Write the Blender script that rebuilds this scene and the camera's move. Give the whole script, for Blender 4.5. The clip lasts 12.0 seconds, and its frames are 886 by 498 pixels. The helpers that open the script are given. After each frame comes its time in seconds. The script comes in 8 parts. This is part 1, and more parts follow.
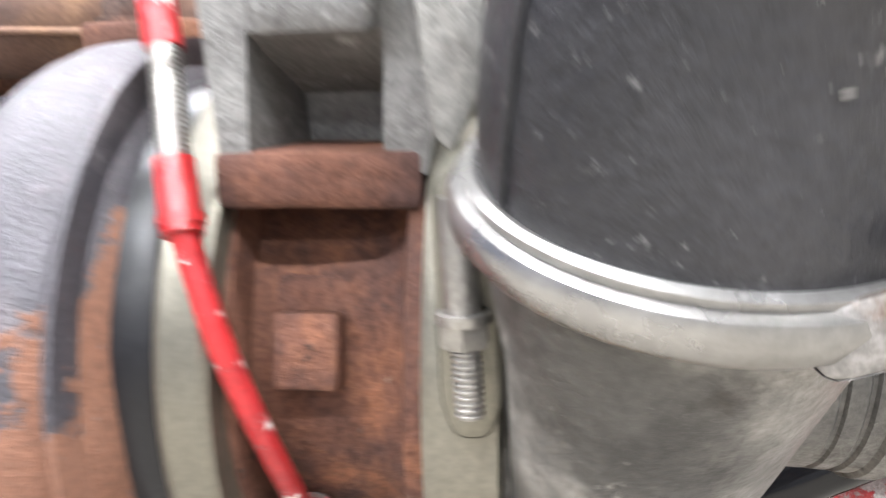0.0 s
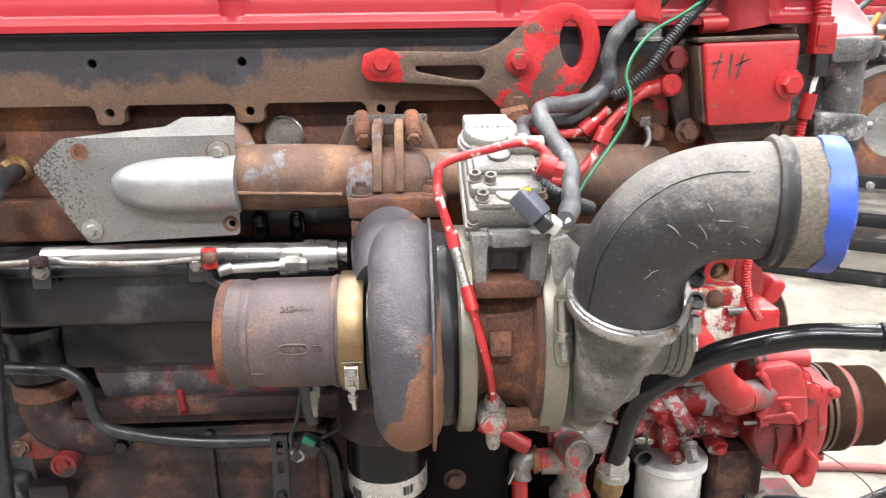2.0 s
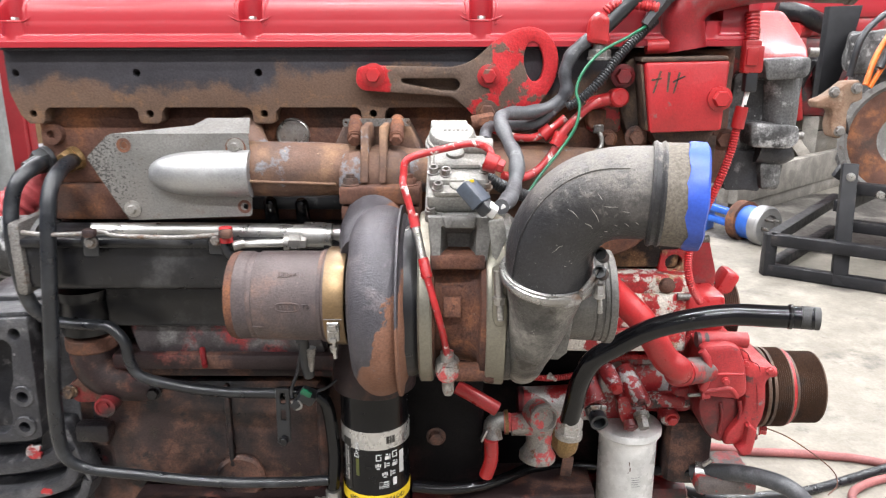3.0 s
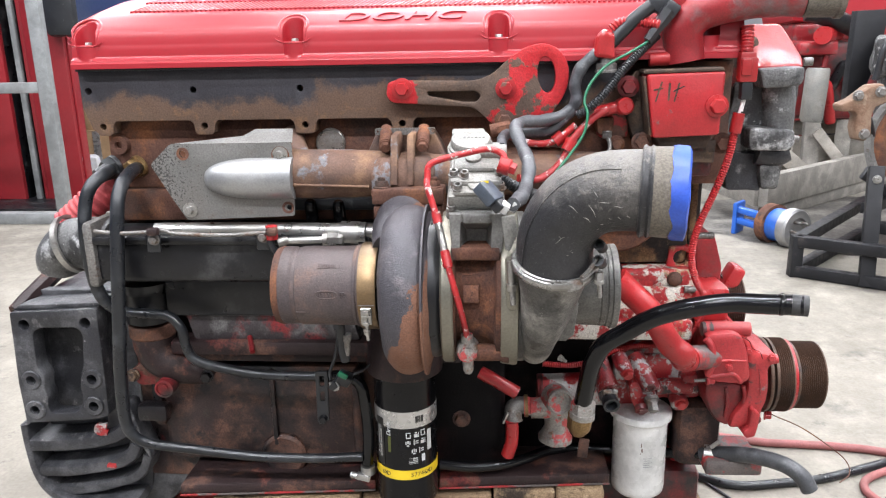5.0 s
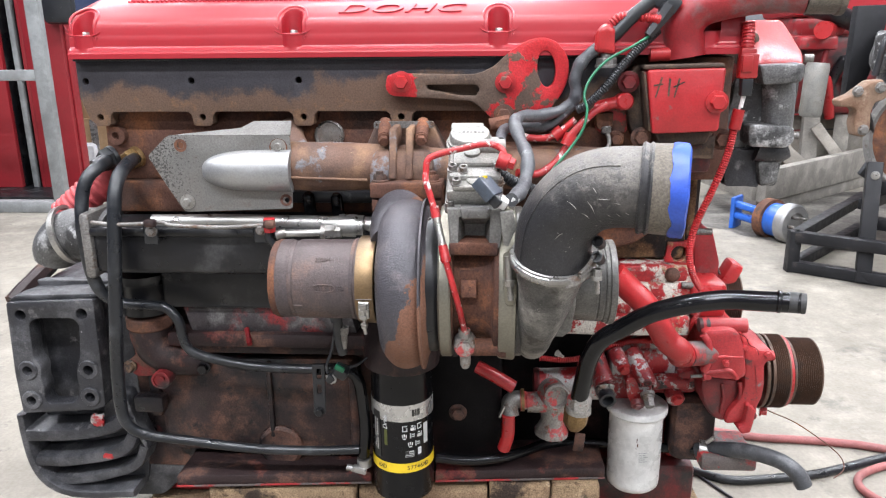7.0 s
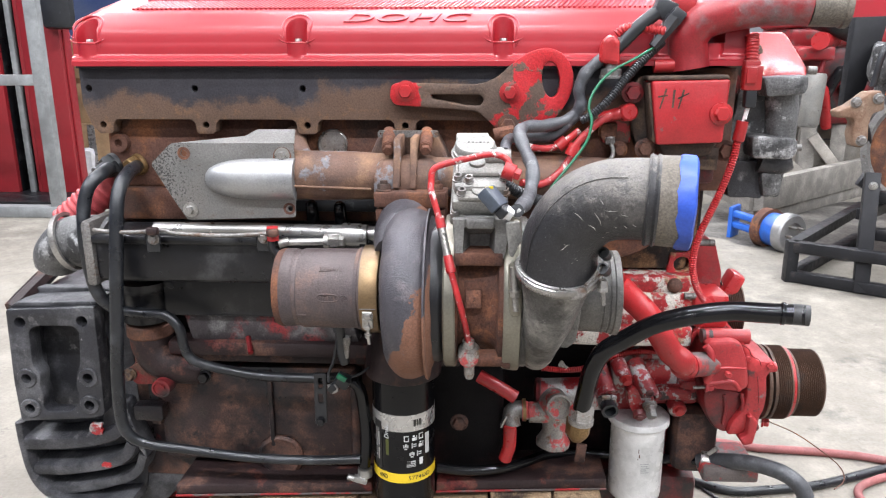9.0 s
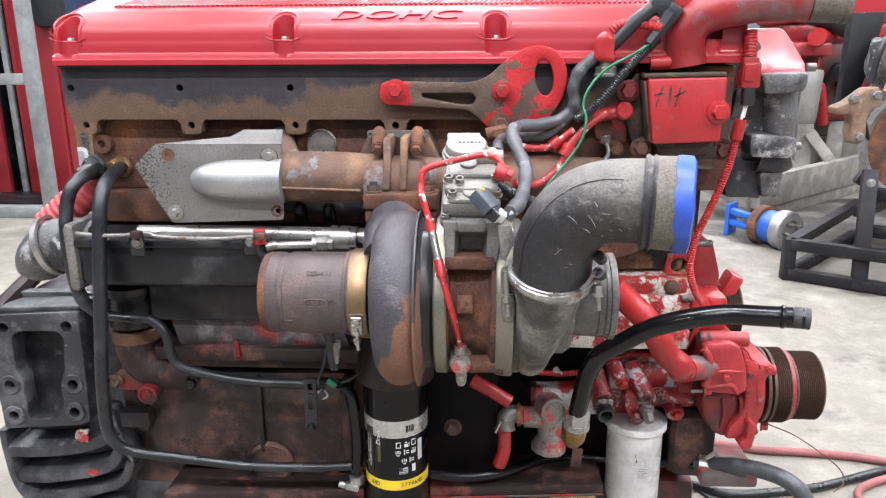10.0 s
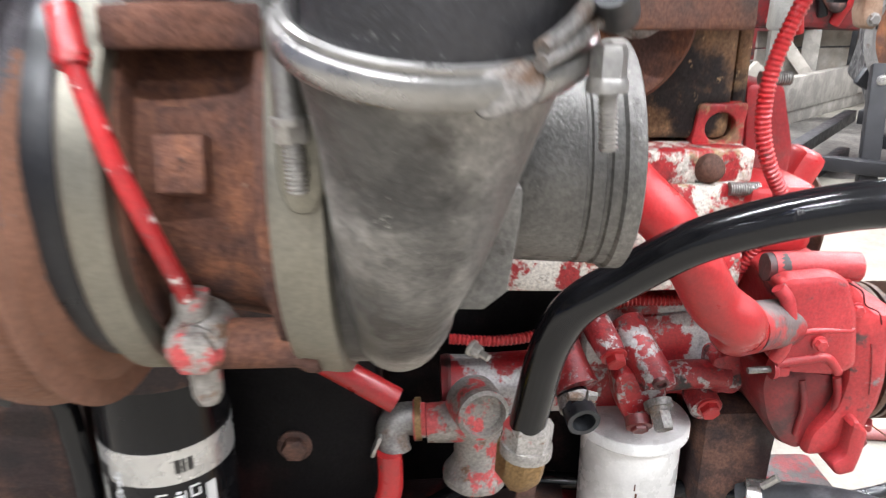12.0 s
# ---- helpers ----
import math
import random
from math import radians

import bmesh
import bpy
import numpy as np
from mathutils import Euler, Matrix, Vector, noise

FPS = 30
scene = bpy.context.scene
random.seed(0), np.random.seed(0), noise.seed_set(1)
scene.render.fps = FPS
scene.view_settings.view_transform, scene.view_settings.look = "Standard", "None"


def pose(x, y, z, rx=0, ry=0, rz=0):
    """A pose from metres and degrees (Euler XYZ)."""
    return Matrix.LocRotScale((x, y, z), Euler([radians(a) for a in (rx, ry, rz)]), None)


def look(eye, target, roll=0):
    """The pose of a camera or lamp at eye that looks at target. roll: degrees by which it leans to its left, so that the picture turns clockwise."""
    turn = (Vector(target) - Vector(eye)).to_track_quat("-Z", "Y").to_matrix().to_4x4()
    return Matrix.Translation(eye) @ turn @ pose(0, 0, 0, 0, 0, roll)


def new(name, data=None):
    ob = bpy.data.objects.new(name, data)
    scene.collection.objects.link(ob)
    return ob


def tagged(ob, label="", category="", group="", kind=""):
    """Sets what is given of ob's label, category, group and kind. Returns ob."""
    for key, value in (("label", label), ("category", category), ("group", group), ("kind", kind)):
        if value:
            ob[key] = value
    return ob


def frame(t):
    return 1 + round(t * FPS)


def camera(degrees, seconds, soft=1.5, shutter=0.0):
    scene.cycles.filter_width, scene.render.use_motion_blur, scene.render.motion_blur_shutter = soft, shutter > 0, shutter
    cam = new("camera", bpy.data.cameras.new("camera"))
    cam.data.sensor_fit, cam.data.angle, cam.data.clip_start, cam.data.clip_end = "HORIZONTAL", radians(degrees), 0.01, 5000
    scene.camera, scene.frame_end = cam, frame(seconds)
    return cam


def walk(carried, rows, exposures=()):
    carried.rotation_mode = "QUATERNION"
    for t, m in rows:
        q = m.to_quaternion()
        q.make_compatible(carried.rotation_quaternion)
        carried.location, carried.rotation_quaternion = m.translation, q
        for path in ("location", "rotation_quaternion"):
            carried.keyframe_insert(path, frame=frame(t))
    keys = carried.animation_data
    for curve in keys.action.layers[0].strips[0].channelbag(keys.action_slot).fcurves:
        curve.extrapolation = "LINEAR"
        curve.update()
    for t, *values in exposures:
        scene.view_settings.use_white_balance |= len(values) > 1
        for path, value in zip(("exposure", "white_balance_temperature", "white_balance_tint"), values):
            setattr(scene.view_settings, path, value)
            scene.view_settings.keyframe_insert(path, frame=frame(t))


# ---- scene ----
cam = camera(62.0, 12.0, soft=1.2, shutter=0.5)
PATH = [
    (0.0, (0.0407, 0.0426, 0.9838), (-0.1409, 1.6450, 0.6143), -0.95),
    (0.5, (-0.0133, -0.0870, 1.0355), (-0.1264, 1.5248, 0.6772), -0.75),
    (1.0, (-0.0483, -0.2698, 1.0828), (-0.0769, 1.3395, 0.6965), -0.52),
    (1.5, (-0.0972, -0.3604, 1.1486), (-0.0616, 1.2365, 0.7149), -0.82),
    (2.0, (-0.1147, -0.4149, 1.1915), (-0.0514, 1.1749, 0.7381), -0.78),
    (2.5, (-0.0586, -0.5032, 1.2009), (-0.0277, 1.0876, 0.7467), -0.33),
    (3.0, (-0.0267, -0.5885, 1.2103), (-0.0556, 1.0050, 0.7642), -0.12),
    (3.5, (-0.0209, -0.6443, 1.2184), (-0.0938, 0.9521, 0.7879), -0.29),
    (5.5, (0.0026, -0.7093, 1.2252), (-0.1099, 0.8845, 0.7948), -1.05),
    (6.0, (0.0034, -0.7084, 1.2268), (-0.1099, 0.8834, 0.7874), -0.85),
    (6.5, (-0.0035, -0.7012, 1.2265), (-0.1134, 0.8897, 0.7822), -0.65),
    (7.0, (-0.0026, -0.7044, 1.2283), (-0.1067, 0.8857, 0.7790), -0.54),
    (9.0, (-0.0151, -0.7015, 1.2323), (-0.1102, 0.8921, 0.7978), -0.12),
    (9.5, (-0.0169, -0.6974, 1.2330), (-0.1121, 0.8970, 0.7985), -0.22),
    (10.0, (-0.0081, -0.6713, 1.2327), (-0.0966, 0.9215, 0.7925), -0.31),
    (10.5, (-0.0076, -0.6273, 1.2152), (-0.0736, 0.9636, 0.7626), -0.28),
    (11.0, (0.0048, -0.4965, 1.1369), (-0.0172, 1.0907, 0.6696), -0.31),
    (11.5, (0.0297, -0.2171, 1.0318), (0.0653, 1.3595, 0.5284), -0.42),
    (12.0, (0.0768, -0.0460, 0.9692), (0.1048, 1.5123, 0.4120), -0.03),
]
walk(cam, [(t, look(eye, target, roll)) for t, eye, target, roll in PATH],
     [(0.0, 1.15, 6550, 10), (0.5, 1.08, 6750, 10), (1.0, 0.82, 6850, 10), (2.0, 0.53, 6900, 10), (3.0, 0.32, 6750, 10), (5.5, 0.19, 6500, 10), (10.0, 0.18, 6450, 11), (11.0, 0.36, 6450, 11), (11.5, 0.60, 6450, 11), (12.0, 0.76, 6500, 10)])

# ---- world and light: a workshop hall under rows of tube lights ----
world = bpy.data.worlds.new("hall_air")
scene.world = world
world.use_nodes = True
world.node_tree.nodes["Background"].inputs[0].default_value = (0.55, 0.68, 1.0, 1)
world.node_tree.nodes["Background"].inputs[1].default_value = 0.03
LAMP_WATTS = 115.0
CEILING, FLOOR = 4.6, 0.21


# ---- materials ----
def shader(name):
    m = bpy.data.materials.new(name)
    m.use_nodes = True
    return m, m.node_tree.nodes, m.node_tree.links, m.node_tree.nodes["Principled BSDF"]


def surface(name, base, layers=(), rough=0.5, metal=0.0, grain=0.12, grain_scale=350.0, bump=0.15, bump_scale=220.0,
            coat=0.0, big=0.12, big_scale=9.0, spec=0.5, wear=0.1):
    """Base colour, then layers of (colour, noise scale, level, softness, roughness, metal[, axis, start, end]) laid over it
    where a noise passes the level; the axis fades a layer in along one direction of the part."""
    m, n, l, p = shader(name)
    coord = n.new("ShaderNodeTexCoord")
    info = n.new("ShaderNodeObjectInfo")
    shift = n.new("ShaderNodeVectorMath")
    shift.operation = "MULTIPLY_ADD"
    l.new(info.outputs["Random"], shift.inputs[0])
    shift.inputs[1].default_value = (7.0, 11.0, 5.0)
    l.new(coord.outputs["Object"], shift.inputs[2])
    where = shift.outputs[0]
    split = n.new("ShaderNodeSeparateXYZ")
    l.new(coord.outputs["Object"], split.inputs[0])

    def noisy(scale, detail=6.0, roughness=0.6):
        t = n.new("ShaderNodeTexNoise")
        t.inputs["Scale"].default_value, t.inputs["Detail"].default_value = scale, detail
        t.inputs["Roughness"].default_value = roughness
        l.new(where, t.inputs["Vector"])
        return t.outputs["Fac"]

    def ramp(value, a, b, lo=0.0, hi=1.0):
        r = n.new("ShaderNodeMapRange")
        r.interpolation_type = "SMOOTHSTEP"
        l.new(value, r.inputs[0])
        for i, v in enumerate((a, b, lo, hi)):
            r.inputs[i + 1].default_value = v
        return r.outputs[0]

    def math_node(op, a, b):
        x = n.new("ShaderNodeMath")
        x.operation = op
        for i, v in enumerate((a, b)):
            if isinstance(v, (int, float)):
                x.inputs[i].default_value = v
            else:
                l.new(v, x.inputs[i])
        return x.outputs[0]

    def blend(fac, a, b, kind="MIX"):
        x = n.new("ShaderNodeMix")
        x.data_type, x.blend_type = "RGBA", kind
        l.new(fac, x.inputs[0])
        for i, v in ((6, a), (7, b)):
            if isinstance(v, tuple):
                x.inputs[i].default_value = (*v, 1)
            else:
                l.new(v, x.inputs[i])
        return x.outputs[2]

    def level(fac, a, b):
        x = n.new("ShaderNodeMix")
        x.data_type = "FLOAT"
        l.new(fac, x.inputs[0])
        for i, v in ((2, a), (3, b)):
            if isinstance(v, (int, float)):
                x.inputs[i].default_value = v
            else:
                l.new(v, x.inputs[i])
        return x.outputs[0]

    def slanted(direction):
        x = n.new("ShaderNodeVectorMath")
        x.operation = "DOT_PRODUCT"
        l.new(coord.outputs["Object"], x.inputs[0])
        x.inputs[1].default_value = direction
        return x.outputs["Value"]

    colour, r_out, m_out, height = tuple(base), rough, metal, None
    wide = noisy(big_scale, 4.0)
    dark = tuple(c * (1 - 3 * big) if big < 0.3 else c * 0.2 for c in base)
    colour = blend(ramp(wide, 0.35, 0.7), dark, colour)
    for lay in layers:
        tint, scale, cut, soft, lr, lm = lay[:6]
        mask = noisy(scale, 8.0, 0.65)
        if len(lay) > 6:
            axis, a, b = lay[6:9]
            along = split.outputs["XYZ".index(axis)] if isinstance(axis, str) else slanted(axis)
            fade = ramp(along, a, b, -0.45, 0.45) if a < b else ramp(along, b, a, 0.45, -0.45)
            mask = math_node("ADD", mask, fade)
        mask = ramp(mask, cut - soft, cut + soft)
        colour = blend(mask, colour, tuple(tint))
        r_out = level(mask, r_out, lr)
        m_out = level(mask, m_out, lm)
        height = mask if height is None else math_node("ADD", height, mask)
    fine = noisy(grain_scale, 3.0)
    gain = ramp(fine, 0.25, 0.75, 1 - grain * 2, 1 + grain)
    rgb = n.new("ShaderNodeCombineColor")
    for i in range(3):
        l.new(gain, rgb.inputs[i])
    one = n.new("ShaderNodeValue")
    one.outputs[0].default_value = 1.0
    colour = blend(one.outputs[0], colour, rgb.outputs[0], "MULTIPLY")
    l.new(colour, p.inputs["Base Color"])
    worn = ramp(noisy(35.0, 6.0), 0.3, 0.75, -wear, wear * 1.2)
    r_final = math_node("ADD", worn, r_out if not isinstance(r_out, float) else r_out)
    l.new(r_final, p.inputs["Roughness"])
    if isinstance(m_out, (int, float)):
        p.inputs["Metallic"].default_value = m_out
    else:
        l.new(m_out, p.inputs["Metallic"])
    p.inputs["Coat Weight"].default_value = coat
    p.inputs["Specular IOR Level"].default_value = spec
    p.inputs["Coat Roughness"].default_value = 0.12
    relief = noisy(bump_scale, 5.0)
    if height is not None:
        relief = math_node("ADD", relief, math_node("MULTIPLY", height, 0.35))
    b = n.new("ShaderNodeBump")
    b.inputs["Strength"].default_value, b.inputs["Distance"].default_value = min(1.0, bump * 2.5), 0.0012
    l.new(relief, b.inputs["Height"])
    l.new(b.outputs[0], p.inputs["Normal"])
    return m


RUST = (0.135, 0.066, 0.048)
ORANGE_RUST = (0.24, 0.10, 0.048)
GRIME = (0.022, 0.019, 0.018)
red_gloss = surface("red_gloss_paint", (0.30, 0.015, 0.022), [((0.26, 0.012, 0.017), 2, 0.60, 0.16, 0.36, 0), (GRIME, 90, 0.84, 0.02, 0.5, 0)], 0.36, grain=0.02, bump=0.004, bump_scale=300, coat=0.06, big=0.0, wear=0.03)
red_paint = surface("red_paint", (0.46, 0.022, 0.024), [((0.31, 0.013, 0.016), 9, 0.55, 0.12, 0.45, 0), (GRIME, 16, 0.70, 0.06, 0.6, 0), ((0.20, 0.18, 0.17), 42, 0.73, 0.03, 0.6, 0.2), ((0.075, 0.05, 0.045), 60, 0.70, 0.05, 0.6, 0)], 0.34, grain=0.08, bump=0.14, coat=0.12)
red_worn = surface("worn_red_paint", (0.46, 0.026, 0.030), [((0.27, 0.018, 0.022), 24, 0.56, 0.10, 0.5, 0), ((0.46, 0.44, 0.43), 17, 0.51, 0.022, 0.5, 0.3), ((0.25, 0.22, 0.21), 48, 0.62, 0.05, 0.6, 0.2), (GRIME, 18, 0.64, 0.08, 0.6, 0)], 0.38, grain=0.14, bump=0.24)
red_faded = surface("faded_red_paint", (0.43, 0.032, 0.035), [((0.28, 0.017, 0.021), 12, 0.53, 0.10, 0.5, 0), ((0.20, 0.17, 0.165), 22, 0.66, 0.04, 0.6, 0.1), ((0.06, 0.03, 0.028), 30, 0.64, 0.05, 0.6, 0), ((0.10, 0.05, 0.045), 80, 0.68, 0.05, 0.6, 0)], 0.42, grain=0.12, bump=0.2)
red_scuffed = surface("red_scuffed_to_grey", (0.38, 0.026, 0.028), [((0.115, 0.095, 0.09), 20, 0.50, 0.05, 0.5, 0.1), ((0.07, 0.06, 0.06), 34, 0.58, 0.08, 0.6, 0.1)], 0.48, grain=0.12, bump=0.16)
pump_paint = surface("flaking_red_paint", (0.38, 0.023, 0.026), [((0.19, 0.013, 0.017), 26, 0.52, 0.09, 0.5, 0), ((0.42, 0.40, 0.39), 48, 0.56, 0.025, 0.5, 0.3), ((0.20, 0.17, 0.16), 90, 0.62, 0.04, 0.6, 0.2), (GRIME, 40, 0.60, 0.06, 0.6, 0)], 0.38, grain=0.14, bump=0.28)
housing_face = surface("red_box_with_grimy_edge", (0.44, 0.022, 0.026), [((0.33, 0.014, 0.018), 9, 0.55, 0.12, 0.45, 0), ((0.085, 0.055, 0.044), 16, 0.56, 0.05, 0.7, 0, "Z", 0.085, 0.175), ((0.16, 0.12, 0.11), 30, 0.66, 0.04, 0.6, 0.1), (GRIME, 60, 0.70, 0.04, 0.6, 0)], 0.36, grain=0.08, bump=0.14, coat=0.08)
web_paint = surface("red_paint_rusting_off", (0.40, 0.020, 0.023), [((0.20, 0.10, 0.055), 26, 0.53, 0.04, 0.8, 0), ((0.30, 0.18, 0.09), 60, 0.62, 0.06, 0.8, 0), (GRIME, 40, 0.64, 0.05, 0.6, 0)], 0.45, grain=0.14, bump=0.25)
column_rust = surface("tan_and_black_rust", (0.17, 0.095, 0.052), [((0.27, 0.165, 0.085), 16, 0.55, 0.10, 0.9, 0), ((0.018, 0.014, 0.013), 9, 0.53, 0.06, 0.6, 0), ((0.36, 0.25, 0.14), 70, 0.66, 0.05, 0.9, 0)], 0.8, grain=0.2, bump=0.35, spec=0.2)
red_dirty = surface("grimy_red_paint", (0.28, 0.014, 0.018), [(GRIME, 9, 0.50, 0.14, 0.55, 0), (RUST, 25, 0.68, 0.06, 0.8, 0)], 0.42, grain=0.12, bump=0.12)
red_dirty2 = surface("dull_red_steel", (0.25, 0.012, 0.018), [((0.20, 0.012, 0.016), 2.5, 0.55, 0.12, 0.55, 0)], 0.45, grain=0.06, bump=0.05, big_scale=1.0)
red_rusty = surface("rusting_red_paint", (0.46, 0.018, 0.022), [(RUST, 15, 0.50, 0.02, 0.8, 0), (GRIME, 15, 0.62, 0.08, 0.6, 0)], 0.4, grain=0.12, bump=0.15)
bracket_paint = surface("bracket_rust_and_red", (0.118, 0.078, 0.058), [((0.17, 0.10, 0.06), 30, 0.60, 0.08, 0.85, 0), (GRIME, 9, 0.66, 0.06, 0.7, 0), ((0.40, 0.020, 0.024), 24, 0.54, 0.025, 0.36, 0, "X", -0.07, -0.14), ((0.40, 0.020, 0.024), 15, 0.56, 0.018, 0.36, 0, "X", -0.16, 0.24), ((0.10, 0.062, 0.045), 22, 0.59, 0.02, 0.8, 0)], 0.75, grain=0.16, bump=0.26, spec=0.3)
chipped_tube = surface("chipped_red_tube", (0.48, 0.024, 0.027), [((0.27, 0.014, 0.018), 30, 0.56, 0.10, 0.5, 0), ((0.66, 0.62, 0.58), 60, 0.60, 0.03, 0.6, 0), ((0.18, 0.15, 0.14), 110, 0.66, 0.04, 0.6, 0.2)], 0.36, grain=0.10, bump=0.2)
housing_grime = surface("brown_grime_on_red", (0.070, 0.045, 0.034), [((0.115, 0.075, 0.048), 22, 0.56, 0.10, 0.8, 0), ((0.26, 0.018, 0.02), 13, 0.63, 0.05, 0.5, 0), (GRIME, 10, 0.60, 0.10, 0.6, 0)], 0.66, grain=0.18, bump=0.25, spec=0.3)
red_chipped = surface("chipped_red_paint", (0.44, 0.018, 0.022), [((0.56, 0.52, 0.46), 30, 0.50, 0.03, 0.7, 0), ((0.33, 0.24, 0.14), 36, 0.60, 0.05, 0.8, 0), ((0.17, 0.14, 0.12), 80, 0.62, 0.04, 0.7, 0), (GRIME, 14, 0.66, 0.06, 0.6, 0)], 0.5, grain=0.18, bump=0.4)
red_bare = surface("red_paint_worn_to_metal", (0.048, 0.040, 0.043), [((0.22, 0.016, 0.018), 10, 0.57, 0.05, 0.5, 0), ((0.36, 0.352, 0.34), 6.5, 0.60, 0.04, 0.5, 0.35), ((0.17, 0.165, 0.16), 14, 0.60, 0.10, 0.5, 0.3), (GRIME, 40, 0.62, 0.05, 0.6, 0)], 0.45, grain=0.18, bump=0.2, spec=0.4)
red_faint = surface("faint_red_on_grime", (0.032, 0.019, 0.019), [((0.24, 0.016, 0.020), 8, 0.61, 0.06, 0.45, 0), ((0.115, 0.058, 0.042), 16, 0.57, 0.08, 0.75, 0)], 0.5, grain=0.2, bump=0.2, spec=0.3)
rust = surface("rusty_cast_iron", RUST, [(ORANGE_RUST, 14, 0.58, 0.12, 0.9, 0), ((0.055, 0.040, 0.034), 10, 0.60, 0.12, 0.8, 0)], 0.82, grain=0.16, bump=0.3, bump_scale=300, spec=0.2)
rust_orange = surface("orange_rust", (0.155, 0.070, 0.046), [((0.25, 0.105, 0.055), 20, 0.57, 0.10, 0.9, 0), ((0.065, 0.036, 0.031), 13, 0.54, 0.10, 0.85, 0), ((0.32, 0.24, 0.20), 100, 0.72, 0.04, 0.8, 0), ((0.03, 0.022, 0.02), 50, 0.68, 0.05, 0.8, 0)], 0.82, grain=0.18, bump=0.38, bump_scale=260, spec=0.2)
rust_dark = surface("oily_rusty_iron", (0.050, 0.029, 0.028), [((0.140, 0.068, 0.047), 7, 0.52, 0.08, 0.75, 0), ((0.008, 0.0072, 0.0088), 4.5, 0.50, 0.09, 0.34, 0), ((0.21, 0.13, 0.075), 13, 0.67, 0.05, 0.6, 0), ((0.17, 0.02, 0.02), 9, 0.67, 0.04, 0.6, 0), ((0.012, 0.010, 0.0115), 26, 0.61, 0.06, 0.4, 0)], 0.46, grain=0.22, bump=0.36, spec=0.4)
# Near black: oil, plus the shade under overhanging parts put into the colour.
oil_shade_black = surface("oily_shaded_iron", (0.0065, 0.0055, 0.0062), [((0.034, 0.014, 0.014), 6, 0.60, 0.10, 0.6, 0), ((0.05, 0.028, 0.022), 20, 0.70, 0.06, 0.7, 0)], 0.6, grain=0.2, bump=0.25, spec=0.10)
red_worn2 = surface("red_paint_worn_grey", (0.30, 0.016, 0.021), [((0.15, 0.125, 0.122), 8, 0.60, 0.08, 0.5, 0.2), ((0.075, 0.048, 0.040), 11, 0.60, 0.08, 0.6, 0), ((0.26, 0.235, 0.23), 30, 0.69, 0.05, 0.5, 0.3)], 0.40, grain=0.10, bump=0.14)
manifold_iron = surface("scaled_manifold_iron", (0.168, 0.095, 0.068), [((0.24, 0.140, 0.085), 12, 0.56, 0.10, 0.85, 0), ((0.18, 0.178, 0.19), 11, 0.61, 0.022, 0.6, 0.1), ((0.075, 0.052, 0.046), 7, 0.58, 0.12, 0.75, 0), ((0.33, 0.23, 0.14), 60, 0.68, 0.05, 0.9, 0)], 0.70, grain=0.10, bump=0.24, spec=0.3)
head_iron = surface("painted_head_iron", (0.046, 0.043, 0.050), [((0.125, 0.078, 0.055), 5.5, 0.52, 0.05, 0.85, 0, "Z", 0.17, -0.14), ((0.17, 0.098, 0.058), 40, 0.66, 0.07, 0.9, 0, "Z", 0.2, -0.2), (GRIME, 6, 0.68, 0.06, 0.6, 0)], 0.55, grain=0.14, bump=0.2, spec=0.3)
volute_iron = surface("heat_stained_iron", (0.080, 0.073, 0.082), [((0.045, 0.042, 0.049), 7, 0.55, 0.14, 0.5, 0.1), ((0.115, 0.10, 0.105), 22, 0.62, 0.08, 0.6, 0.1), ((0.175, 0.080, 0.048), 13, 0.56, 0.014, 0.88, 0, (1.6, 0, -0.7), -0.12, 0.105), ((0.14, 0.125, 0.13), 150, 0.68, 0.05, 0.6, 0.2), ((0.10, 0.05, 0.036), 40, 0.70, 0.04, 0.85, 0)], 0.46, 0.25, grain=0.14, bump=0.36, bump_scale=420)
outlet_iron = surface("bloomed_iron", (0.112, 0.086, 0.083), [((0.165, 0.100, 0.076), 9, 0.60, 0.09, 0.8, 0), ((0.072, 0.058, 0.060), 8, 0.58, 0.10, 0.62, 0.15), ((0.22, 0.105, 0.062), 34, 0.72, 0.05, 0.85, 0), ((0.21, 0.16, 0.145), 140, 0.70, 0.05, 0.7, 0)], 0.56, 0.2, grain=0.14, bump=0.28, bump_scale=380, spec=0.35)
alu_cast = surface("cast_aluminium", (0.160, 0.154, 0.144), [((0.036, 0.034, 0.032), 8, 0.52, 0.10, 0.5, 0.3), ((0.31, 0.295, 0.27), 14, 0.58, 0.10, 0.5, 0.5), ((0.060, 0.053, 0.046), 34, 0.62, 0.07, 0.7, 0.2), ((0.34, 0.325, 0.30), 130, 0.70, 0.05, 0.5, 0.5)], 0.40, 0.5, grain=0.14, bump=0.22, bump_scale=420)
alu_light = surface("clean_cast_aluminium", (0.315, 0.305, 0.282), [((0.23, 0.215, 0.192), 18, 0.54, 0.10, 0.6, 0.3), ((0.11, 0.10, 0.09), 30, 0.66, 0.06, 0.7, 0.1)], 0.5, 0.35, grain=0.16, bump=0.2, bump_scale=600)
alu_foot = surface("grey_cast_foot", (0.27, 0.264, 0.25), [((0.15, 0.143, 0.135), 16, 0.53, 0.12, 0.5, 0.3), ((0.07, 0.065, 0.06), 30, 0.66, 0.06, 0.7, 0.1), ((0.42, 0.41, 0.39), 90, 0.66, 0.05, 0.5, 0.4)], 0.48, 0.4, grain=0.16, bump=0.24, bump_scale=500)
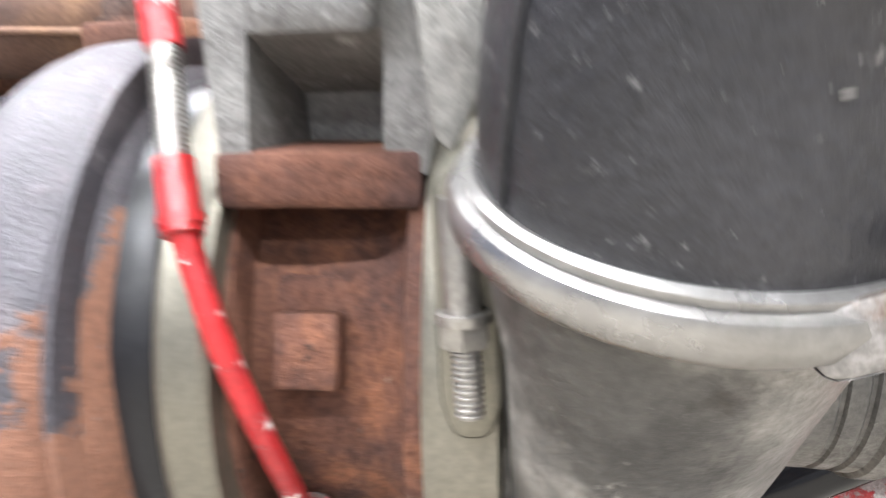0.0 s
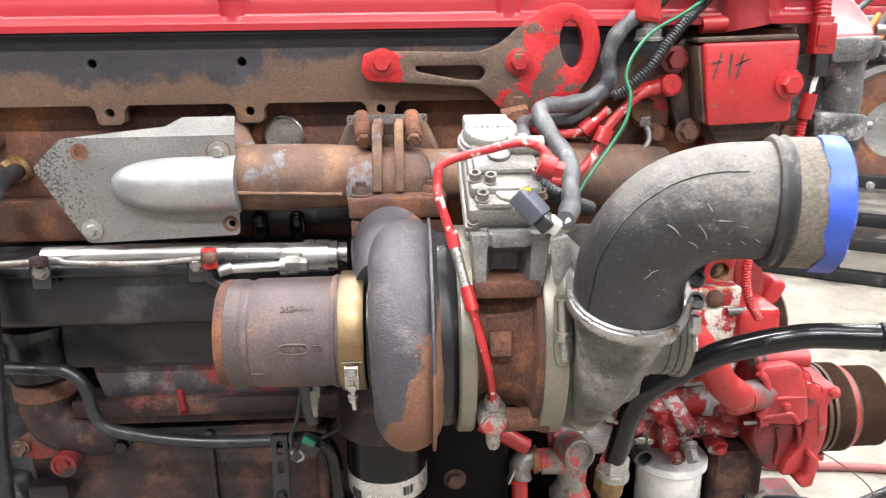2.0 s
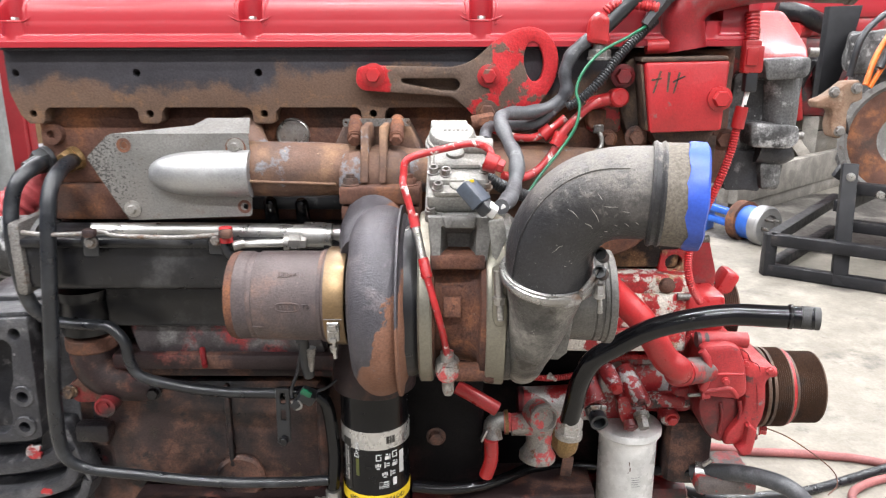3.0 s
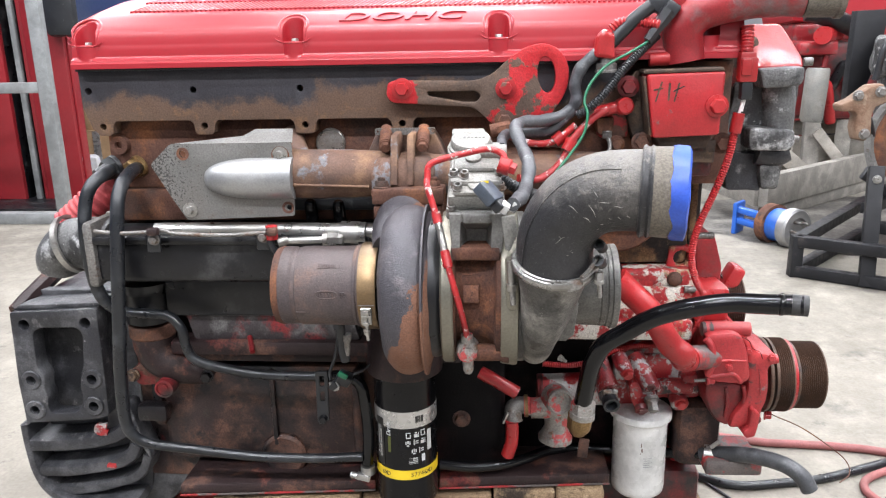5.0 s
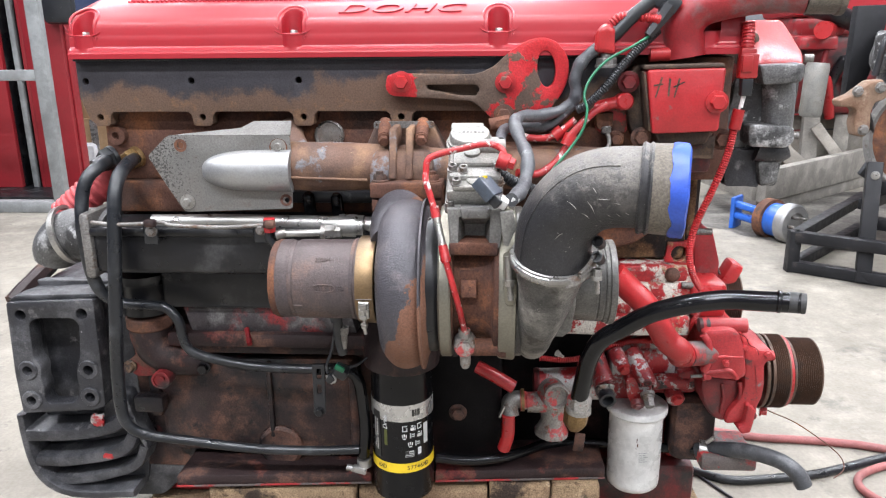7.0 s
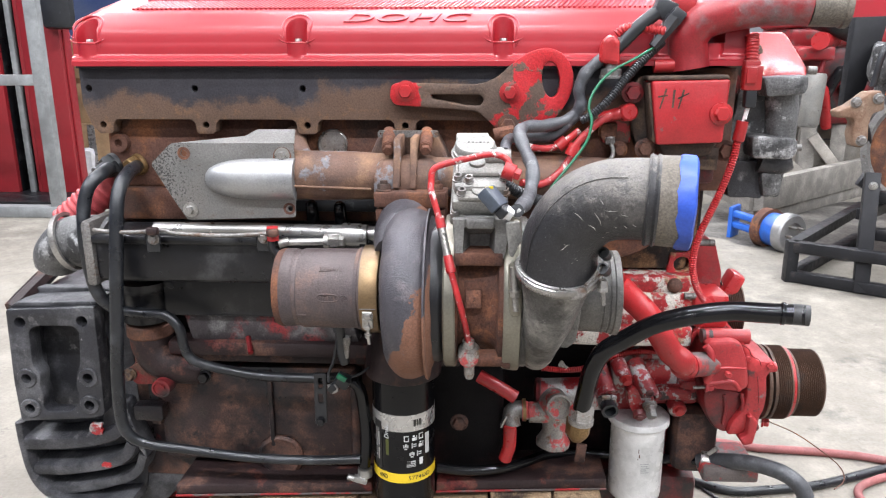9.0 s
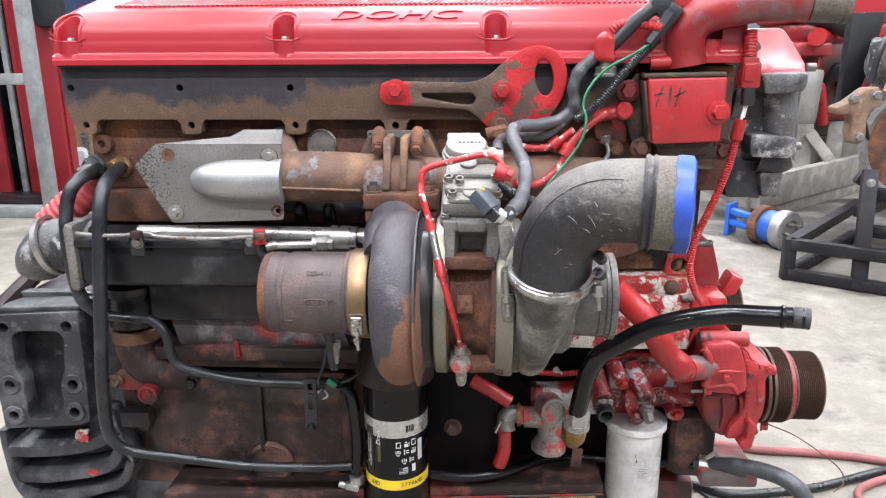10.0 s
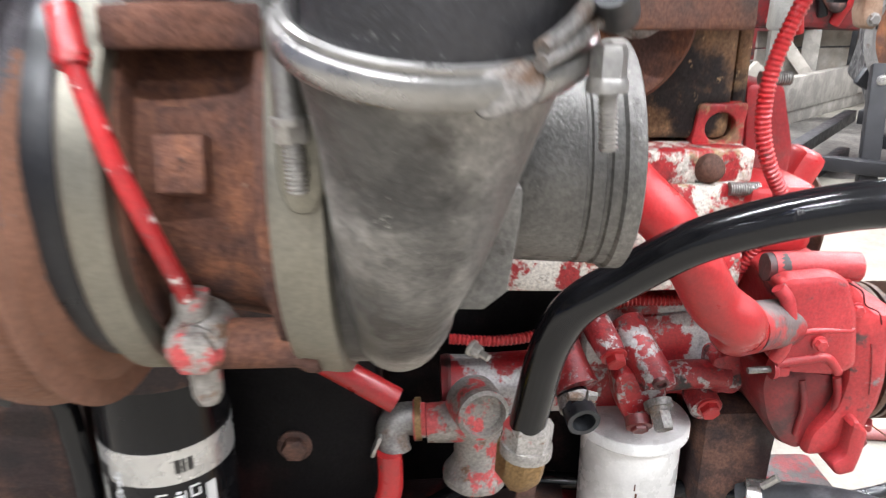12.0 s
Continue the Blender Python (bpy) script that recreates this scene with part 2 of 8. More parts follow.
alu_dirty = surface("stained_cast_aluminium", (0.17, 0.167, 0.165), [((0.030, 0.029, 0.029), 9, 0.52, 0.05, 0.6, 0.2), ((0.42, 0.415, 0.41), 20, 0.60, 0.06, 0.5, 0.4), ((0.5, 0.49, 0.47), 110, 0.68, 0.04, 0.5, 0.4)], 0.5, 0.35, grain=0.2, bump=0.35)
alu_sheet = surface("spotted_aluminium_sheet", (0.29, 0.282, 0.268), [((0.19, 0.178, 0.165), 11, 0.53, 0.12, 0.5, 0.5), ((0.15, 0.118, 0.092), 20, 0.64, 0.08, 0.7, 0.2), ((0.05, 0.046, 0.043), 300, 0.68, 0.025, 0.7, 0.1, "X", 0.30, -0.34), ((0.06, 0.056, 0.052), 160, 0.67, 0.02, 0.7, 0.1)], 0.44, 0.55, grain=0.12, bump=0.14)
alu_bulge = surface("brushed_aluminium", (0.45, 0.45, 0.455), [((0.31, 0.30, 0.29), 9, 0.56, 0.12, 0.5, 0.6), ((0.14, 0.13, 0.12), 140, 0.68, 0.03, 0.7, 0.3)], 0.44, 0.72, grain=0.07, bump=0.08)
steel_tube = surface("bright_steel_tube", (0.50, 0.49, 0.47), [((0.33, 0.31, 0.28), 16, 0.60, 0.12, 0.45, 0.7), ((0.18, 0.15, 0.12), 60, 0.70, 0.04, 0.6, 0.4)], 0.34, 0.85, grain=0.06, bump=0.03)
ring_steel = surface("clamp_ring_steel", (0.40, 0.39, 0.375), [((0.25, 0.24, 0.225), 14, 0.58, 0.14, 0.42, 0.8), ((0.12, 0.11, 0.10), 60, 0.70, 0.05, 0.5, 0.5)], 0.32, 0.85, grain=0.06, bump=0.03)
steel = surface("steel", (0.50, 0.48, 0.45), [((0.16, 0.12, 0.1), 40, 0.64, 0.08, 0.7, 0.3)], 0.36, 0.85, grain=0.1, bump=0.08)
steel_dirty = surface("dull_steel", (0.28, 0.265, 0.25), [((0.12, 0.075, 0.05), 35, 0.58, 0.08, 0.75, 0.2)], 0.5, 0.6, grain=0.2, bump=0.15)
brass_band = surface("straw_tinted_steel_band", (0.28, 0.185, 0.098), [((0.19, 0.14, 0.095), 8, 0.52, 0.15, 0.45, 0.8), ((0.15, 0.09, 0.06), 30, 0.66, 0.06, 0.6, 0.4)], 0.42, 0.8, grain=0.08, bump=0.05)
band_steel = surface("dull_zinc_band", (0.31, 0.29, 0.235), [((0.19, 0.175, 0.145), 9, 0.55, 0.12, 0.5, 0.7)], 0.42, 0.75, grain=0.08, bump=0.06)
fitting_brass = surface("tarnished_brass", (0.34, 0.21, 0.09), [((0.16, 0.09, 0.05), 30, 0.58, 0.10, 0.7, 0.2)], 0.45, 0.6, grain=0.2, bump=0.15)
zinc_fitting = surface("zinc_plated_steel", (0.40, 0.375, 0.345), [((0.22, 0.205, 0.19), 40, 0.55, 0.10, 0.6, 0.4), ((0.44, 0.06, 0.06), 24, 0.555, 0.025, 0.5, 0), ((0.15, 0.085, 0.05), 60, 0.64, 0.05, 0.7, 0)], 0.45, 0.45, grain=0.16, bump=0.25)
# Elbow: paler upper layers hold dust and the sheen from above as colour.
elbow_dust_sheen = surface("scuffed_pipe_dust_sheen", (0.034, 0.033, 0.035), [((0.105, 0.096, 0.088), 13, 0.54, 0.17, 0.52, 0.15, "Z", -0.13, 0.19), ((0.14, 0.127, 0.113), 70, 0.63, 0.07, 0.65, 0.1, "Z", -0.20, 0.24), ((0.20, 0.19, 0.18), 18, 0.74, 0.06, 0.6, 0.2), ((0.012, 0.012, 0.012), 16, 0.62, 0.10, 0.38, 0.1), ((0.17, 0.16, 0.15), 260, 0.68, 0.05, 0.6, 0.1)], 0.43, 0.25, grain=0.14, bump=0.26, bump_scale=300)
coupler_brown = surface("weathered_pipe_end", (0.17, 0.145, 0.115), [((0.28, 0.17, 0.09), 24, 0.64, 0.06, 0.8, 0), ((0.09, 0.08, 0.07), 12, 0.58, 0.10, 0.7, 0.1)], 0.68, 0.2, grain=0.2, bump=0.25)
shell_black = surface("satin_black_shell", (0.010, 0.010, 0.012), [((0.045, 0.044, 0.044), 12, 0.60, 0.10, 0.55, 0), ((0.16, 0.15, 0.14), 70, 0.74, 0.03, 0.7, 0)], 0.36, grain=0.15, bump=0.06, spec=0.4)
black_paint = surface("gloss_black_paint", (0.006, 0.006, 0.007), [((0.03, 0.027, 0.025), 30, 0.70, 0.05, 0.5, 0), ((0.22, 0.2, 0.18), 80, 0.78, 0.02, 0.6, 0)], 0.16, grain=0.05, bump=0.02, spec=0.35, wear=0.04)
hose_rubber = surface("grey_black_rubber", (0.013, 0.0145, 0.0175), [((0.042, 0.044, 0.048), 14, 0.60, 0.10, 0.5, 0), ((0.14, 0.14, 0.14), 60, 0.75, 0.03, 0.7, 0)], 0.34, grain=0.12, bump=0.08)
hose_grey = surface("weathered_grey_rubber", (0.058, 0.060, 0.066), [((0.10, 0.10, 0.105), 18, 0.58, 0.10, 0.6, 0), ((0.03, 0.03, 0.033), 30, 0.64, 0.06, 0.6, 0)], 0.5, grain=0.12, bump=0.1)
iron_black = surface("black_casting", (0.032, 0.032, 0.037), [((0.105, 0.104, 0.110), 11, 0.54, 0.12, 0.5, 0), ((0.42, 0.016, 0.02), 7, 0.735, 0.015, 0.45, 0), ((0.22, 0.21, 0.21), 24, 0.66, 0.08, 0.6, 0), ((0.26, 0.25, 0.25), 70, 0.69, 0.05, 0.6, 0)], 0.42, grain=0.18, bump=0.34, spec=0.45)
tape_grey = surface("grey_loom_tape", (0.105, 0.108, 0.116), [((0.045, 0.046, 0.052), 16, 0.54, 0.12, 0.5, 0), ((0.21, 0.21, 0.215), 46, 0.64, 0.06, 0.6, 0)], 0.42, grain=0.14, bump=0.6, bump_scale=70)
scratch_mark = surface("bare_scratch", (0.36, 0.34, 0.31), [], 0.6, 0.3, grain=0.1, bump=0.1)
plastic_black = surface("black_plastic", (0.02, 0.021, 0.024), [((0.09, 0.09, 0.09), 30, 0.68, 0.06, 0.6, 0)], 0.42, grain=0.08, bump=0.06)
plastic_slate = surface("slate_plastic", (0.07, 0.085, 0.11), [((0.03, 0.033, 0.04), 24, 0.58, 0.08, 0.6, 0)], 0.42, grain=0.08, bump=0.06)
white_paint = surface("white_paint", (0.74, 0.73, 0.71), [((0.26, 0.15, 0.06), 30, 0.74, 0.03, 0.7, 0), ((0.56, 0.54, 0.51), 9, 0.66, 0.10, 0.5, 0)], 0.30, grain=0.03, bump=0.03)
can_black = surface("filter_black", (0.006, 0.006, 0.007), [], 0.20, grain=0.03, bump=0.01, spec=0.28)
can_silver = surface("label_silver", (0.58, 0.57, 0.55), [], 0.3, 0.7, grain=0.03, bump=0.02)
can_yellow = surface("label_yellow", (0.72, 0.50, 0.02), [], 0.35, grain=0.03, bump=0.02)
can_ink = surface("label_black_ink", (0.015, 0.014, 0.013), [], 0.4, grain=0.02, bump=0.0)
can_white = surface("label_white_ink", (0.75, 0.75, 0.74), [], 0.4, grain=0.02, bump=0.0)
can_olive = surface("label_olive_ink", (0.09, 0.10, 0.02), [], 0.4, grain=0.02, bump=0.0)
tan_casting = surface("tan_rusted_casting", (0.25, 0.165, 0.115), [((0.15, 0.085, 0.055), 12, 0.56, 0.10, 0.8, 0), ((0.33, 0.24, 0.18), 26, 0.64, 0.08, 0.8, 0), (GRIME, 14, 0.70, 0.05, 0.7, 0)], 0.75, grain=0.15, bump=0.2, spec=0.25)
ply_pale = surface("pale_crate_plywood", (0.40, 0.365, 0.32), [((0.29, 0.25, 0.205), 6, 0.56, 0.12, 0.85, 0), ((0.18, 0.155, 0.13), 14, 0.68, 0.06, 0.8, 0)], 0.8, grain=0.12, bump=0.15, bump_scale=90, spec=0.2)
blue_tape = surface("blue_tape", (0.028, 0.085, 0.46), [((0.014, 0.035, 0.20), 10, 0.62, 0.10, 0.5, 0)], 0.42, grain=0.08, bump=0.2, bump_scale=60)
blue_paint = surface("blue_paint", (0.025, 0.13, 0.55), [((0.1, 0.1, 0.11), 12, 0.70, 0.06, 0.6, 0)], 0.38, grain=0.06, bump=0.05)
green_wire = surface("green_insulation", (0.008, 0.13, 0.06), [], 0.4, grain=0.04, bump=0.02)
orange_plastic = surface("orange_plastic", (0.75, 0.16, 0.02), [], 0.4, grain=0.05, bump=0.02)
yellow_plastic = surface("yellow_plastic", (0.75, 0.55, 0.01), [], 0.4, grain=0.05, bump=0.02)
pulley_brown = surface("rusty_pulley", (0.13, 0.075, 0.05), [((0.06, 0.045, 0.04), 20, 0.56, 0.10, 0.6, 0.3)], 0.55, 0.35, grain=0.2, bump=0.15)
wood = surface("rough_sawn_timber", (0.36, 0.25, 0.150), [((0.20, 0.13, 0.08), 12, 0.54, 0.12, 0.85, 0), ((0.48, 0.37, 0.24), 26, 0.65, 0.08, 0.85, 0), ((0.04, 0.028, 0.022), 9, 0.57, 0.06, 0.8, 0), ((0.12, 0.08, 0.05), 90, 0.62, 0.05, 0.85, 0)], 0.8, grain=0.24, bump=0.4, bump_scale=120, spec=0.2)
wood_grey = surface("weathered_timber", (0.33, 0.305, 0.27), [((0.20, 0.185, 0.165), 7, 0.56, 0.10, 0.85, 0)], 0.8, grain=0.18, bump=0.25, bump_scale=100, spec=0.2)
carton = surface("cardboard", (0.42, 0.28, 0.16), [((0.32, 0.2, 0.11), 6, 0.6, 0.1, 0.9, 0)], 0.85, grain=0.06, bump=0.05, spec=0.2)
concrete = surface("worn_concrete", (0.245, 0.222, 0.187), [((0.185, 0.167, 0.140), 1.6, 0.54, 0.12, 0.6, 0), ((0.085, 0.077, 0.068), 3.4, 0.63, 0.06, 0.45, 0), ((0.275, 0.252, 0.214), 7, 0.58, 0.16, 0.8, 0), ((0.135, 0.122, 0.105), 18, 0.65, 0.06, 0.6, 0), ((0.09, 0.08, 0.07), 60, 0.73, 0.03, 0.6, 0)], 0.6, grain=0.06, grain_scale=120, bump=0.05, bump_scale=60, big_scale=0.8, spec=0.25)
oily_shadow_floor = surface("oily_shadowed_concrete", (0.085, 0.078, 0.07), [((0.16, 0.148, 0.13), 5, 0.56, 0.12, 0.6, 0), ((0.03, 0.028, 0.026), 3, 0.58, 0.10, 0.4, 0)], 0.5, grain=0.14, grain_scale=120, bump=0.14, bump_scale=60, big_scale=1.0, spec=0.25)
wall_paint = surface("hall_wall_paint", (0.30, 0.305, 0.32), [((0.14, 0.14, 0.15), 1.2, 0.58, 0.15, 0.8, 0)], 0.75, grain=0.05, bump=0.08, bump_scale=60, big_scale=0.5, spec=0.2)
wall_blue = surface("hall_wall_blue", (0.035, 0.06, 0.16), [((0.06, 0.08, 0.15), 1.5, 0.58, 0.15, 0.8, 0)], 0.7, grain=0.05, bump=0.08, bump_scale=60, big_scale=0.5)
ceiling_paint = surface("ceiling_white", (0.34, 0.34, 0.34), [], 0.85, grain=0.05, bump=0.08, bump_scale=40)
frame_black = surface("black_steel_frame", (0.016, 0.016, 0.018), [((0.06, 0.05, 0.045), 9, 0.66, 0.08, 0.6, 0)], 0.5, grain=0.1, bump=0.06, spec=0.25)
frame_grey = surface("grey_steel_frame", (0.30, 0.31, 0.31), [((0.18, 0.18, 0.18), 7, 0.6, 0.1, 0.6, 0.2)], 0.5, 0.3, grain=0.1, bump=0.06)
wrap_white = surface("white_wrap", (0.72, 0.72, 0.74), [((0.10, 0.14, 0.55), 9, 0.60, 0.03, 0.5, 0)], 0.4, grain=0.05, bump=0.2, bump_scale=30)
red_hose = surface("red_silicone", (0.42, 0.06, 0.065), [((0.25, 0.03, 0.035), 14, 0.6, 0.1, 0.6, 0)], 0.5, grain=0.1, bump=0.08)
air_hose = surface("faded_red_rubber", (0.30, 0.095, 0.09), [((0.19, 0.07, 0.065), 14, 0.6, 0.1, 0.7, 0)], 0.65, grain=0.1, bump=0.08)
tube_light, _n, _l, _p = shader("tube_glow")
_p.inputs["Emission Color"].default_value, _p.inputs["Emission Strength"].default_value = (1, 0.97, 0.92, 1), 6.0


# ---- mesh helpers ----
SPOT = {}


def add(bm, other):
    """Takes the geometry of other into bm."""
    me = bpy.data.meshes.new("joint")
    other.to_mesh(me)
    other.free()
    bm.from_mesh(me)
    bpy.data.meshes.remove(me)
    return bm


def merged(*bms):
    first = bms[0]
    for o in bms[1:]:
        add(first, o)
    return first


def thing(name, at, label, category, group="", kind=""):
    """An Empty at the base of a thing, which parents its parts."""
    ob = new(name)
    ob.location, ob.empty_display_size = at, 0.02
    SPOT[ob] = Vector(at)
    return tagged(ob, label, category, group, kind)


def part(name, bm, material, parent=None, label="", smooth=38):
    """Links a bmesh, made in world places, as one mesh under a thing or a part."""
    bmesh.ops.recalc_face_normals(bm, faces=bm.faces)
    lo = Vector([min(v.co[i] for v in bm.verts) for i in range(3)])
    hi = Vector([max(v.co[i] for v in bm.verts) for i in range(3)])
    mid = (lo + hi) / 2
    bmesh.ops.translate(bm, verts=bm.verts, vec=-mid)
    me = bpy.data.meshes.new(name)
    bm.to_mesh(me)
    bm.free()
    me.materials.append(material)
    me.polygons.foreach_set("use_smooth", [True] * len(me.polygons))
    me.set_sharp_from_angle(angle=radians(smooth))
    ob = new(name, me)
    SPOT[ob] = mid
    ob.location = mid - (SPOT[parent] if parent else Vector())
    ob.parent = parent
    return tagged(ob, label)


def solid(name, bm, material, label, category, group="", kind="", smooth=38):
    """A thing of one mesh."""
    return tagged(part(name, bm, material, None, "", smooth), label, category, group, kind)


def turn_to(axis):
    return Vector((0, 0, 1)).rotation_difference(Vector(axis).normalized()).to_matrix().to_4x4()


def box(x0, x1, y0, y1, z0, z1, bevel=0.002, m=None, seg=2):
    bm = bmesh.new()
    bmesh.ops.create_cube(bm, size=1)
    for v in bm.verts:
        v.co = Vector(((x0, x1)[v.co.x > 0], (y0, y1)[v.co.y > 0], (z0, z1)[v.co.z > 0]))
    if bevel:
        bmesh.ops.bevel(bm, geom=bm.edges, offset=bevel, segments=seg, affect="EDGES", profile=0.5)
    if m:
        bmesh.ops.transform(bm, matrix=m, verts=bm.verts)
    return bm


def block(at, size, bevel=0.002, turn=(0, 0, 0)):
    sx, sy, sz = (s / 2 for s in size)
    return box(-sx, sx, -sy, sy, -sz, sz, bevel, pose(*at, *turn))


def lathe(profile, at, axis, seg=48, hollow=False):
    """A turned body: profile of (way along the axis, radius), from at."""
    bm = bmesh.new()
    m = Matrix.Translation(at) @ turn_to(axis)
    rings = []
    for s, r in profile:
        if r < 1e-5:
            rings.append([bm.verts.new(m @ Vector((0, 0, s)))])
        else:
            rings.append([bm.verts.new(m @ Vector((r * math.cos(a), r * math.sin(a), s))) for a in (2 * math.pi * i / seg for i in range(seg))])
    for a, b in zip(rings, rings[1:]):
        for i in range(seg):
            j = (i + 1) % seg
            if len(a) == 1 and len(b) == 1:
                break
            if len(a) == 1:
                bm.faces.new((a[0], b[i], b[j]))
            elif len(b) == 1:
                bm.faces.new((a[i], a[j], b[0]))
            else:
                bm.faces.new((a[i], a[j], b[j], b[i]))
    if hollow:
        a, b = rings[-1], rings[0]
        for i in range(seg):
            j = (i + 1) % seg
            bm.faces.new((a[i], a[j], b[j], b[i]))
    else:
        for ring in (rings[0], rings[-1]):
            if len(ring) > 1:
                bm.faces.new(ring)
    return bm


def glide(points, steps=8):
    """Points on a smooth curve through the given ones."""
    pts = [Vector(p) for p in points]
    if len(pts) == 2:
        return [pts[0].lerp(pts[1], i / steps) for i in range(steps + 1)]
    full = [2 * pts[0] - pts[1]] + pts + [2 * pts[-1] - pts[-2]]
    out = []
    for a, b, c, d in zip(full, full[1:], full[2:], full[3:]):
        for i in range(steps):
            t = i / steps
            out.append(0.5 * ((2 * b) + (c - a) * t + (2 * a - 5 * b + 4 * c - d) * t * t + (3 * b - a - 3 * c + d) * t ** 3))
    return out + [pts[-1]]


def sweep(points, radius, seg=14, steps=8, smooth=True, bore=0.0, squash=1.0):
    """A pipe along points; radius a number or a function of the way (0 to 1). bore: a recess in both ends."""
    way = glide(points, steps) if smooth else [Vector(p) for p in points]
    bm = bmesh.new()
    rings, up = [], None
    n = len(way)
    for i, p in enumerate(way):
        t = (way[min(i + 1, n - 1)] - way[max(i - 1, 0)]).normalized()
        if up is None:
            up = t.orthogonal().normalized()
        up = (up - t * up.dot(t)).normalized()
        side = t.cross(up)
        r = radius(i / (n - 1)) if callable(radius) else radius
        rings.append([bm.verts.new(p + (up * math.cos(a) + side * math.sin(a) * squash) * r) for a in (2 * math.pi * k / seg for k in range(seg))])
    for a, b in zip(rings, rings[1:]):
        for k in range(seg):
            j = (k + 1) % seg
            bm.faces.new((a[k], a[j], b[j], b[k]))
    for ring, p, q in ((rings[0], way[0], way[1]), (rings[-1], way[-1], way[-2])):
        if bore:
            inner = [bm.verts.new(p.lerp(v.co, bore)) for v in ring]
            deep = [bm.verts.new(v.co + (q - p).normalized() * (ring[0].co - p).length * 1.2) for v in inner]
            for k in range(seg):
                j = (k + 1) % seg
                bm.faces.new((ring[k], ring[j], inner[j], inner[k]))
                bm.faces.new((inner[k], inner[j], deep[j], deep[k]))
            bm.faces.new(deep)
        else:
            bm.faces.new(ring)
    return bm


def ridged(points, radius, pitch, depth, seg=10):
    """A corrugated hose or loom tube."""
    way = glide(points, 30)
    run = [0.0]
    for a, b in zip(way, way[1:]):
        run.append(run[-1] + (b - a).length)
    count = int(run[-1] / pitch)
    out, wide, k = [], [], 0
    for i in range(count * 4):
        s = run[-1] * i / (count * 4 - 1)
        while k < len(run) - 2 and run[k + 1] < s:
            k += 1
        f = (s - run[k]) / max(1e-9, run[k + 1] - run[k])
        out.append(way[k].lerp(way[k + 1], f))
        wide.append(radius if i % 4 in (0, 1) else radius - depth)
    last = len(out) - 1
    return sweep(out, lambda t: wide[round(t * last)], seg, smooth=False)


def rounded(points, radius, steps=4):
    """The outline with its corners rounded."""
    out, n = [], len(points)
    for i, p in enumerate(points):
        p, a, b = Vector(p), Vector(points[i - 1]), Vector(points[(i + 1) % n])
        r = min(radius, (a - p).length * 0.45, (b - p).length * 0.45)
        s, e = p + (a - p).normalized() * r, p + (b - p).normalized() * r
        for k in range(steps + 1):
            t = k / steps
            out.append((1 - t) ** 2 * s + 2 * t * (1 - t) * p + t * t * e)
    return out


def ring_of(cx, cz, rx, rz=None, count=18, turn=0.0):
    rz = rz or rx
    c, s = math.cos(turn), math.sin(turn)
    return [Vector((cx + rx * math.cos(a) * c - rz * math.sin(a) * s, cz + rx * math.cos(a) * s + rz * math.sin(a) * c)) for a in (2 * math.pi * i / count for i in range(count))]


def plate(outline, y0, y1, openings=(), bevel=0.0015):
    """A plate from an outline in (x, z), from y0 to y1, with openings through it."""
    bm = bmesh.new()
    edges, loops = [], []
    for loop in (outline, *openings):
        vs = [bm.verts.new((p[0], y0, p[1])) for p in loop]
        es = [bm.edges.new((vs[i], vs[(i + 1) % len(vs)])) for i in range(len(vs))]
        edges += es
    bmesh.ops.triangle_fill(bm, use_beauty=True, use_dissolve=False, edges=edges)
    front = list(bm.faces)
    made = bmesh.ops.extrude_face_region(bm, geom=front)
    verts = [g for g in made["geom"] if isinstance(g, bmesh.types.BMVert)]
    bmesh.ops.translate(bm, verts=verts, vec=(0, y1 - y0, 0))
    bmesh.ops.recalc_face_normals(bm, faces=bm.faces)
    if bevel:
        rim = [e for e in bm.edges if e.is_manifold and len(e.link_faces) == 2 and e.calc_face_angle(0) > 0.9]
        bmesh.ops.bevel(bm, geom=rim, offset=bevel, segments=2, affect="EDGES", profile=0.5)
    return bm


def hexagon(at, axis, radius, height, washer=1.35, dome=0.15):
    """A flanged hex head standing on at."""
    m = Matrix.Translation(at) @ turn_to(axis)
    head = lathe([(0.0, radius), (height * 0.85, radius), (height, radius * 0.86)], (0, 0, 0), (0, 0, 1), 6)
    foot = lathe([(-height * 0.1, radius * washer), (height * 0.16, radius * washer), (height * 0.24, radius * 1.02)], (0, 0, 0), (0, 0, 1), 20)
    bm = merged(head, foot)
    bmesh.ops.transform(bm, matrix=m, verts=bm.verts)
    return bm


def lettering(text, size, depth, m, shear=0.0, squeeze=1.0):
    """Raised letters in Blender's own font, centred on m, in its x-y plane."""
    cu = bpy.data.curves.new("letters", "FONT")
    cu.body, cu.size, cu.extrude, cu.shear, cu.align_x, cu.align_y = text, size, depth, shear, "CENTER", "CENTER"
    cu.resolution_u = 3
    ob = bpy.data.objects.new("letters", cu)
    me = bpy.data.meshes.new_from_object(ob)
    bm = bmesh.new()
    bm.from_mesh(me)
    bpy.data.objects.remove(ob)
    bpy.data.curves.remove(cu)
    bpy.data.meshes.remove(me)
    bmesh.ops.transform(bm, matrix=m @ Matrix.Diagonal((squeeze, 1, 1, 1)), verts=bm.verts)
    return bm


def roughen(bm, amount, scale, along=None):
    """Uneven casting: pushes the points about by a noise."""
    for v in bm.verts:
        v.co += noise.noise_vector(v.co * scale) * amount
    return bm


def fine(bm, cuts=1):
    bmesh.ops.subdivide_edges(bm, edges=bm.edges, cuts=cuts, use_grid_fill=True)
    return bm


FRONT = pose(0, 0, 0, 90, 0, 0)

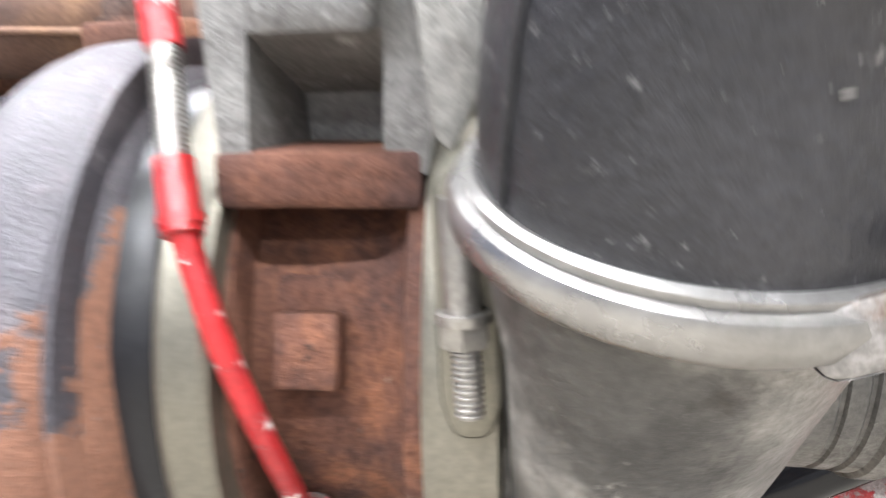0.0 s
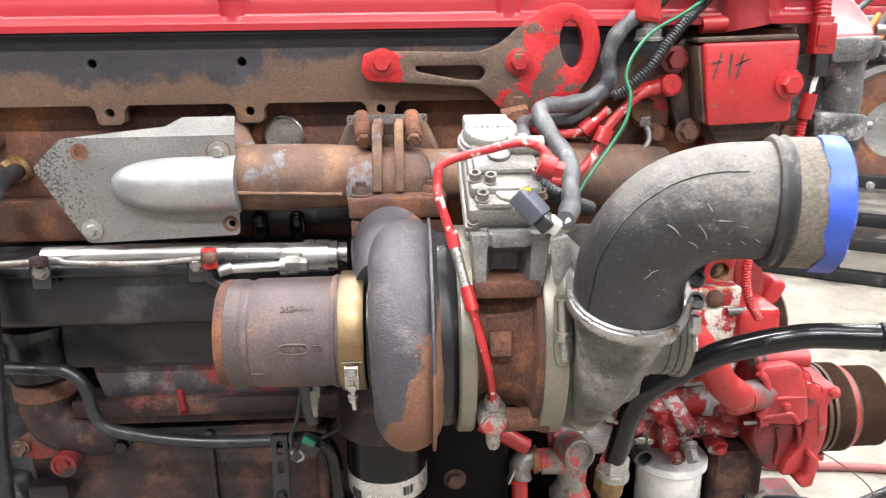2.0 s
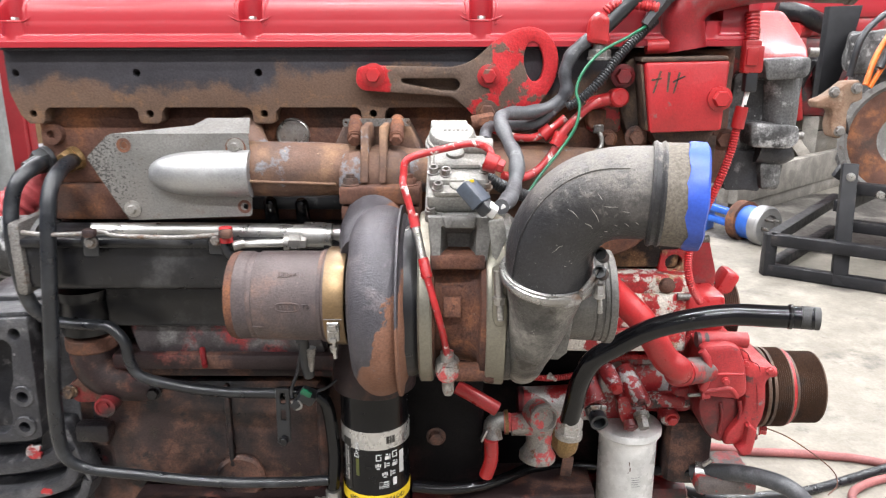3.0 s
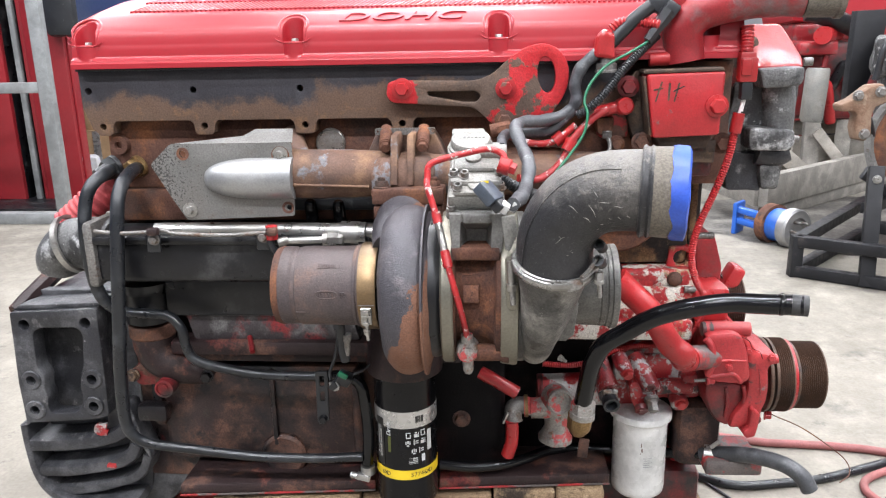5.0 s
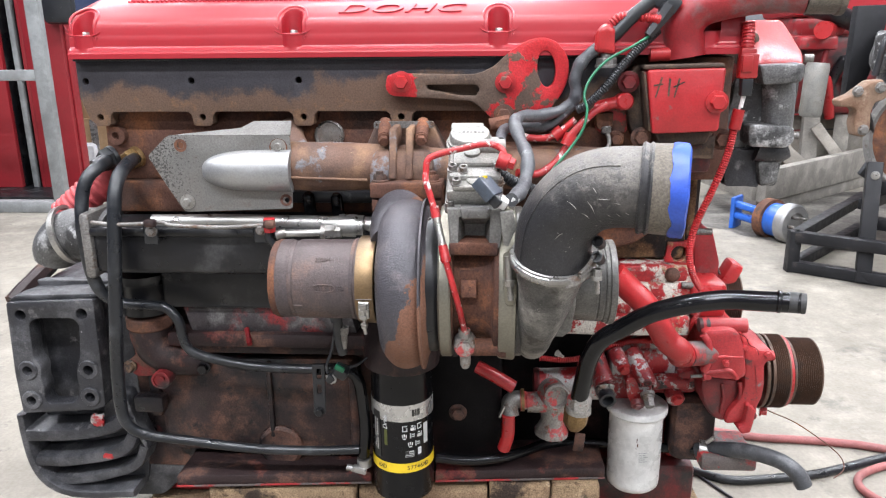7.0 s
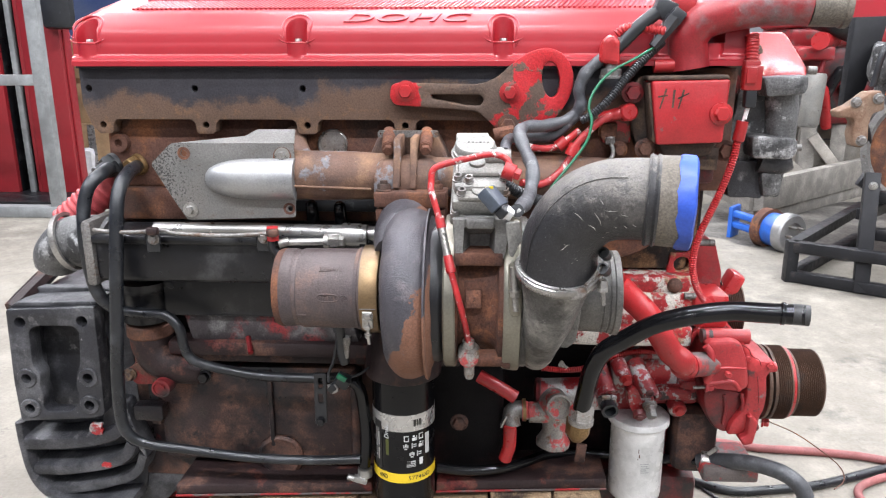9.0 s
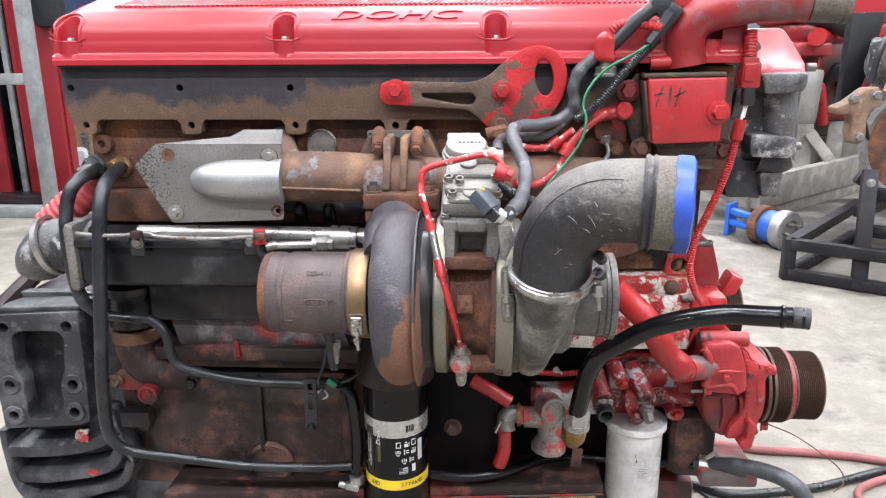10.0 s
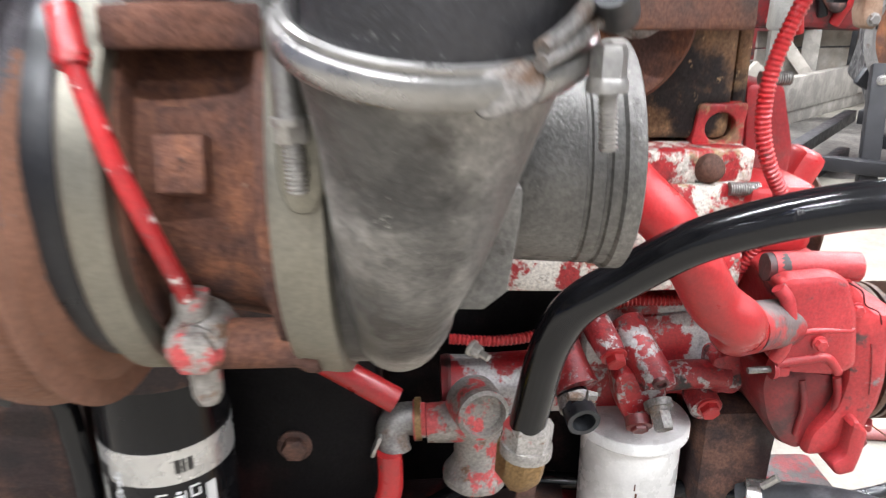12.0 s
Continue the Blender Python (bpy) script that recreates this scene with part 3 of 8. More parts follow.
# ---- the hall ----
solid("floor", box(-8, 9, -6, 12, FLOOR - 0.12, FLOOR, 0), concrete, "worn pale concrete workshop floor with dark stains", "floor", kind="structure")
solid("wall_north", box(-8, 9, 12, 12.2, FLOOR, CEILING, 0), wall_paint, "painted grey workshop wall behind the engines", "wall", kind="structure")
solid("wall_south", box(-8, 9, -6.2, -6, FLOOR, CEILING, 0), wall_paint, "painted grey workshop wall", "wall", kind="structure")
solid("wall_west", box(-8.2, -8, -6, 12, FLOOR, CEILING, 0), wall_blue, "dark blue workshop side wall", "wall", kind="structure")
solid("wall_east", box(9, 9.2, -6, 12, FLOOR, CEILING, 0), wall_paint, "painted grey workshop side wall", "wall", kind="structure")
solid("ceiling", box(-8.2, 9.2, -6.2, 12.2, CEILING, CEILING + 0.15, 0), ceiling_paint, "white workshop ceiling", "ceiling", kind="structure")


def ceiling_light(x, y, watts=None):
    t = thing("ceiling_light", (x, y, CEILING), "long white tube light under the ceiling, out of view", "ceiling light", "rows of tube lights")
    part("housing", box(x - 0.9, x + 0.9, y - 0.09, y + 0.09, CEILING - 0.07, CEILING - 0.002, 0.01), ceiling_paint, t)
    for d in (-0.045, 0.045):
        part("tube", lathe([(0, 0.018), (1.7, 0.018)], (x - 0.85, y + d, CEILING - 0.09), (1, 0, 0), 12), tube_light, t)
    lamp = new("lamp", bpy.data.lights.new("lamp", "AREA"))
    lamp.data.shape, lamp.data.size, lamp.data.size_y = "RECTANGLE", 1.7, 0.16
    lamp.data.energy, lamp.data.color = watts or LAMP_WATTS, (0.905, 0.935, 1.0)
    lamp.location, lamp.parent = (0, 0, -0.125), t


for lx in (-3.4, -0.5, 2.4, 5.2):
    # Row at y -4.8 is added unseen, and -2.4 raised, to brighten front faces.
    for ly, share in ((-4.8, 0.45), (-2.4, 1.42), (0.1, 1.10), (2.6, 1.15), (5.4, 1.0), (8.4, 1.0)):
        ceiling_light(lx, ly, LAMP_WATTS * share)

# ---- engine block, its base and the timbers under it ----
engine_block = thing("engine_block", (-0.2, 0.9, 0.37), "large rusty and oily cast-iron truck engine block on timbers", "engine block")
body = merged(
    box(-0.72, 0.02, 0.605, 1.12, 0.385, 0.985, 0.006),
    box(-0.65, -0.26, 0.578, 0.615, 0.44, 0.645, 0.012))
part("casting", roughen(fine(body, 2), 0.004, 9), rust_dark, engine_block)
part("crankcase_side", roughen(fine(box(-0.13, 0.025, 0.590, 0.64, 0.43, 0.74, 0.010), 2), 0.004, 14), oil_shade_black, engine_block, "oily side of the crankcase, blackened for the shade under the turbo")
part("crankcase_side", roughen(fine(box(0.026, 0.42, 0.700, 0.72, 0.40, 0.79, 0.010), 2), 0.004, 14), oil_shade_black, engine_block, "oily side of the crankcase, blackened for the shade under the turbo")
part("front_casting", roughen(fine(box(0.021, 0.40, 0.715, 1.10, 0.385, 0.985, 0.006), 2), 0.004, 9), rust_dark, engine_block)
part("upper_casting", roughen(fine(box(0.021, 0.19, 0.635, 0.714, 0.80, 0.934, 0.006), 2), 0.003, 9), rust_dark, engine_block)
part("deck_face", roughen(fine(box(-0.69, 0.34, 0.566, 0.615, 0.935, 0.992, 0.004), 2), 0.0015, 14), rust, engine_block, "rust-brown deck face of the block")
part("side_ledge", merged(box(-0.60, -0.06, 0.535, 0.615, 0.684, 0.712, 0.006), box(-0.60, -0.06, 0.555, 0.615, 0.664, 0.684, 0.003)), red_faint, engine_block, "ledge with grimy red paint")
part("cover_plate", roughen(fine(plate(rounded([(-0.5713, 0.7703), (-0.2614, 0.7626), (-0.2425, 0.7054), (-0.5559, 0.7069)], 0.012), 0.55, 0.605), 1), 0.001, 20), red_bare, engine_block, "side plate with red paint worn to bare metal")
for x0, x1 in ((-0.60, -0.226), (-0.104, 0.225)):
    rail = box(x0, x1, 0.545, 0.66, 0.405, 0.428, 0.004)
    lip = box(x0, x1, 0.5425, 0.5445, 0.4055, 0.4095, 0.0006)
    for v in list(rail.verts) + list(lip.verts):
        v.co.y += 0.083 * (v.co.x + 0.12)
    part("pan_rail", rail, red_faint, engine_block, "oily base rail with grimy red paint")
    part("rail_lip", lip, red_scuffed, engine_block, "thin red edge of the base rail")
part("boss", roughen(fine(lathe([(-0.01, 0.045), (0.004, 0.044), (0.009, 0.038), (0.007, 0.030), (0.007, 0)], (-0.4118, 0.5780, 0.4575), (0, -1, 0), 32), 1), 0.002, 40), rust_dark, engine_block, "round rusty blanking boss")
part("rib", roughen(box(-0.268, -0.250, 0.562, 0.605, 0.45, 0.64, 0.005), 0.002, 30), rust_dark, engine_block)
part("rib", roughen(box(-0.43, -0.42, 0.568, 0.605, 0.48, 0.64, 0.004), 0.002, 30), rust_dark, engine_block)
for p in ((0.0060, 0.6400, 0.5247), (-0.0611, 0.5900, 0.5325)):
    part("bolt", hexagon(p, (0, -1, 0), 0.013, 0.012), rust_dark, engine_block)

part("oil_pan", box(-0.70, 0.42, 0.64, 1.08, 0.30, 0.398, 0.02), red_dirty, engine_block, "grimy red oil pan")
part("stud", sweep([(-0.4518, 0.5500, 0.7166), (-0.4384, 0.5200, 0.6984)], 0.005, 10), red_dirty, engine_block)

for x0, x1, y0, y1, z0, z1 in ((-0.545, -0.258, 0.52, 0.62, 0.30, 0.396), (-0.255, -0.004, 0.545, 0.62, 0.30, 0.390), (0.000, 0.118, 0.552, 0.62, 0.30, 0.402), (0.121, 0.212, 0.548, 0.62, 0.30, 0.404),
                               (-0.72, 0.44, 0.62, 0.74, 0.212, 0.299), (-0.72, 0.44, 0.98, 1.10, 0.212, 0.299), (-0.60, 0.26, 0.50, 0.60, 0.212, 0.299)):
    solid("timber", roughen(fine(box(x0, x1, y0, y1, z0, z1, 0.005), 3), 0.003, 14), wood, "rough sawn timber block under the engine", "timber", "timbers under the engine")
part("end_foot", roughen(fine(plate(rounded([(0.228, 0.362), (0.386, 0.375), (0.398, 0.262), (0.232, 0.262)], 0.006), 0.690, 0.74, (), 0.004), 1), 0.001, 25), red_dirty, engine_block, "grimy red end foot")

# ---- cylinder head ----
cylinder_head = thing("cylinder_head", (-0.2, 0.8, 0.99), "cast-iron cylinder head, dark paint rusting towards the lower edge", "cylinder head")
part("casting", roughen(fine(box(-0.692, 0.40, 0.585, 1.05, 0.992, 1.200, 0.004), 3), 0.0015, 16), rust, cylinder_head, "rusty side of the head")
top, low, foot = 1.2005, 1.1150, 1.0905
edge = [(-0.713, top), (0.215, top), (0.215, low)]
for cx in (-0.154, -0.322, -0.499, -0.681):
    right = cx + 0.019
    left = max(cx - 0.019, -0.700)
    edge += [(right + 0.006, low), (right, low - 0.006), (right - 0.002, foot + 0.004), (right - 0.007, foot)]
    if cx > -0.6:
        edge += [(left + 0.007, foot), (left + 0.002, foot + 0.004), (left, low - 0.006), (left - 0.006, low)]
edge += [(-0.688, foot), (-0.700, low - 0.012), (-0.713, 1.14)]
drilled = [ring_of(x, 1.167, 0.0058, count=14) for x in (-0.702 + 0.003, -0.513, -0.327, -0.145)] + [ring_of(x, 1.1055, 0.0058, count=14) for x in (-0.681, -0.499, -0.322, -0.154)]
part("side_rail", plate(edge, 0.5545, 0.584, drilled, 0.001), head_iron, cylinder_head, "machined side rail with drilled tabs, half dark paint, half rust")
part("gasket", box(-0.716, 0.215, 0.552, 1.05, 1.2005, 1.2045, 0.001), plastic_black, cylinder_head, "thin black gasket")
part("plug", lathe([(-0.01, 0.026), (0.004, 0.026), (0.005, 0.024), (0.001, 0.022), (0.001, 0)], (-0.2848, 0.5820, 1.0706), (0, -1, 0), 36), steel, cylinder_head, "round steel core plug")
part("boss", lathe([(-0.01, 0.017), (0.008, 0.016), (0.009, 0.007), (0.0, 0.006), (0.0, 0)], (-0.6668, 0.5800, 1.0714), (0, -1, 0), 28), rust, cylinder_head)

# ---- valve cover ----
valve_cover = thing("valve_cover", (-0.17, 0.8, 1.203), "glossy bright red valve cover with ribbed top and raised letters", "valve cover")
X0, X1 = -0.713, 0.40
POCKETS = (-0.688, -0.331, 0.009, 0.345)
SIDE = [(0.535, 1.2045), (0.535, 1.2125), (0.5375, 1.2145), (0.5385, 1.2185), (0.5440, 1.2215), (0.5452, 1.224), (0.5455, 1.232), (0.5460, 1.2400), (0.5461, 1.2403), (0.5465, 1.2445), (0.5470, 1.249), (0.5478, 1.2545),
        (0.5490, 1.2600), (0.5505, 1.2635), (0.5530, 1.2668), (0.557, 1.2703), (0.561, 1.2735), (0.565, 1.2765), (0.569, 1.2793), (0.573, 1.2822), (0.577, 1.2850), (0.582, 1.2884), (0.588, 1.2920), (0.595, 1.2946), (0.640, 1.3080), (0.700, 1.3230), (0.80, 1.3380), (0.92, 1.325), (1.04, 1.272), (1.055, 1.2045)]
CUP_Y, CUP_R, BOSS_R, CUP_Z = 0.558, 0.0162, 0.0200, 1.2401


def slope_z(y):
    return float(np.interp(y, [p[0] for p in SIDE[4:27]], [p[1] for p in SIDE[4:27]]))


def cover_point(x, y, z, i):
    """The side of the cover: bosses swell from it below the cups, and open pockets are cut into it above."""
    for c in POCKETS:
        d = abs(x - c)
        if 2 < i < 24:
            if z <= CUP_Z and d < BOSS_R:
                y = min(y, CUP_Y - math.sqrt(BOSS_R ** 2 - d ** 2))
            elif z > CUP_Z and d < CUP_R:
                y = max(y, CUP_Y + math.sqrt(CUP_R ** 2 - d ** 2))
    return Vector((x, y, z))


xs = sorted({round(X0 + (X1 - X0) * i / 90, 4) for i in range(91)} | {round(min(X1, max(X0, c + d * 0.0016)), 4) for c in POCKETS for d in range(-16, 17)})
bm = bmesh.new()
rows = []
for x in xs:
    end = min(1.0, max(0.0, (x - X0) / 0.03)) ** 0.5
    rows.append([bm.verts.new(cover_point(x, y, 1.2045 + (z - 1.2045) * (0.88 + 0.12 * end) if i > 8 else z, i)) for i, (y, z) in enumerate(SIDE)])
for a, b in zip(rows, rows[1:]):
    for i in range(len(SIDE) - 1):
        bm.faces.new((a[i], a[i + 1], b[i + 1], b[i]))
for r in (rows[0], rows[-1]):
    bm.faces.new(r)
part("shell", bm, red_gloss, valve_cover, smooth=22)
for c in POCKETS[:3]:
    lip = [(c - 0.031, 0.5455, 1.2490), (c - 0.0245, 0.5445, 1.2448)]
    lip += [(c + 0.0182 * math.cos(a), CUP_Y + 0.0182 * math.sin(a), 1.2412) for a in (radians(d) for d in range(212, 329, 9))]
    lip += [(c + 0.0245, 0.5445, 1.2448), (c + 0.031, 0.5455, 1.2490)]
    part("cup_lip", sweep(lip, lambda t: 0.0003 + 0.0021 * min(1, 6 * t, 6 - 6 * t), 10, 4), red_gloss, valve_cover, "raised lip of a bolt pocket")
    arch = [(c + 0.0235 * math.cos(a), CUP_Y - 0.002 + 0.0235 * math.sin(a), slope_z(CUP_Y - 0.002 + 0.0235 * math.sin(a)) - 0.0006) for a in (radians(d) for d in range(-26, 207, 12))]
    part("pocket_rim", sweep([(c + 0.034, 0.5495, 1.2602)] + arch + [(c - 0.034, 0.5495, 1.2602)], lambda t: 0.0002 + 0.0024 * min(1, 7 * t, 7 - 7 * t), 10, 4), red_gloss, valve_cover, "rounded rim over a bolt pocket")
    part("cover_bolt", merged(lathe([(0, 0.0085), (0.0015, 0.0085), (0.0017, 0)], (c + 0.001, CUP_Y - 0.003, 1.2405), (0, 0, 1), 20), hexagon((c + 0.001, CUP_Y - 0.003, 1.2412), (0, 0, 1), 0.0062, 0.007)), steel, valve_cover, "bright steel bolt")
part("letters", lettering("DOHC", 0.034, 0.0022, Matrix.Translation((-0.155, 0.5700, 1.2797)) @ pose(0, 0, 0, 35, 0, 0), 0.25, 2.05), red_gloss, valve_cover, "raised block letters in the same red")
ribs = bmesh.new()
for band, (ya, yb) in enumerate(((0.602, 0.655), (0.668, 0.735), (0.748, 0.82))):
    for i in range(118):
        x = -0.63 + 0.0083 * i
        za, zb = (np.interp(q, [p[0] for p in SIDE[22:28]], [p[1] for p in SIDE[22:28]]) for q in (ya, yb))
        lean = 0.018
        low4 = [Vector((x, ya, za - 0.001)), Vector((x + 0.0042, ya, za - 0.001)), Vector((x + 0.0042 + lean, yb, zb - 0.001)), Vector((x + lean, yb, zb - 0.001))]
        high4 = [p + Vector((0, 0, 0.0042)) for p in low4]
        a = [ribs.verts.new(p) for p in low4]
        b = [ribs.verts.new(p) for p in high4]
        ribs.faces.new(b)
        for k in range(4):
            ribs.faces.new((a[k], a[(k + 1) % 4], b[(k + 1) % 4], b[k]))
tagged(part("ribs", ribs, red_gloss, valve_cover, "fine slanting ribs"), kind="stuff")

# ---- lifting bracket ----
lifting_bracket = thing("lifting_bracket", (0.0, 0.545, 1.10), "steel lifting bracket, red paint worn to rust, on the head", "lifting bracket")
outline = rounded([(-0.1770, 1.1535), (-0.1737, 1.1744), (-0.1625, 1.1780), (-0.0285, 1.1751), (-0.0011, 1.1850), (0.0275, 1.2115), (0.0542, 1.2281), (0.0810, 1.2342), (0.1065, 1.2245), (0.1217, 1.2025), (0.1247, 1.1759), (0.1167, 1.1490), (0.0968, 1.1199), (0.0606, 1.1005), (0.0236, 1.0957), (0.0002, 1.1031), (-0.0168, 1.1197), (-0.0327, 1.1325), (-0.1679, 1.1415)], 0.012, 3)
slot = rounded([(-0.1088, 1.1589), (-0.0265, 1.1589), (-0.0199, 1.1507), (-0.0263, 1.1407), (-0.0513, 1.1416), (-0.1070, 1.1525)], 0.005, 3)
ex, ez = (0.0873, 1.1831)
part("bracket_plate", plate(outline, 0.532, 0.5535, [slot, ring_of(ex, ez, 0.0145, 0.029, 28, 0.12)], 0.0022), bracket_paint, lifting_bracket)
for p, mat in (((-0.1497, 0.5320, 1.1644), red_paint), ((0.0213, 0.5320, 1.1625), red_rusty), ((0.0196, 0.5320, 1.1105), rust)):
    part("bolt", hexagon(p, (0, -1, 0), 0.0115, 0.014, 1.5), mat, lifting_bracket)

# ---- exhaust manifold and its heat shield ----
manifold = thing("exhaust_manifold", (-0.1, 0.52, 1.0), "long rusty cast-iron exhaust manifold along the head", "exhaust manifold")
MY, MZ = 0.495, 1.030
runs = [(-0.375, MY + 0.035, 1.030), (-0.33, MY + 0.005, 1.030), (-0.22, MY, 1.030), (-0.13, MY, 1.030), (-0.03, MY + 0.01, 1.026), (0.08, MY + 0.03, 1.022), (0.16, MY + 0.045, 1.016), (0.215, MY + 0.052, 1.012)]
part("log", roughen(sweep(runs, lambda t: 0.0365 + 0.004 * math.sin(9 * t), 28, 12), 0.0015, 22), manifold_iron, manifold)
part("seam", merged(sweep([(-0.345, MY - 0.0365, 1.018), (-0.29, MY - 0.0365, 1.017), (-0.20, MY - 0.036, 1.014)], 0.0025, 8)), manifold_iron, manifold)
part("port_neck", roughen(sweep([(-0.352, 0.585, 1.085), (-0.345, 0.56, 1.072), (-0.330, 0.535, 1.050)], 0.020, 20), 0.001, 30), manifold_iron, manifold)
part("port_hub", roughen(fine(plate(rounded([(-0.1948, 1.0955), (-0.0996, 1.0958), (-0.0875, 1.0734), (-0.0763, 1.0470), (-0.0744, 1.0375), (-0.2175, 1.0367), (-0.2151, 1.0511), (-0.2049, 1.0730)], 0.012), 0.528, 0.585, (), 0.005), 1), 0.0012, 30), manifold_iron, manifold)
foot = fine(plate(rounded([(-0.1912, 1.0571), (-0.1711, 1.0617), (-0.1149, 1.0620), (-0.0969, 1.0566), (-0.0916, 1.0376), (-0.0972, 1.0007), (-0.1965, 1.0000), (-0.1991, 1.0369)], 0.010), 0.446, 0.540, (), 0.007), 2)
for v in foot.verts:
    if v.co.y < 0.50:
        v.co.y += 0.55 * max(0.0, v.co.z - 1.0344) + 0.6 * max(0.0, abs(v.co.x - -0.1433) - 0.036)
part("hub_foot", roughen(foot, 0.0014, 30), manifold_iron, manifold, "swelling of the manifold over its outlet flange")
web = fine(box(-0.1620, -0.1502, 0.440, 0.545, 1.0194, 1.0969, 0.003), 1)
for v in web.verts:
    if v.co.y < 0.50:
        v.co.y += 0.026 * (v.co.z - 1.0194) / 0.0775 - 0.006
part("web", roughen(web, 0.0009, 40), manifold_iron, manifold)
web = fine(box(-0.1357, -0.1249, 0.440, 0.545, 1.0196, 1.0970, 0.003), 1)
for v in web.verts:
    if v.co.y < 0.50:
        v.co.y += 0.026 * (v.co.z - 1.0196) / 0.0774 - 0.006
part("web", roughen(web, 0.0009, 40), manifold_iron, manifold)
part("gasket_tab", plate(rounded([(-0.1953, 1.1014), (-0.0950, 1.1017), (-0.0951, 1.0908), (-0.1956, 1.0904)], 0.004), 0.515, 0.52, [ring_of(*(-0.1908, 1.0960), 0.0022, count=10), ring_of(*(-0.0996, 1.0962), 0.0022, count=10)], 0.0), steel_dirty, manifold, "thin steel gasket")
for a, b in (((-0.1780, 0.5300, 1.0972), (-0.1716, 0.4620, 1.0745)), ((-0.1148, 0.5300, 1.0974), (-0.1123, 0.4620, 1.0748))):
    a, b = Vector(a), Vector(b)
    part("long_bolt", merged(lathe([(0, 0.0105), ((b - a).length * 0.80, 0.0105), ((b - a).length * 0.81, 0.0085), ((b - a).length * 0.9, 0.0085)], a, b - a, 20), hexagon(a + (b - a) * 0.86, b - a, 0.0088, 0.010, 1.2)), rust_orange, manifold)
part("cover_tube", roughen(sweep([(0.02, 0.535, 1.035), (0.10, 0.535, 1.035), (0.17, 0.54, 1.02)], 0.03, 18), 0.001, 30), rust, manifold)

heat_shield = thing("heat_shield", (-0.45, 0.48, 0.96), "dull aluminium heat shield with a domed bulge, spotted with grime", "heat shield")
sheet = rounded([(-0.5643, 1.0507), (-0.5286, 1.0841), (-0.3257, 1.0848), (-0.3252, 1.0446), (-0.3279, 0.9638), (-0.5108, 0.9572), (-0.5330, 0.9944)], 0.006)
part("sheet", plate(sheet, 0.470, 0.4725, [ring_of(*(-0.5075, 1.0683), 0.0055, count=14), ring_of(*(-0.3362, 0.9781), 0.0045, count=14)], 0.0), alu_sheet, heat_shield)
fold = bmesh.new()
rim = [Vector(p) for p in ((-0.5264, 0.4700, 1.0847), (-0.3244, 0.4700, 1.0855), (-0.3291, 0.5000, 1.1047), (-0.3920, 0.5000, 1.1046), (-0.4090, 0.4860, 1.0951))]
low_rim = [fold.verts.new(p + Vector((0, 0.0008, -0.0018))) for p in rim]
top_rim = [fold.verts.new(p) for p in rim]
fold.faces.new(top_rim), fold.faces.new(low_rim)
for i in range(5):
    fold.faces.new((top_rim[i], top_rim[(i + 1) % 5], low_rim[(i + 1) % 5], low_rim[i]))
part("top_fold", fold, alu_sheet, heat_shield, "sloping top fold")
for p, r in (((-0.5073, 0.4696, 1.0684), 0.0105), ((-0.3449, 0.4696, 1.0646), 0.0150), ((-0.3380, 0.4696, 0.9782), 0.0100)):
    part("rust_stain", lathe([(0, r), (0.0003, r), (0.0003, 0.0058), (0, 0.0058)], p, (0, -1, 0), 20, True), rust, heat_shield, "rust ring round a bolt hole")
bulge = lathe([(0.0, 0.0)] + [(0.085 * (1 - math.cos(a)), 0.0335 * math.sin(a) ** 0.75) for a in (math.pi / 2 * i / 14 for i in range(1, 15))] + [(0.15, 0.0345)], (-0.4739, 0.4680, 1.0272), (1, 0, 0), 40)
for v in bulge.verts:
    v.co.y = 0.470 + (v.co.y - 0.468) * 0.85
bmesh.ops.bisect_plane(bulge, geom=bulge.verts[:] + bulge.edges[:] + bulge.faces[:], plane_co=(0, 0.4695, 0), plane_no=(0, 1, 0), clear_outer=True)
part("bulge", bulge, alu_bulge, heat_shield, "domed bright bulge")
for p in ((-0.3449, 0.4700, 1.0663), (-0.5042, 0.4700, 0.9747)):
    part("bolt", merged(lathe([(0, 0.0125), (0.002, 0.0125), (0.0022, 0.007)], p, (0, -1, 0), 24), hexagon(p, (0, -1, 0), 0.0068, 0.010, 1.2)), steel, heat_shield)
part("stay", box(-0.50, -0.48, 0.4725, 0.585, 1.062, 1.072, 0.002), rust_dark, heat_shield)

# ---- turbocharger ----
TY, TZ = 0.357, 0.880
turbo = thing("turbocharger", (-0.08, TY, 0.74), "large used turbocharger, rusty iron centre and grey aluminium compressor", "turbocharger")


def on_axis(profile, material, name, label="", seg=64, hollow=False, rough=0.0):
    """A body turned about the turbocharger's axis; profile of (x, radius)."""
    bm = lathe([(x, r) for x, r in profile], (0, TY, TZ), (1, 0, 0), seg, hollow)
    return part(name, roughen(bm, rough, 25) if rough else bm, material, turbo, label)


on_axis([(-0.324, 0.044), (-0.325, 0.0545), (-0.322, 0.0585), (-0.313, 0.0595), (-0.301, 0.0595), (-0.298, 0.0572), (-0.292, 0.0572), (-0.288, 0.0592), (-0.205, 0.060), (-0.202, 0.062), (-0.196, 0.062)], outlet_iron, "turbine_outlet", "bloomed brown-grey iron outlet with cast numbers", rough=0.0008)
on_axis([(-0.3252, 0.0545), (-0.27, 0.052), (-0.26, 0.0)], rust, "outlet_bore", "rusty inside of the outlet")
on_axis([(-0.3265, 0.0535), (-0.3265, 0.0575), (-0.320, 0.0600), (-0.316, 0.0597)], rust, "outlet_lip", "rust lip")
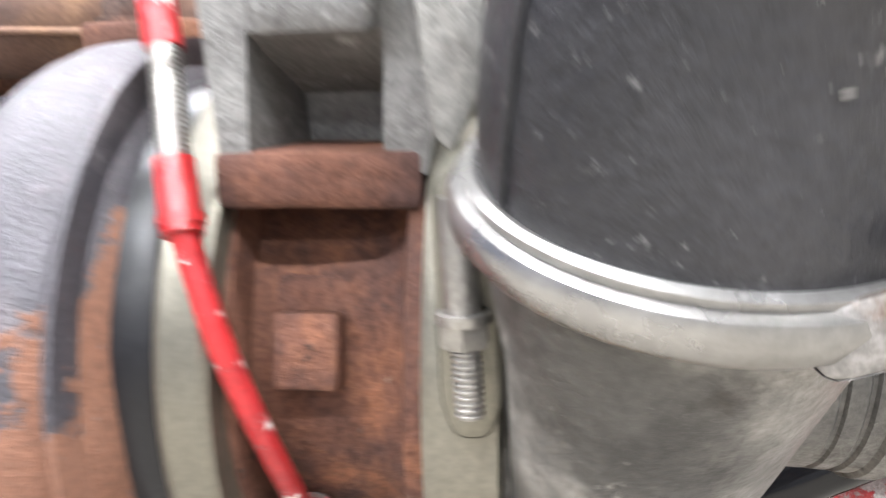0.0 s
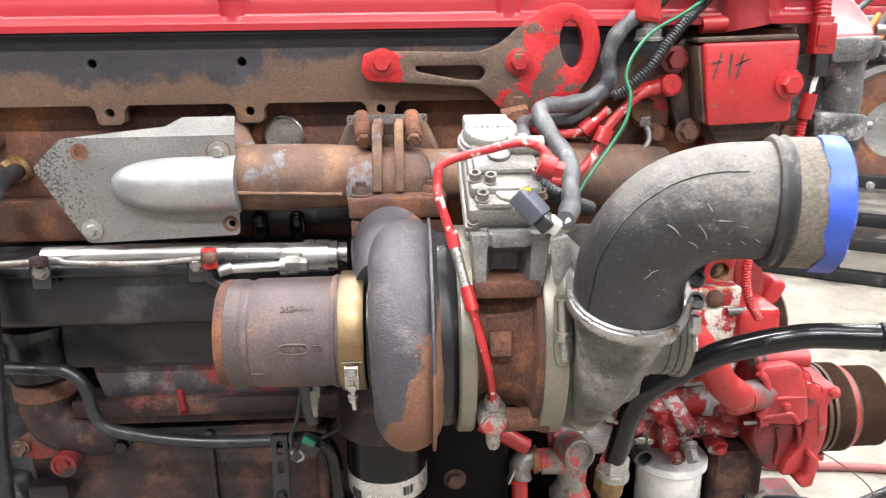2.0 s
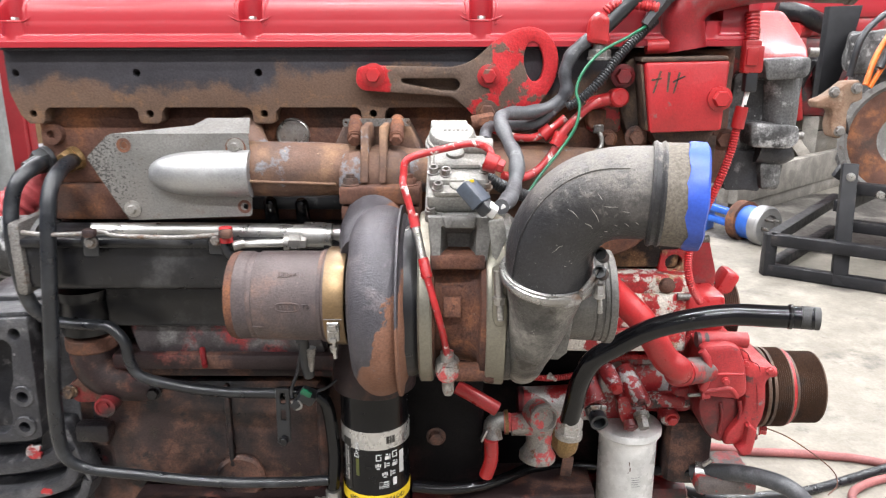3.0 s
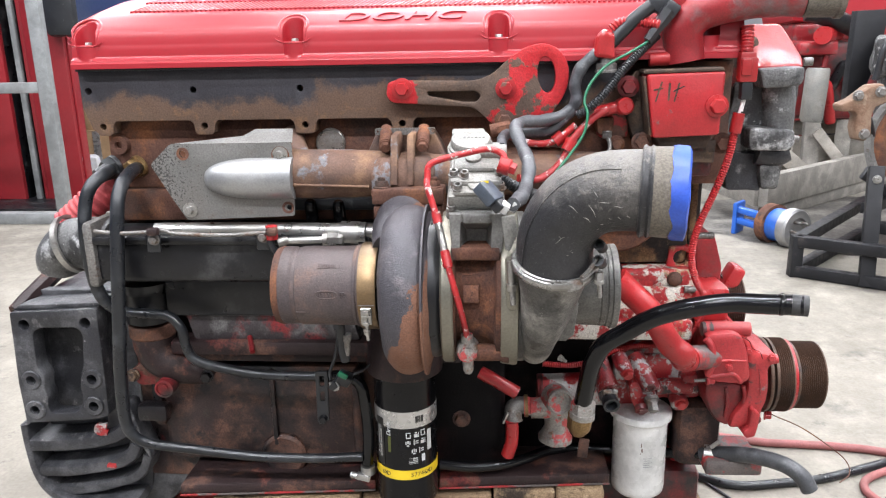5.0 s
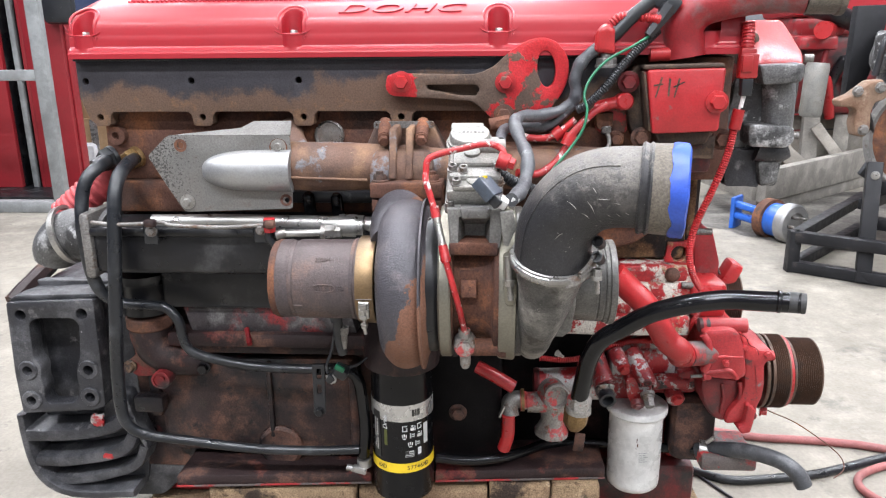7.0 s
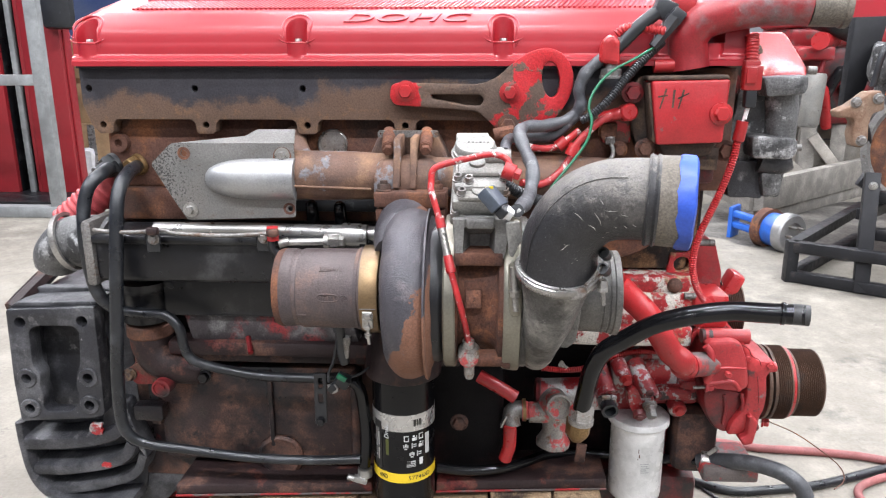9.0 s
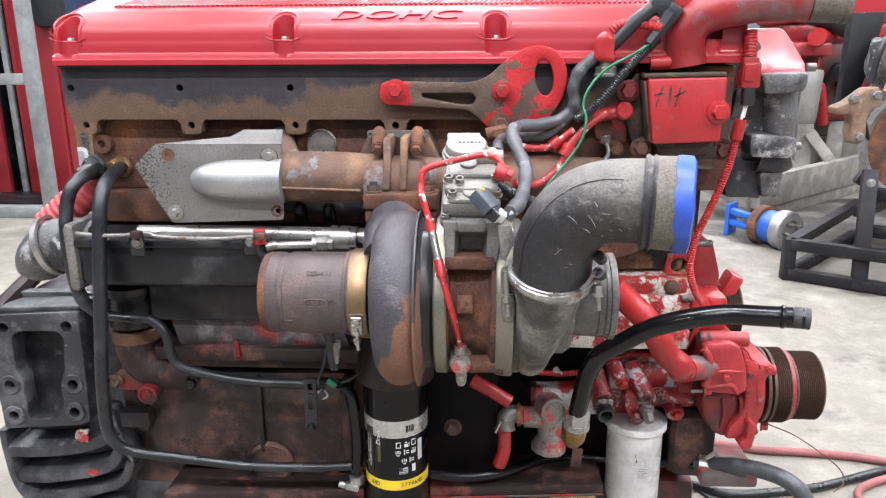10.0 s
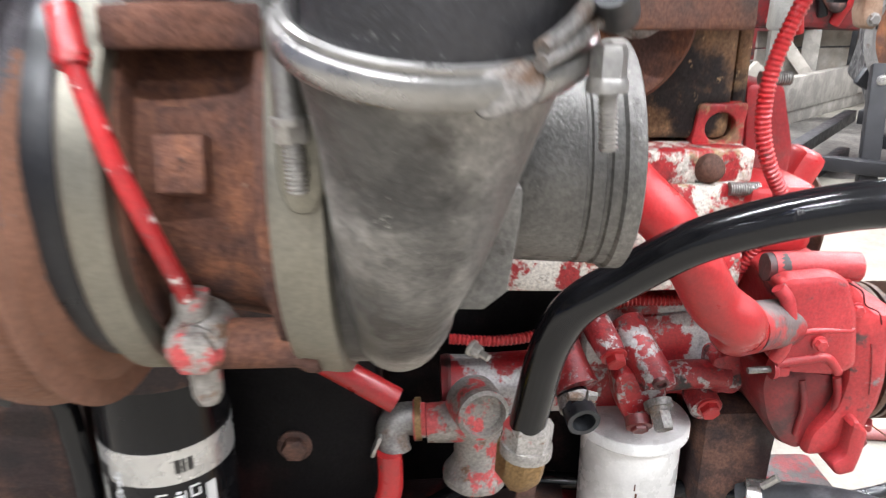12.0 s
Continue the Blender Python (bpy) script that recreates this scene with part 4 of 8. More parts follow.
on_axis([(-0.2985, 0.0571), (-0.297, 0.0580), (-0.293, 0.0580), (-0.2915, 0.0571)], outlet_iron, "outlet_groove")
on_axis([(-0.206, 0.0612), (-0.2015, 0.0632), (-0.199, 0.0615)], outlet_iron, "outlet_ridge")
on_axis([(-0.290, 0.0592), (-0.288, 0.0603), (-0.206, 0.0606), (-0.2045, 0.0600)], outlet_iron, "outlet_step")
band = on_axis([(-0.1965, 0.063), (-0.1965, 0.0658), (-0.1950, 0.0665), (-0.1715, 0.0665), (-0.1700, 0.0658), (-0.1700, 0.063)], brass_band, "outlet_clamp", "straw-coloured clamp band")
cl = Vector((-0.1829, 0.2870, 0.8480))
part("band_tongue", block((-0.1835, TY - 0.0660, TZ - 0.010), (0.024, 0.002, 0.0012), 0.0004), steel_dirty, band)
part("latch", merged(block(cl + Vector((0, 0, 0.006)), (0.016, 0.006, 0.024), 0.002), block(cl + Vector((0, -0.004, 0.014)), (0.010, 0.008, 0.007), 0.0015), block(cl + Vector((0, -0.004, -0.003)), (0.009, 0.007, 0.006), 0.0015), sweep([cl + Vector((-0.006, -0.003, 0.008)), cl + Vector((0.006, -0.003, 0.008))], 0.0028, 10), sweep([cl + Vector((0, -0.003, 0.010)), cl + Vector((0.001, 0.002, -0.030))], 0.0028, 10), hexagon(cl + Vector((0.0, 0.0, -0.014)), (0, 0.1, -1), 0.005, 0.007, 1.1), sweep([cl + Vector((-0.007, -0.002, 0.018)), cl + Vector((0.007, -0.002, 0.018))], 0.003, 10)), steel, band, "bright steel latch and bolt")
on_axis([(-0.172, 0.050), (-0.167, 0.062), (-0.160, 0.062), (-0.157, 0.058), (-0.146, 0.060), (-0.140, 0.09)], shell_black, "outlet_neck", "dark neck", rough=0.0005)

# turbine volute: a coil that shrinks round the axis, with the inlet rising to the manifold
STEPS, SEG = 96, 28


def coil(x_mid, start, sweep_deg, tube0, tube1, outer, drop=0.0, flat=1.0):
    """A scroll about the turbocharger's axis; its tube goes from tube0 to tube1 on the way."""
    bm = bmesh.new()
    rings = []
    for i in range(STEPS + 1):
        t = i / STEPS
        a = math.radians(start) + math.radians(sweep_deg) * t
        tube = tube0 + (tube1 - tube0) * t
        ring = []
        for k in range(SEG):
            b = 2 * math.pi * k / SEG
            rr = outer - tube + tube * math.cos(b)
            ring.append(bm.verts.new((x_mid(tube) + tube * flat * math.sin(b), TY + rr * math.cos(a), TZ - drop + rr * math.sin(a))))
        rings.append(ring)
    for a, b in zip(rings, rings[1:]):
        for k in range(SEG):
            j = (k + 1) % SEG
            bm.faces.new((a[k], a[j], b[j], b[k]))
    for r in (rings[0], rings[-1]):
        bm.faces.new(r)
    return bm


part("turbine_housing", roughen(coil(lambda t: -0.124, 62, 340, 0.0425, 0.030, 0.1285, 0.006), 0.0012, 30), volute_iron, turbo, "dark heat-stained iron volute, rusting below")
inlet = sweep([(-0.140, TY - 0.01, 0.935), (-0.144, TY + 0.030, 0.952), (-0.142, TY + 0.065, 0.962), (-0.138, 0.462, 0.972)], lambda t: 0.040 + 0.006 * t, 28, 10)
part("turbine_inlet", roughen(inlet, 0.0014, 30), volute_iron, turbo, "dark iron inlet neck")
part("inlet_shoulder", roughen(fine(box(-0.178, -0.090, 0.395, 0.495, 0.930, 0.9675, 0.014, seg=3), 1), 0.0012, 40), volute_iron, turbo, "dark iron shoulder under the flange")
part("parting_seam", lathe([(-0.0022, 0.122), (-0.0016, 0.1288), (0.0012, 0.1292), (0.0022, 0.122)], (-0.0985, TY, TZ - 0.006), (1, 0, 0), 80), volute_iron, turbo)
on_axis([(-0.140, 0.05), (-0.138, 0.10), (-0.084, 0.108), (-0.0785, 0.106), (-0.074, 0.1035)], shell_black, "back_face", "dark iron back face", rough=0.0008)
part("inlet_flange", roughen(fine(box(-0.190, -0.076, 0.418, 0.505, 0.992, 1.0165, 0.003), 2), 0.0012, 40), rust, turbo, "rusty four-bolt inlet flange")
part("inlet_flange", roughen(fine(box(-0.188, -0.078, 0.422, 0.50, 0.968, 0.9895, 0.003), 2), 0.0012, 40), rust, turbo, "rusty four-bolt inlet flange")
for x in (-0.176, -0.093):
    part("flange_nut", merged(hexagon((x, 0.436, 1.0165), (0, 0, 1), 0.0105, 0.011, 1.25), lathe([(0, 0.006), (0.016, 0.006), (0.017, 0.0)], (x, 0.436, 1.0165), (0, 0, 1), 14)), rust, turbo)

on_axis([(-0.0735, 0.098), (-0.0735, 0.1125), (-0.071, 0.1145), (-0.0585, 0.1145), (-0.056, 0.1125), (-0.056, 0.098)], band_steel, "turbine_clamp", "dull zinc clamp band")
on_axis([(-0.058, 0.100), (-0.054, 0.100), (-0.052, 0.085), (-0.045, 0.083), (-0.028, 0.084), (-0.008, 0.087), (0.001, 0.094), (0.004, 0.108), (0.014, 0.109)], rust_orange, "bearing_housing", "orange-rusted iron bearing housing", rough=0.0014)
bx, by, bz = -0.031, 0.266, 0.893
part("cast_boss", roughen(fine(merged(block((bx, by + 0.016, bz), (0.0225, 0.036, 0.026), 0.0022, (-14, 0, 0)), block((bx + 0.001, by + 0.024, bz + 0.004), (0.032, 0.03, 0.042), 0.006, (-14, 0, 0))), 1), 0.0010, 60), rust_orange, turbo, "square rusty boss")
part("drain_boss", roughen(lathe([(0, 0.0125), (0.040, 0.0125), (0.046, 0.015), (0.052, 0.015)], (-0.030, 0.287, 0.801), (1, 0, 0), 24), 0.0008, 60), rust_orange, turbo)
on_axis([(0.0105, 0.106), (0.0105, 0.1145), (0.013, 0.1165), (0.028, 0.1180), (0.0335, 0.1180), (0.035, 0.1160), (0.035, 0.106)], band_steel, "compressor_clamp", "dull zinc clamp band")
tb = Vector((0.0225, 0.2300, 0.9440))
part("clamp_bolt", merged(sweep([tb + Vector((0, 0.004, 0.010)), tb + Vector((0.002, 0.002, -0.026))], 0.0052, 14), hexagon(tb + Vector((0.002, 0.002, -0.022)), (0.05, -0.05, -1), 0.0072, 0.009, 1.05), ridged([tb + Vector((0.0025, 0.0, -0.028)), tb + Vector((0.004, -0.002, -0.050))], 0.0042, 0.0016, 0.0008, 12)), steel, turbo, "long plated clamp bolt")
part("clamp_tab", plate(rounded([(0.0106, 1.0124), (0.0282, 1.0149), (0.0325, 0.9898), (0.0212, 0.9642), (0.0159, 0.9688)], 0.003), 0.240, 0.245), alu_light, turbo, "bright clamp strap")
part("clamp_pad", plate(rounded([(0.0152, 0.9590), (0.0323, 0.9592), (0.0354, 0.8945), (0.0312, 0.8831), (0.0213, 0.8829), (0.0173, 0.8942)], 0.006), 0.2365, 0.2385), band_steel, turbo, "rounded strap end on the band")

# compressor: swept scroll, tangential outlet and inlet horn
part("compressor_housing", roughen(coil(lambda t: 0.038 + t, 150, 300, 0.020, 0.037, 0.113), 0.001, 25), alu_cast, turbo, "grey cast-aluminium compressor scroll")
on_axis([(0.035, 0.112), (0.044, 0.112), (0.052, 0.104), (0.070, 0.086), (0.09, 0.070), (0.110, 0.058)], alu_cast, "compressor_back", "grey cast aluminium", rough=0.0006)
WIDE = [(0.0, 0.020), (0.2, 0.0225), (0.4, 0.026), (0.6, 0.0310), (0.8, 0.0385), (0.96, 0.0465), (1.0, 0.0495)]
outlet = sweep([(0.060, 0.345, 0.789), (0.061, 0.300, 0.802), (0.064, 0.268, 0.835), (0.0685, 0.244, 0.868), (0.0740, 0.226, 0.912), (0.0775, 0.2165, 0.950)], lambda t: float(np.interp(t, [p[0] for p in WIDE], [p[1] for p in WIDE])), 36, 10)
part("compressor_outlet", roughen(outlet, 0.0008, 25), alu_cast, turbo, "grey cast-aluminium outlet rising to the elbow")
part("outlet_fin", roughen(fine(plate([(0.075, 0.905), (0.117, 0.886), (0.1165, 0.872), (0.112, 0.838), (0.101, 0.829), (0.080, 0.829)], 0.262, 0.300), 1), 0.0005, 40), alu_cast, turbo)
on_axis([(0.09, 0.052), (0.104, 0.0565), (0.138, 0.0585), (0.152, 0.0592), (0.1530, 0.0582), (0.1545, 0.0582), (0.1555, 0.0594), (0.1615, 0.0597), (0.1625, 0.0587), (0.1640, 0.0587), (0.165, 0.0602), (0.1700, 0.0606), (0.1715, 0.0628), (0.1795, 0.0630), (0.1805, 0.0615), (0.1805, 0.054), (0.150, 0.048), (0.145, 0.0)], alu_cast, "inlet_horn", "grooved aluminium inlet horn", seg=72)

part("lower_nut", merged(hexagon((0.100, 0.330, 0.775), (0.6, -0.5, -0.2), 0.0042, 0.006, 1.2), lathe([(0, 0.0022), (0.012, 0.0022)], (0.100, 0.330, 0.775), (0.6, -0.5, -0.2), 10)), steel, turbo, "small plated nut")

# cast marks on the outlet
for txt, ang, x, size in (("3684411", 136, -0.2385, 0.0105), ("F2", 176, -0.2190, 0.0110)):
    a = math.radians(ang)
    nrm = Vector((0, math.cos(a), math.sin(a)))
    m = Matrix.Translation(Vector((x, TY, TZ)) + nrm * 0.0608) @ Matrix(((1, 0, 0, 0), (0, math.sin(a), nrm.y, 0), (0, -math.cos(a), nrm.z, 0), (0, 0, 0, 1)))
    part("cast_mark", lettering(txt, size, 0.0014, m), outlet_iron, turbo)
a = math.radians(176)
at = Vector((-0.2430, TY, TZ)) + Vector((0, math.cos(a), math.sin(a))) * 0.0604
oval = [(0.0165 * math.copysign(abs(math.cos(b)) ** 0.6, math.cos(b)), 0.0062 * math.copysign(abs(math.sin(b)) ** 0.8, math.sin(b))) for b in (2 * math.pi * k / 32 for k in range(32))]
part("cast_mark", plate([(at.x + u, at.z + v) for u, v in oval], at.y - 0.0013, at.y + 0.003, [[(at.x + u * 0.90, at.z + v * 0.76) for u, v in oval]], 0.0003), outlet_iron, turbo, "raised oval rim cast on the pipe")
for k in range(5):
    part("cast_mark", block(at + Vector((-0.0098 + 0.0049 * k, 0, 0)), (0.0028, 0.0024, 0.0055), 0.0005), outlet_iron, turbo)
part("cast_mark", block((-0.283, TY - 0.055, TZ - 0.024), (0.014, 0.004, 0.0025), 0.001), outlet_iron, turbo)

# ---- outlet elbow ----
elbow = thing("intake_elbow", (0.08, 0.2, 0.96), "scuffed dark metal elbow pipe clamped on the compressor outlet", "pipe elbow")
spine = [(0.0752, 0.2150, 0.9584), (0.0750, 0.2130, 0.9785), (0.0781, 0.2100, 1.0001), (0.0898, 0.2030, 1.0252), (0.1099, 0.1940, 1.0452), (0.1363, 0.1840, 1.0559), (0.1719, 0.1720, 1.0586), (0.1954, 0.1680, 1.0576)]
spine = [Vector(p) + Vector((0.004, 0, 0)) for p in spine]
spine.insert(0, Vector((0.0788, 0.2172, 0.950)))
part("pipe", roughen(sweep(spine, 0.0490, 44, 10), 0.0006, 18), elbow_dust_sheen, elbow)
course = glide(spine, 20)


def on_elbow(t, turned):
    """A place on the elbow's skin: way along it (0 to 1) and degrees up round it from the front."""
    i = min(len(course) - 2, int(t * (len(course) - 1)))
    along = (course[i + 1] - course[i]).normalized()
    out = Vector((0, -1, 0.2))
    out = (out - along * out.dot(along)).normalized()
    return course[i] + Matrix.Rotation(radians(-turned), 3, along) @ out * 0.0493


for trace in (((0.40, 2), (0.425, -2), (0.445, -4), (0.465, -9)), ((0.74, -12), (0.765, -15), (0.79, -17)), ((0.80, -22), (0.825, -25)), ((0.66, -50), (0.68, -52)), ((0.71, -45), (0.73, -48)), ((0.77, -40), (0.785, -43)), ((0.81, -39), (0.82, -44)), ((0.84, -37), (0.85, -41)), ((0.60, 10), (0.615, 2), (0.62, -8)), ((0.635, -18), (0.65, -26), (0.655, -32)), ((0.69, -8), (0.70, -20), (0.705, -30)), ((0.73, 6), (0.742, -4)), ((0.30, -12), (0.31, -16)), ((0.345, -22), (0.35, -25))):
    part("scratch", sweep([on_elbow(*p) for p in trace], lambda t: 0.0001 + 0.0003 * math.sin(math.pi * t), 6, 4), scratch_mark, elbow)
part("weld_seam", sweep([on_elbow(0.16 + 0.06 * i, 62 - 3 * i) for i in range(12)], 0.0008, 6), elbow_dust_sheen, elbow)
e0, e1 = Vector((0.1776, 0.1710, 1.0582)), Vector((0.2213, 0.1620, 1.0570))
ax = (e1 - e0)
part("bead", lathe([(-0.0035, 0.0505), (-0.003, 0.0535), (0.0, 0.0555), (0.003, 0.0535), (0.005, 0.0530), (0.008, 0.0555), (0.011, 0.0535), (0.0115, 0.0505)], e0, ax, 56), elbow_dust_sheen, elbow, "rolled bead")
L = ax.length
part("pipe_end", roughen(lathe([(0.006, 0.050), (0.008, 0.0535), (L, 0.0545), (L + 0.001, 0.052), (L - 0.03, 0.0515), (L - 0.035, 0)], e0, ax, 48), 0.0008, 40), coupler_brown, elbow, "weathered brown pipe end")
tape = lathe([(L - 0.016, 0.0552), (L - 0.008, 0.0560), (L + 0.004, 0.0562), (L + 0.006, 0.053)], e0, ax, 72)
for v in tape.verts:
    d = (v.co - e0).dot(ax.normalized())
    if d < L - 0.010:
        v.co -= ax.normalized() * (0.005 * noise.noise(v.co * 38) + 0.002 * noise.noise(v.co * 130) - 0.002)
    v.co += noise.noise_vector(v.co * 70) * 0.0015
part("tape", tape, blue_tape, elbow, "torn blue tape round the open end")
c0 = Vector((0.0785, 0.2160, 0.9560))
up = Vector((0.05, -0.30, 0.95)).normalized()
clamp = part("clamp_ring", lathe([(-0.0055, 0.0510), (-0.0055, 0.0540), (-0.003, 0.0560), (0.002, 0.0562), (0.0045, 0.0550), (0.0055, 0.0525), (0.0055, 0.047)], c0, up, 72, True), ring_steel, elbow, "bright steel clamp ring")
part("clamp_lip", lathe([(0.0055, 0.0455), (0.0055, 0.0528), (0.0075, 0.0530), (0.0082, 0.0505)], c0, up, 72, True), ring_steel, elbow)
part("clamp_lug", plate(rounded([(0.0866, 0.9445), (0.1048, 0.9506), (0.1106, 0.9449), (0.1075, 0.9368), (0.0906, 0.9314)], 0.006), 0.1655, 0.1675), steel_dirty, clamp, "flat dull lug of the clamp")
for b in (0, 1):
    part("strap", sweep([Vector((0.1077, 0.1630, 0.9487)) + Vector((0, 0, 0.004 * b)), Vector((0.1188, 0.1760, 0.9533)) + Vector((0, 0, 0.006 * b)), Vector((0.1288, 0.1900, 0.9593)) + Vector((0, 0, 0.010 * b))], 0.0026, 10), steel_dirty, clamp)
for p in ((0.1338, 0.1950, 0.9843), (0.1333, 0.1900, 0.9653)):
    part("trunnion", sweep([Vector(p) - Vector((-0.3, -0.75, 0.4)) * 0.011, Vector(p) + Vector((-0.3, -0.75, 0.4)) * 0.011], 0.0072, 20, bore=0.7), plastic_black, clamp)
part("clamp_screw", merged(hexagon((0.1325, 0.1880, 0.9390), (0, 0, 1), 0.0060, 0.013, 1.1), ridged([(0.1317, 0.1880, 0.9511), (0.1341, 0.1870, 0.9190)], 0.0032, 0.0016, 0.0008, 12)), steel, clamp)

# ---- actuator on the turbocharger ----
actuator = thing("turbo_actuator", (-0.03, 0.30, 0.955), "grey cast-aluminium turbo actuator with round cap and bolts", "actuator")
part("mount_pad", roughen(fine(box(-0.0575, 0.0090, 0.266, 0.352, 0.9445, 0.9630, 0.003), 2), 0.001, 50), rust_orange, actuator, "rusty mounting pad")


def funnel(outer, inner, bottom, y0, y1, y2):
    """A block with a recess in its front whose walls slope in: three rings of (x, z); front at y0, recess floor at y2, back at y1."""
    bm = bmesh.new()
    rings = [[bm.verts.new((x, y, z)) for x, z in ring] for ring, y in ((outer, y1), (outer, y0 + 0.003), ([(x * 0.97 + sum(p[0] for p in outer) / len(outer) * 0.03, z * 0.97 + sum(p[1] for p in outer) / len(outer) * 0.03) for x, z in outer], y0), (inner, y0), (bottom, y2))]
    for a, b in zip(rings, rings[1:]):
        for k in range(len(a)):
            q = (k + 1) % len(a)
            bm.faces.new((a[k], a[q], b[q], b[k]))
    bm.faces.new(rings[0]), bm.faces.new(rings[-1])
    return bm


foot = funnel([(-0.0604, 1.0099), (0.0180, 1.0103), (0.0111, 0.9550), (-0.0562, 0.9544)], [(-0.0444, 0.9990), (-0.0016, 0.9993), (-0.0028, 0.9605), (-0.0461, 0.9601)], [(-0.0379, 0.9801), (-0.0086, 0.9803), (-0.0101, 0.9623), (-0.0363, 0.9621)], 0.268, 0.35, 0.306)
part("foot", roughen(fine(foot, 2), 0.0005, 60), alu_foot, actuator, "hollow cast foot")
part("crossbar", roughen(fine(plate(rounded([(-0.0441, 1.0121), (-0.0017, 1.0123), (-0.0046, 0.9976), (-0.0403, 0.9973)], 0.003), 0.262, 0.30, (), 0.003), 1), 0.0004, 50), alu_foot, actuator)
ACT = pose(-0.024, 0.330, 1.050, 24, 0, 0)


def on_act(bm):
    bmesh.ops.transform(bm, matrix=ACT, verts=bm.verts)
    return bm


part("lower_flange", on_act(box(-0.041, 0.040, -0.062, 0.072, -0.030, -0.017, 0.004)), alu_light, actuator)
part("gear_case", roughen(fine(on_act(merged(box(-0.038, 0.037, -0.056, 0.068, -0.018, 0.006, 0.004), box(-0.036, 0.036, -0.040, 0.066, 0.004, 0.020, 0.006))), 1), 0.0004, 60), alu_light, actuator)
part("lid", on_act(merged(box(-0.031, 0.034, -0.018, 0.040, 0.018, 0.027, 0.005), lathe([(0, 0.0115), (0.005, 0.0115), (0.0065, 0.009), (0.0065, 0)], (-0.004, 0.006, 0.026), (0, 0, 1), 24), lathe([(0, 0.011), (0.036, 0.011), (0.037, 0.010)], (0.006, 0.018, 0.030), (1, 0, 0), 20))), alu_light, actuator)
part("cap", on_act(merged(lathe([(0.0, 0.0345), (0.012, 0.0345), (0.013, 0.0325), (0.017, 0.0320), (0.018, 0.0295), (0.026, 0.0290), (0.0285, 0.0270), (0.0285, 0)], (-0.008, 0.050, 0.006), (0, 0, 1), 44), box(-0.036, 0.012, 0.060, 0.078, 0.02, 0.0350, 0.003))), alu_light, actuator, "round cap with a worn maker's plate")
for i in range(7):
    part("worn_mark", on_act(box(-0.024 + 0.0055 * i, -0.0205 + 0.0055 * i, 0.049, 0.0535, 0.0343, 0.0351, 0.0003)), alu_cast, actuator)
part("sensor_pad", on_act(merged(box(-0.030, 0.006, -0.056, -0.036, 0.004, 0.0125, 0.004), lathe([(0, 0.0125), (0.011, 0.0125), (0.012, 0.011)], (0.002, -0.040, 0.004), (0, 0, 1), 24))), alu_light, actuator)
for x, y, z in ((-0.033, -0.055, -0.017), (-0.033, 0.040, 0.012), (0.032, -0.02, 0.020), (0.034, -0.036, 0.006), (-0.024, -0.047, 0.0125), (-0.030, -0.024, 0.020), (-0.015, -0.028, 0.020)):
    part("bolt", on_act(merged(lathe([(0, 0.0058), (0.008, 0.0058), (0.0082, 0.0035), (0.004, 0.0033), (0.004, 0)], (x, y, z), (0, 0, 1), 16), lathe([(-0.001, 0.0078), (0.001, 0.0078), (0.001, 0)], (x, y, z), (0, 0, 1), 16))), steel_dirty, actuator)
part("dowel", on_act(lathe([(0, 0.0042), (0.006, 0.0042), (0.0062, 0.0028), (0.002, 0.0028), (0.002, 0)], (-0.036, -0.057, -0.018), (0, 0, 1), 14)), steel_dirty, actuator)
plug = thing("wire_plug", (-0.0025, 0.2350, 1.0422), "slate-coloured plastic wiring plug on the actuator", "wiring plug")
pa, pb = Vector((-0.0142, 0.2580, 1.0495)), Vector((0.0112, 0.2460, 1.0220))
q = (pb - pa).to_track_quat("Z", "Y").to_matrix().to_4x4()
L = (pb - pa).length
part("shell", box(-0.0145, 0.0145, -0.009, 0.009, -0.004, L * 0.72, 0.003, Matrix.Translation(pa) @ q), plastic_slate, plug)
part("neck", box(-0.0105, 0.0105, -0.008, 0.008, L * 0.70, L * 1.05, 0.003, Matrix.Translation(pa) @ q), plastic_black, plug)
part("clip", sweep([pa + Vector((-0.002, -0.006, 0.006)), pa + Vector((0.008, -0.004, 0.007))], 0.002, 4, 3), yellow_plastic, plug, "yellow locking clip")
part("cable_tie", block((0.0148, 0.2460, 1.0236), (0.012, 0.014, 0.014), 0.002, (20, 30, 0)), white_paint, plug, "white cable tie")
part("cable_tie", block((0.0290, 0.2520, 1.0247), (0.010, 0.014, 0.016), 0.002, (20, 30, 0)), white_paint, plug, "white cable tie")

# ---- oil feed line ----
oil_line = thing("oil_line", (-0.0361, 0.2350, 0.8268), "red-painted steel oil line with braided section, paint chipped", "oil line")
track = [(0.0175, 0.2960, 1.0750), (0.0114, 0.3020, 1.0871), (-0.0086, 0.3060, 1.0926), (-0.0408, 0.3040, 1.0866), (-0.0754, 0.3020, 1.0782), (-0.0884, 0.3000, 1.0707), (-0.0906, 0.2970, 1.0548), (-0.090, 0.291, 1.042), (-0.0770, 0.281, 1.001), (-0.0670, 0.260, 0.963)]
part("tube", sweep(track, 0.0045, 14, 8), chipped_tube, oil_line)
part("sleeve", sweep([(-0.0790, 0.283, 1.010), (-0.0755, 0.278, 0.995)], 0.0064, 16), chipped_tube, oil_line)
part("braid", ridged([(-0.0757, 0.278, 0.996), (-0.0655, 0.257, 0.958)], 0.0054, 0.0020, 0.0005, 16), steel, oil_line, "braided steel section")
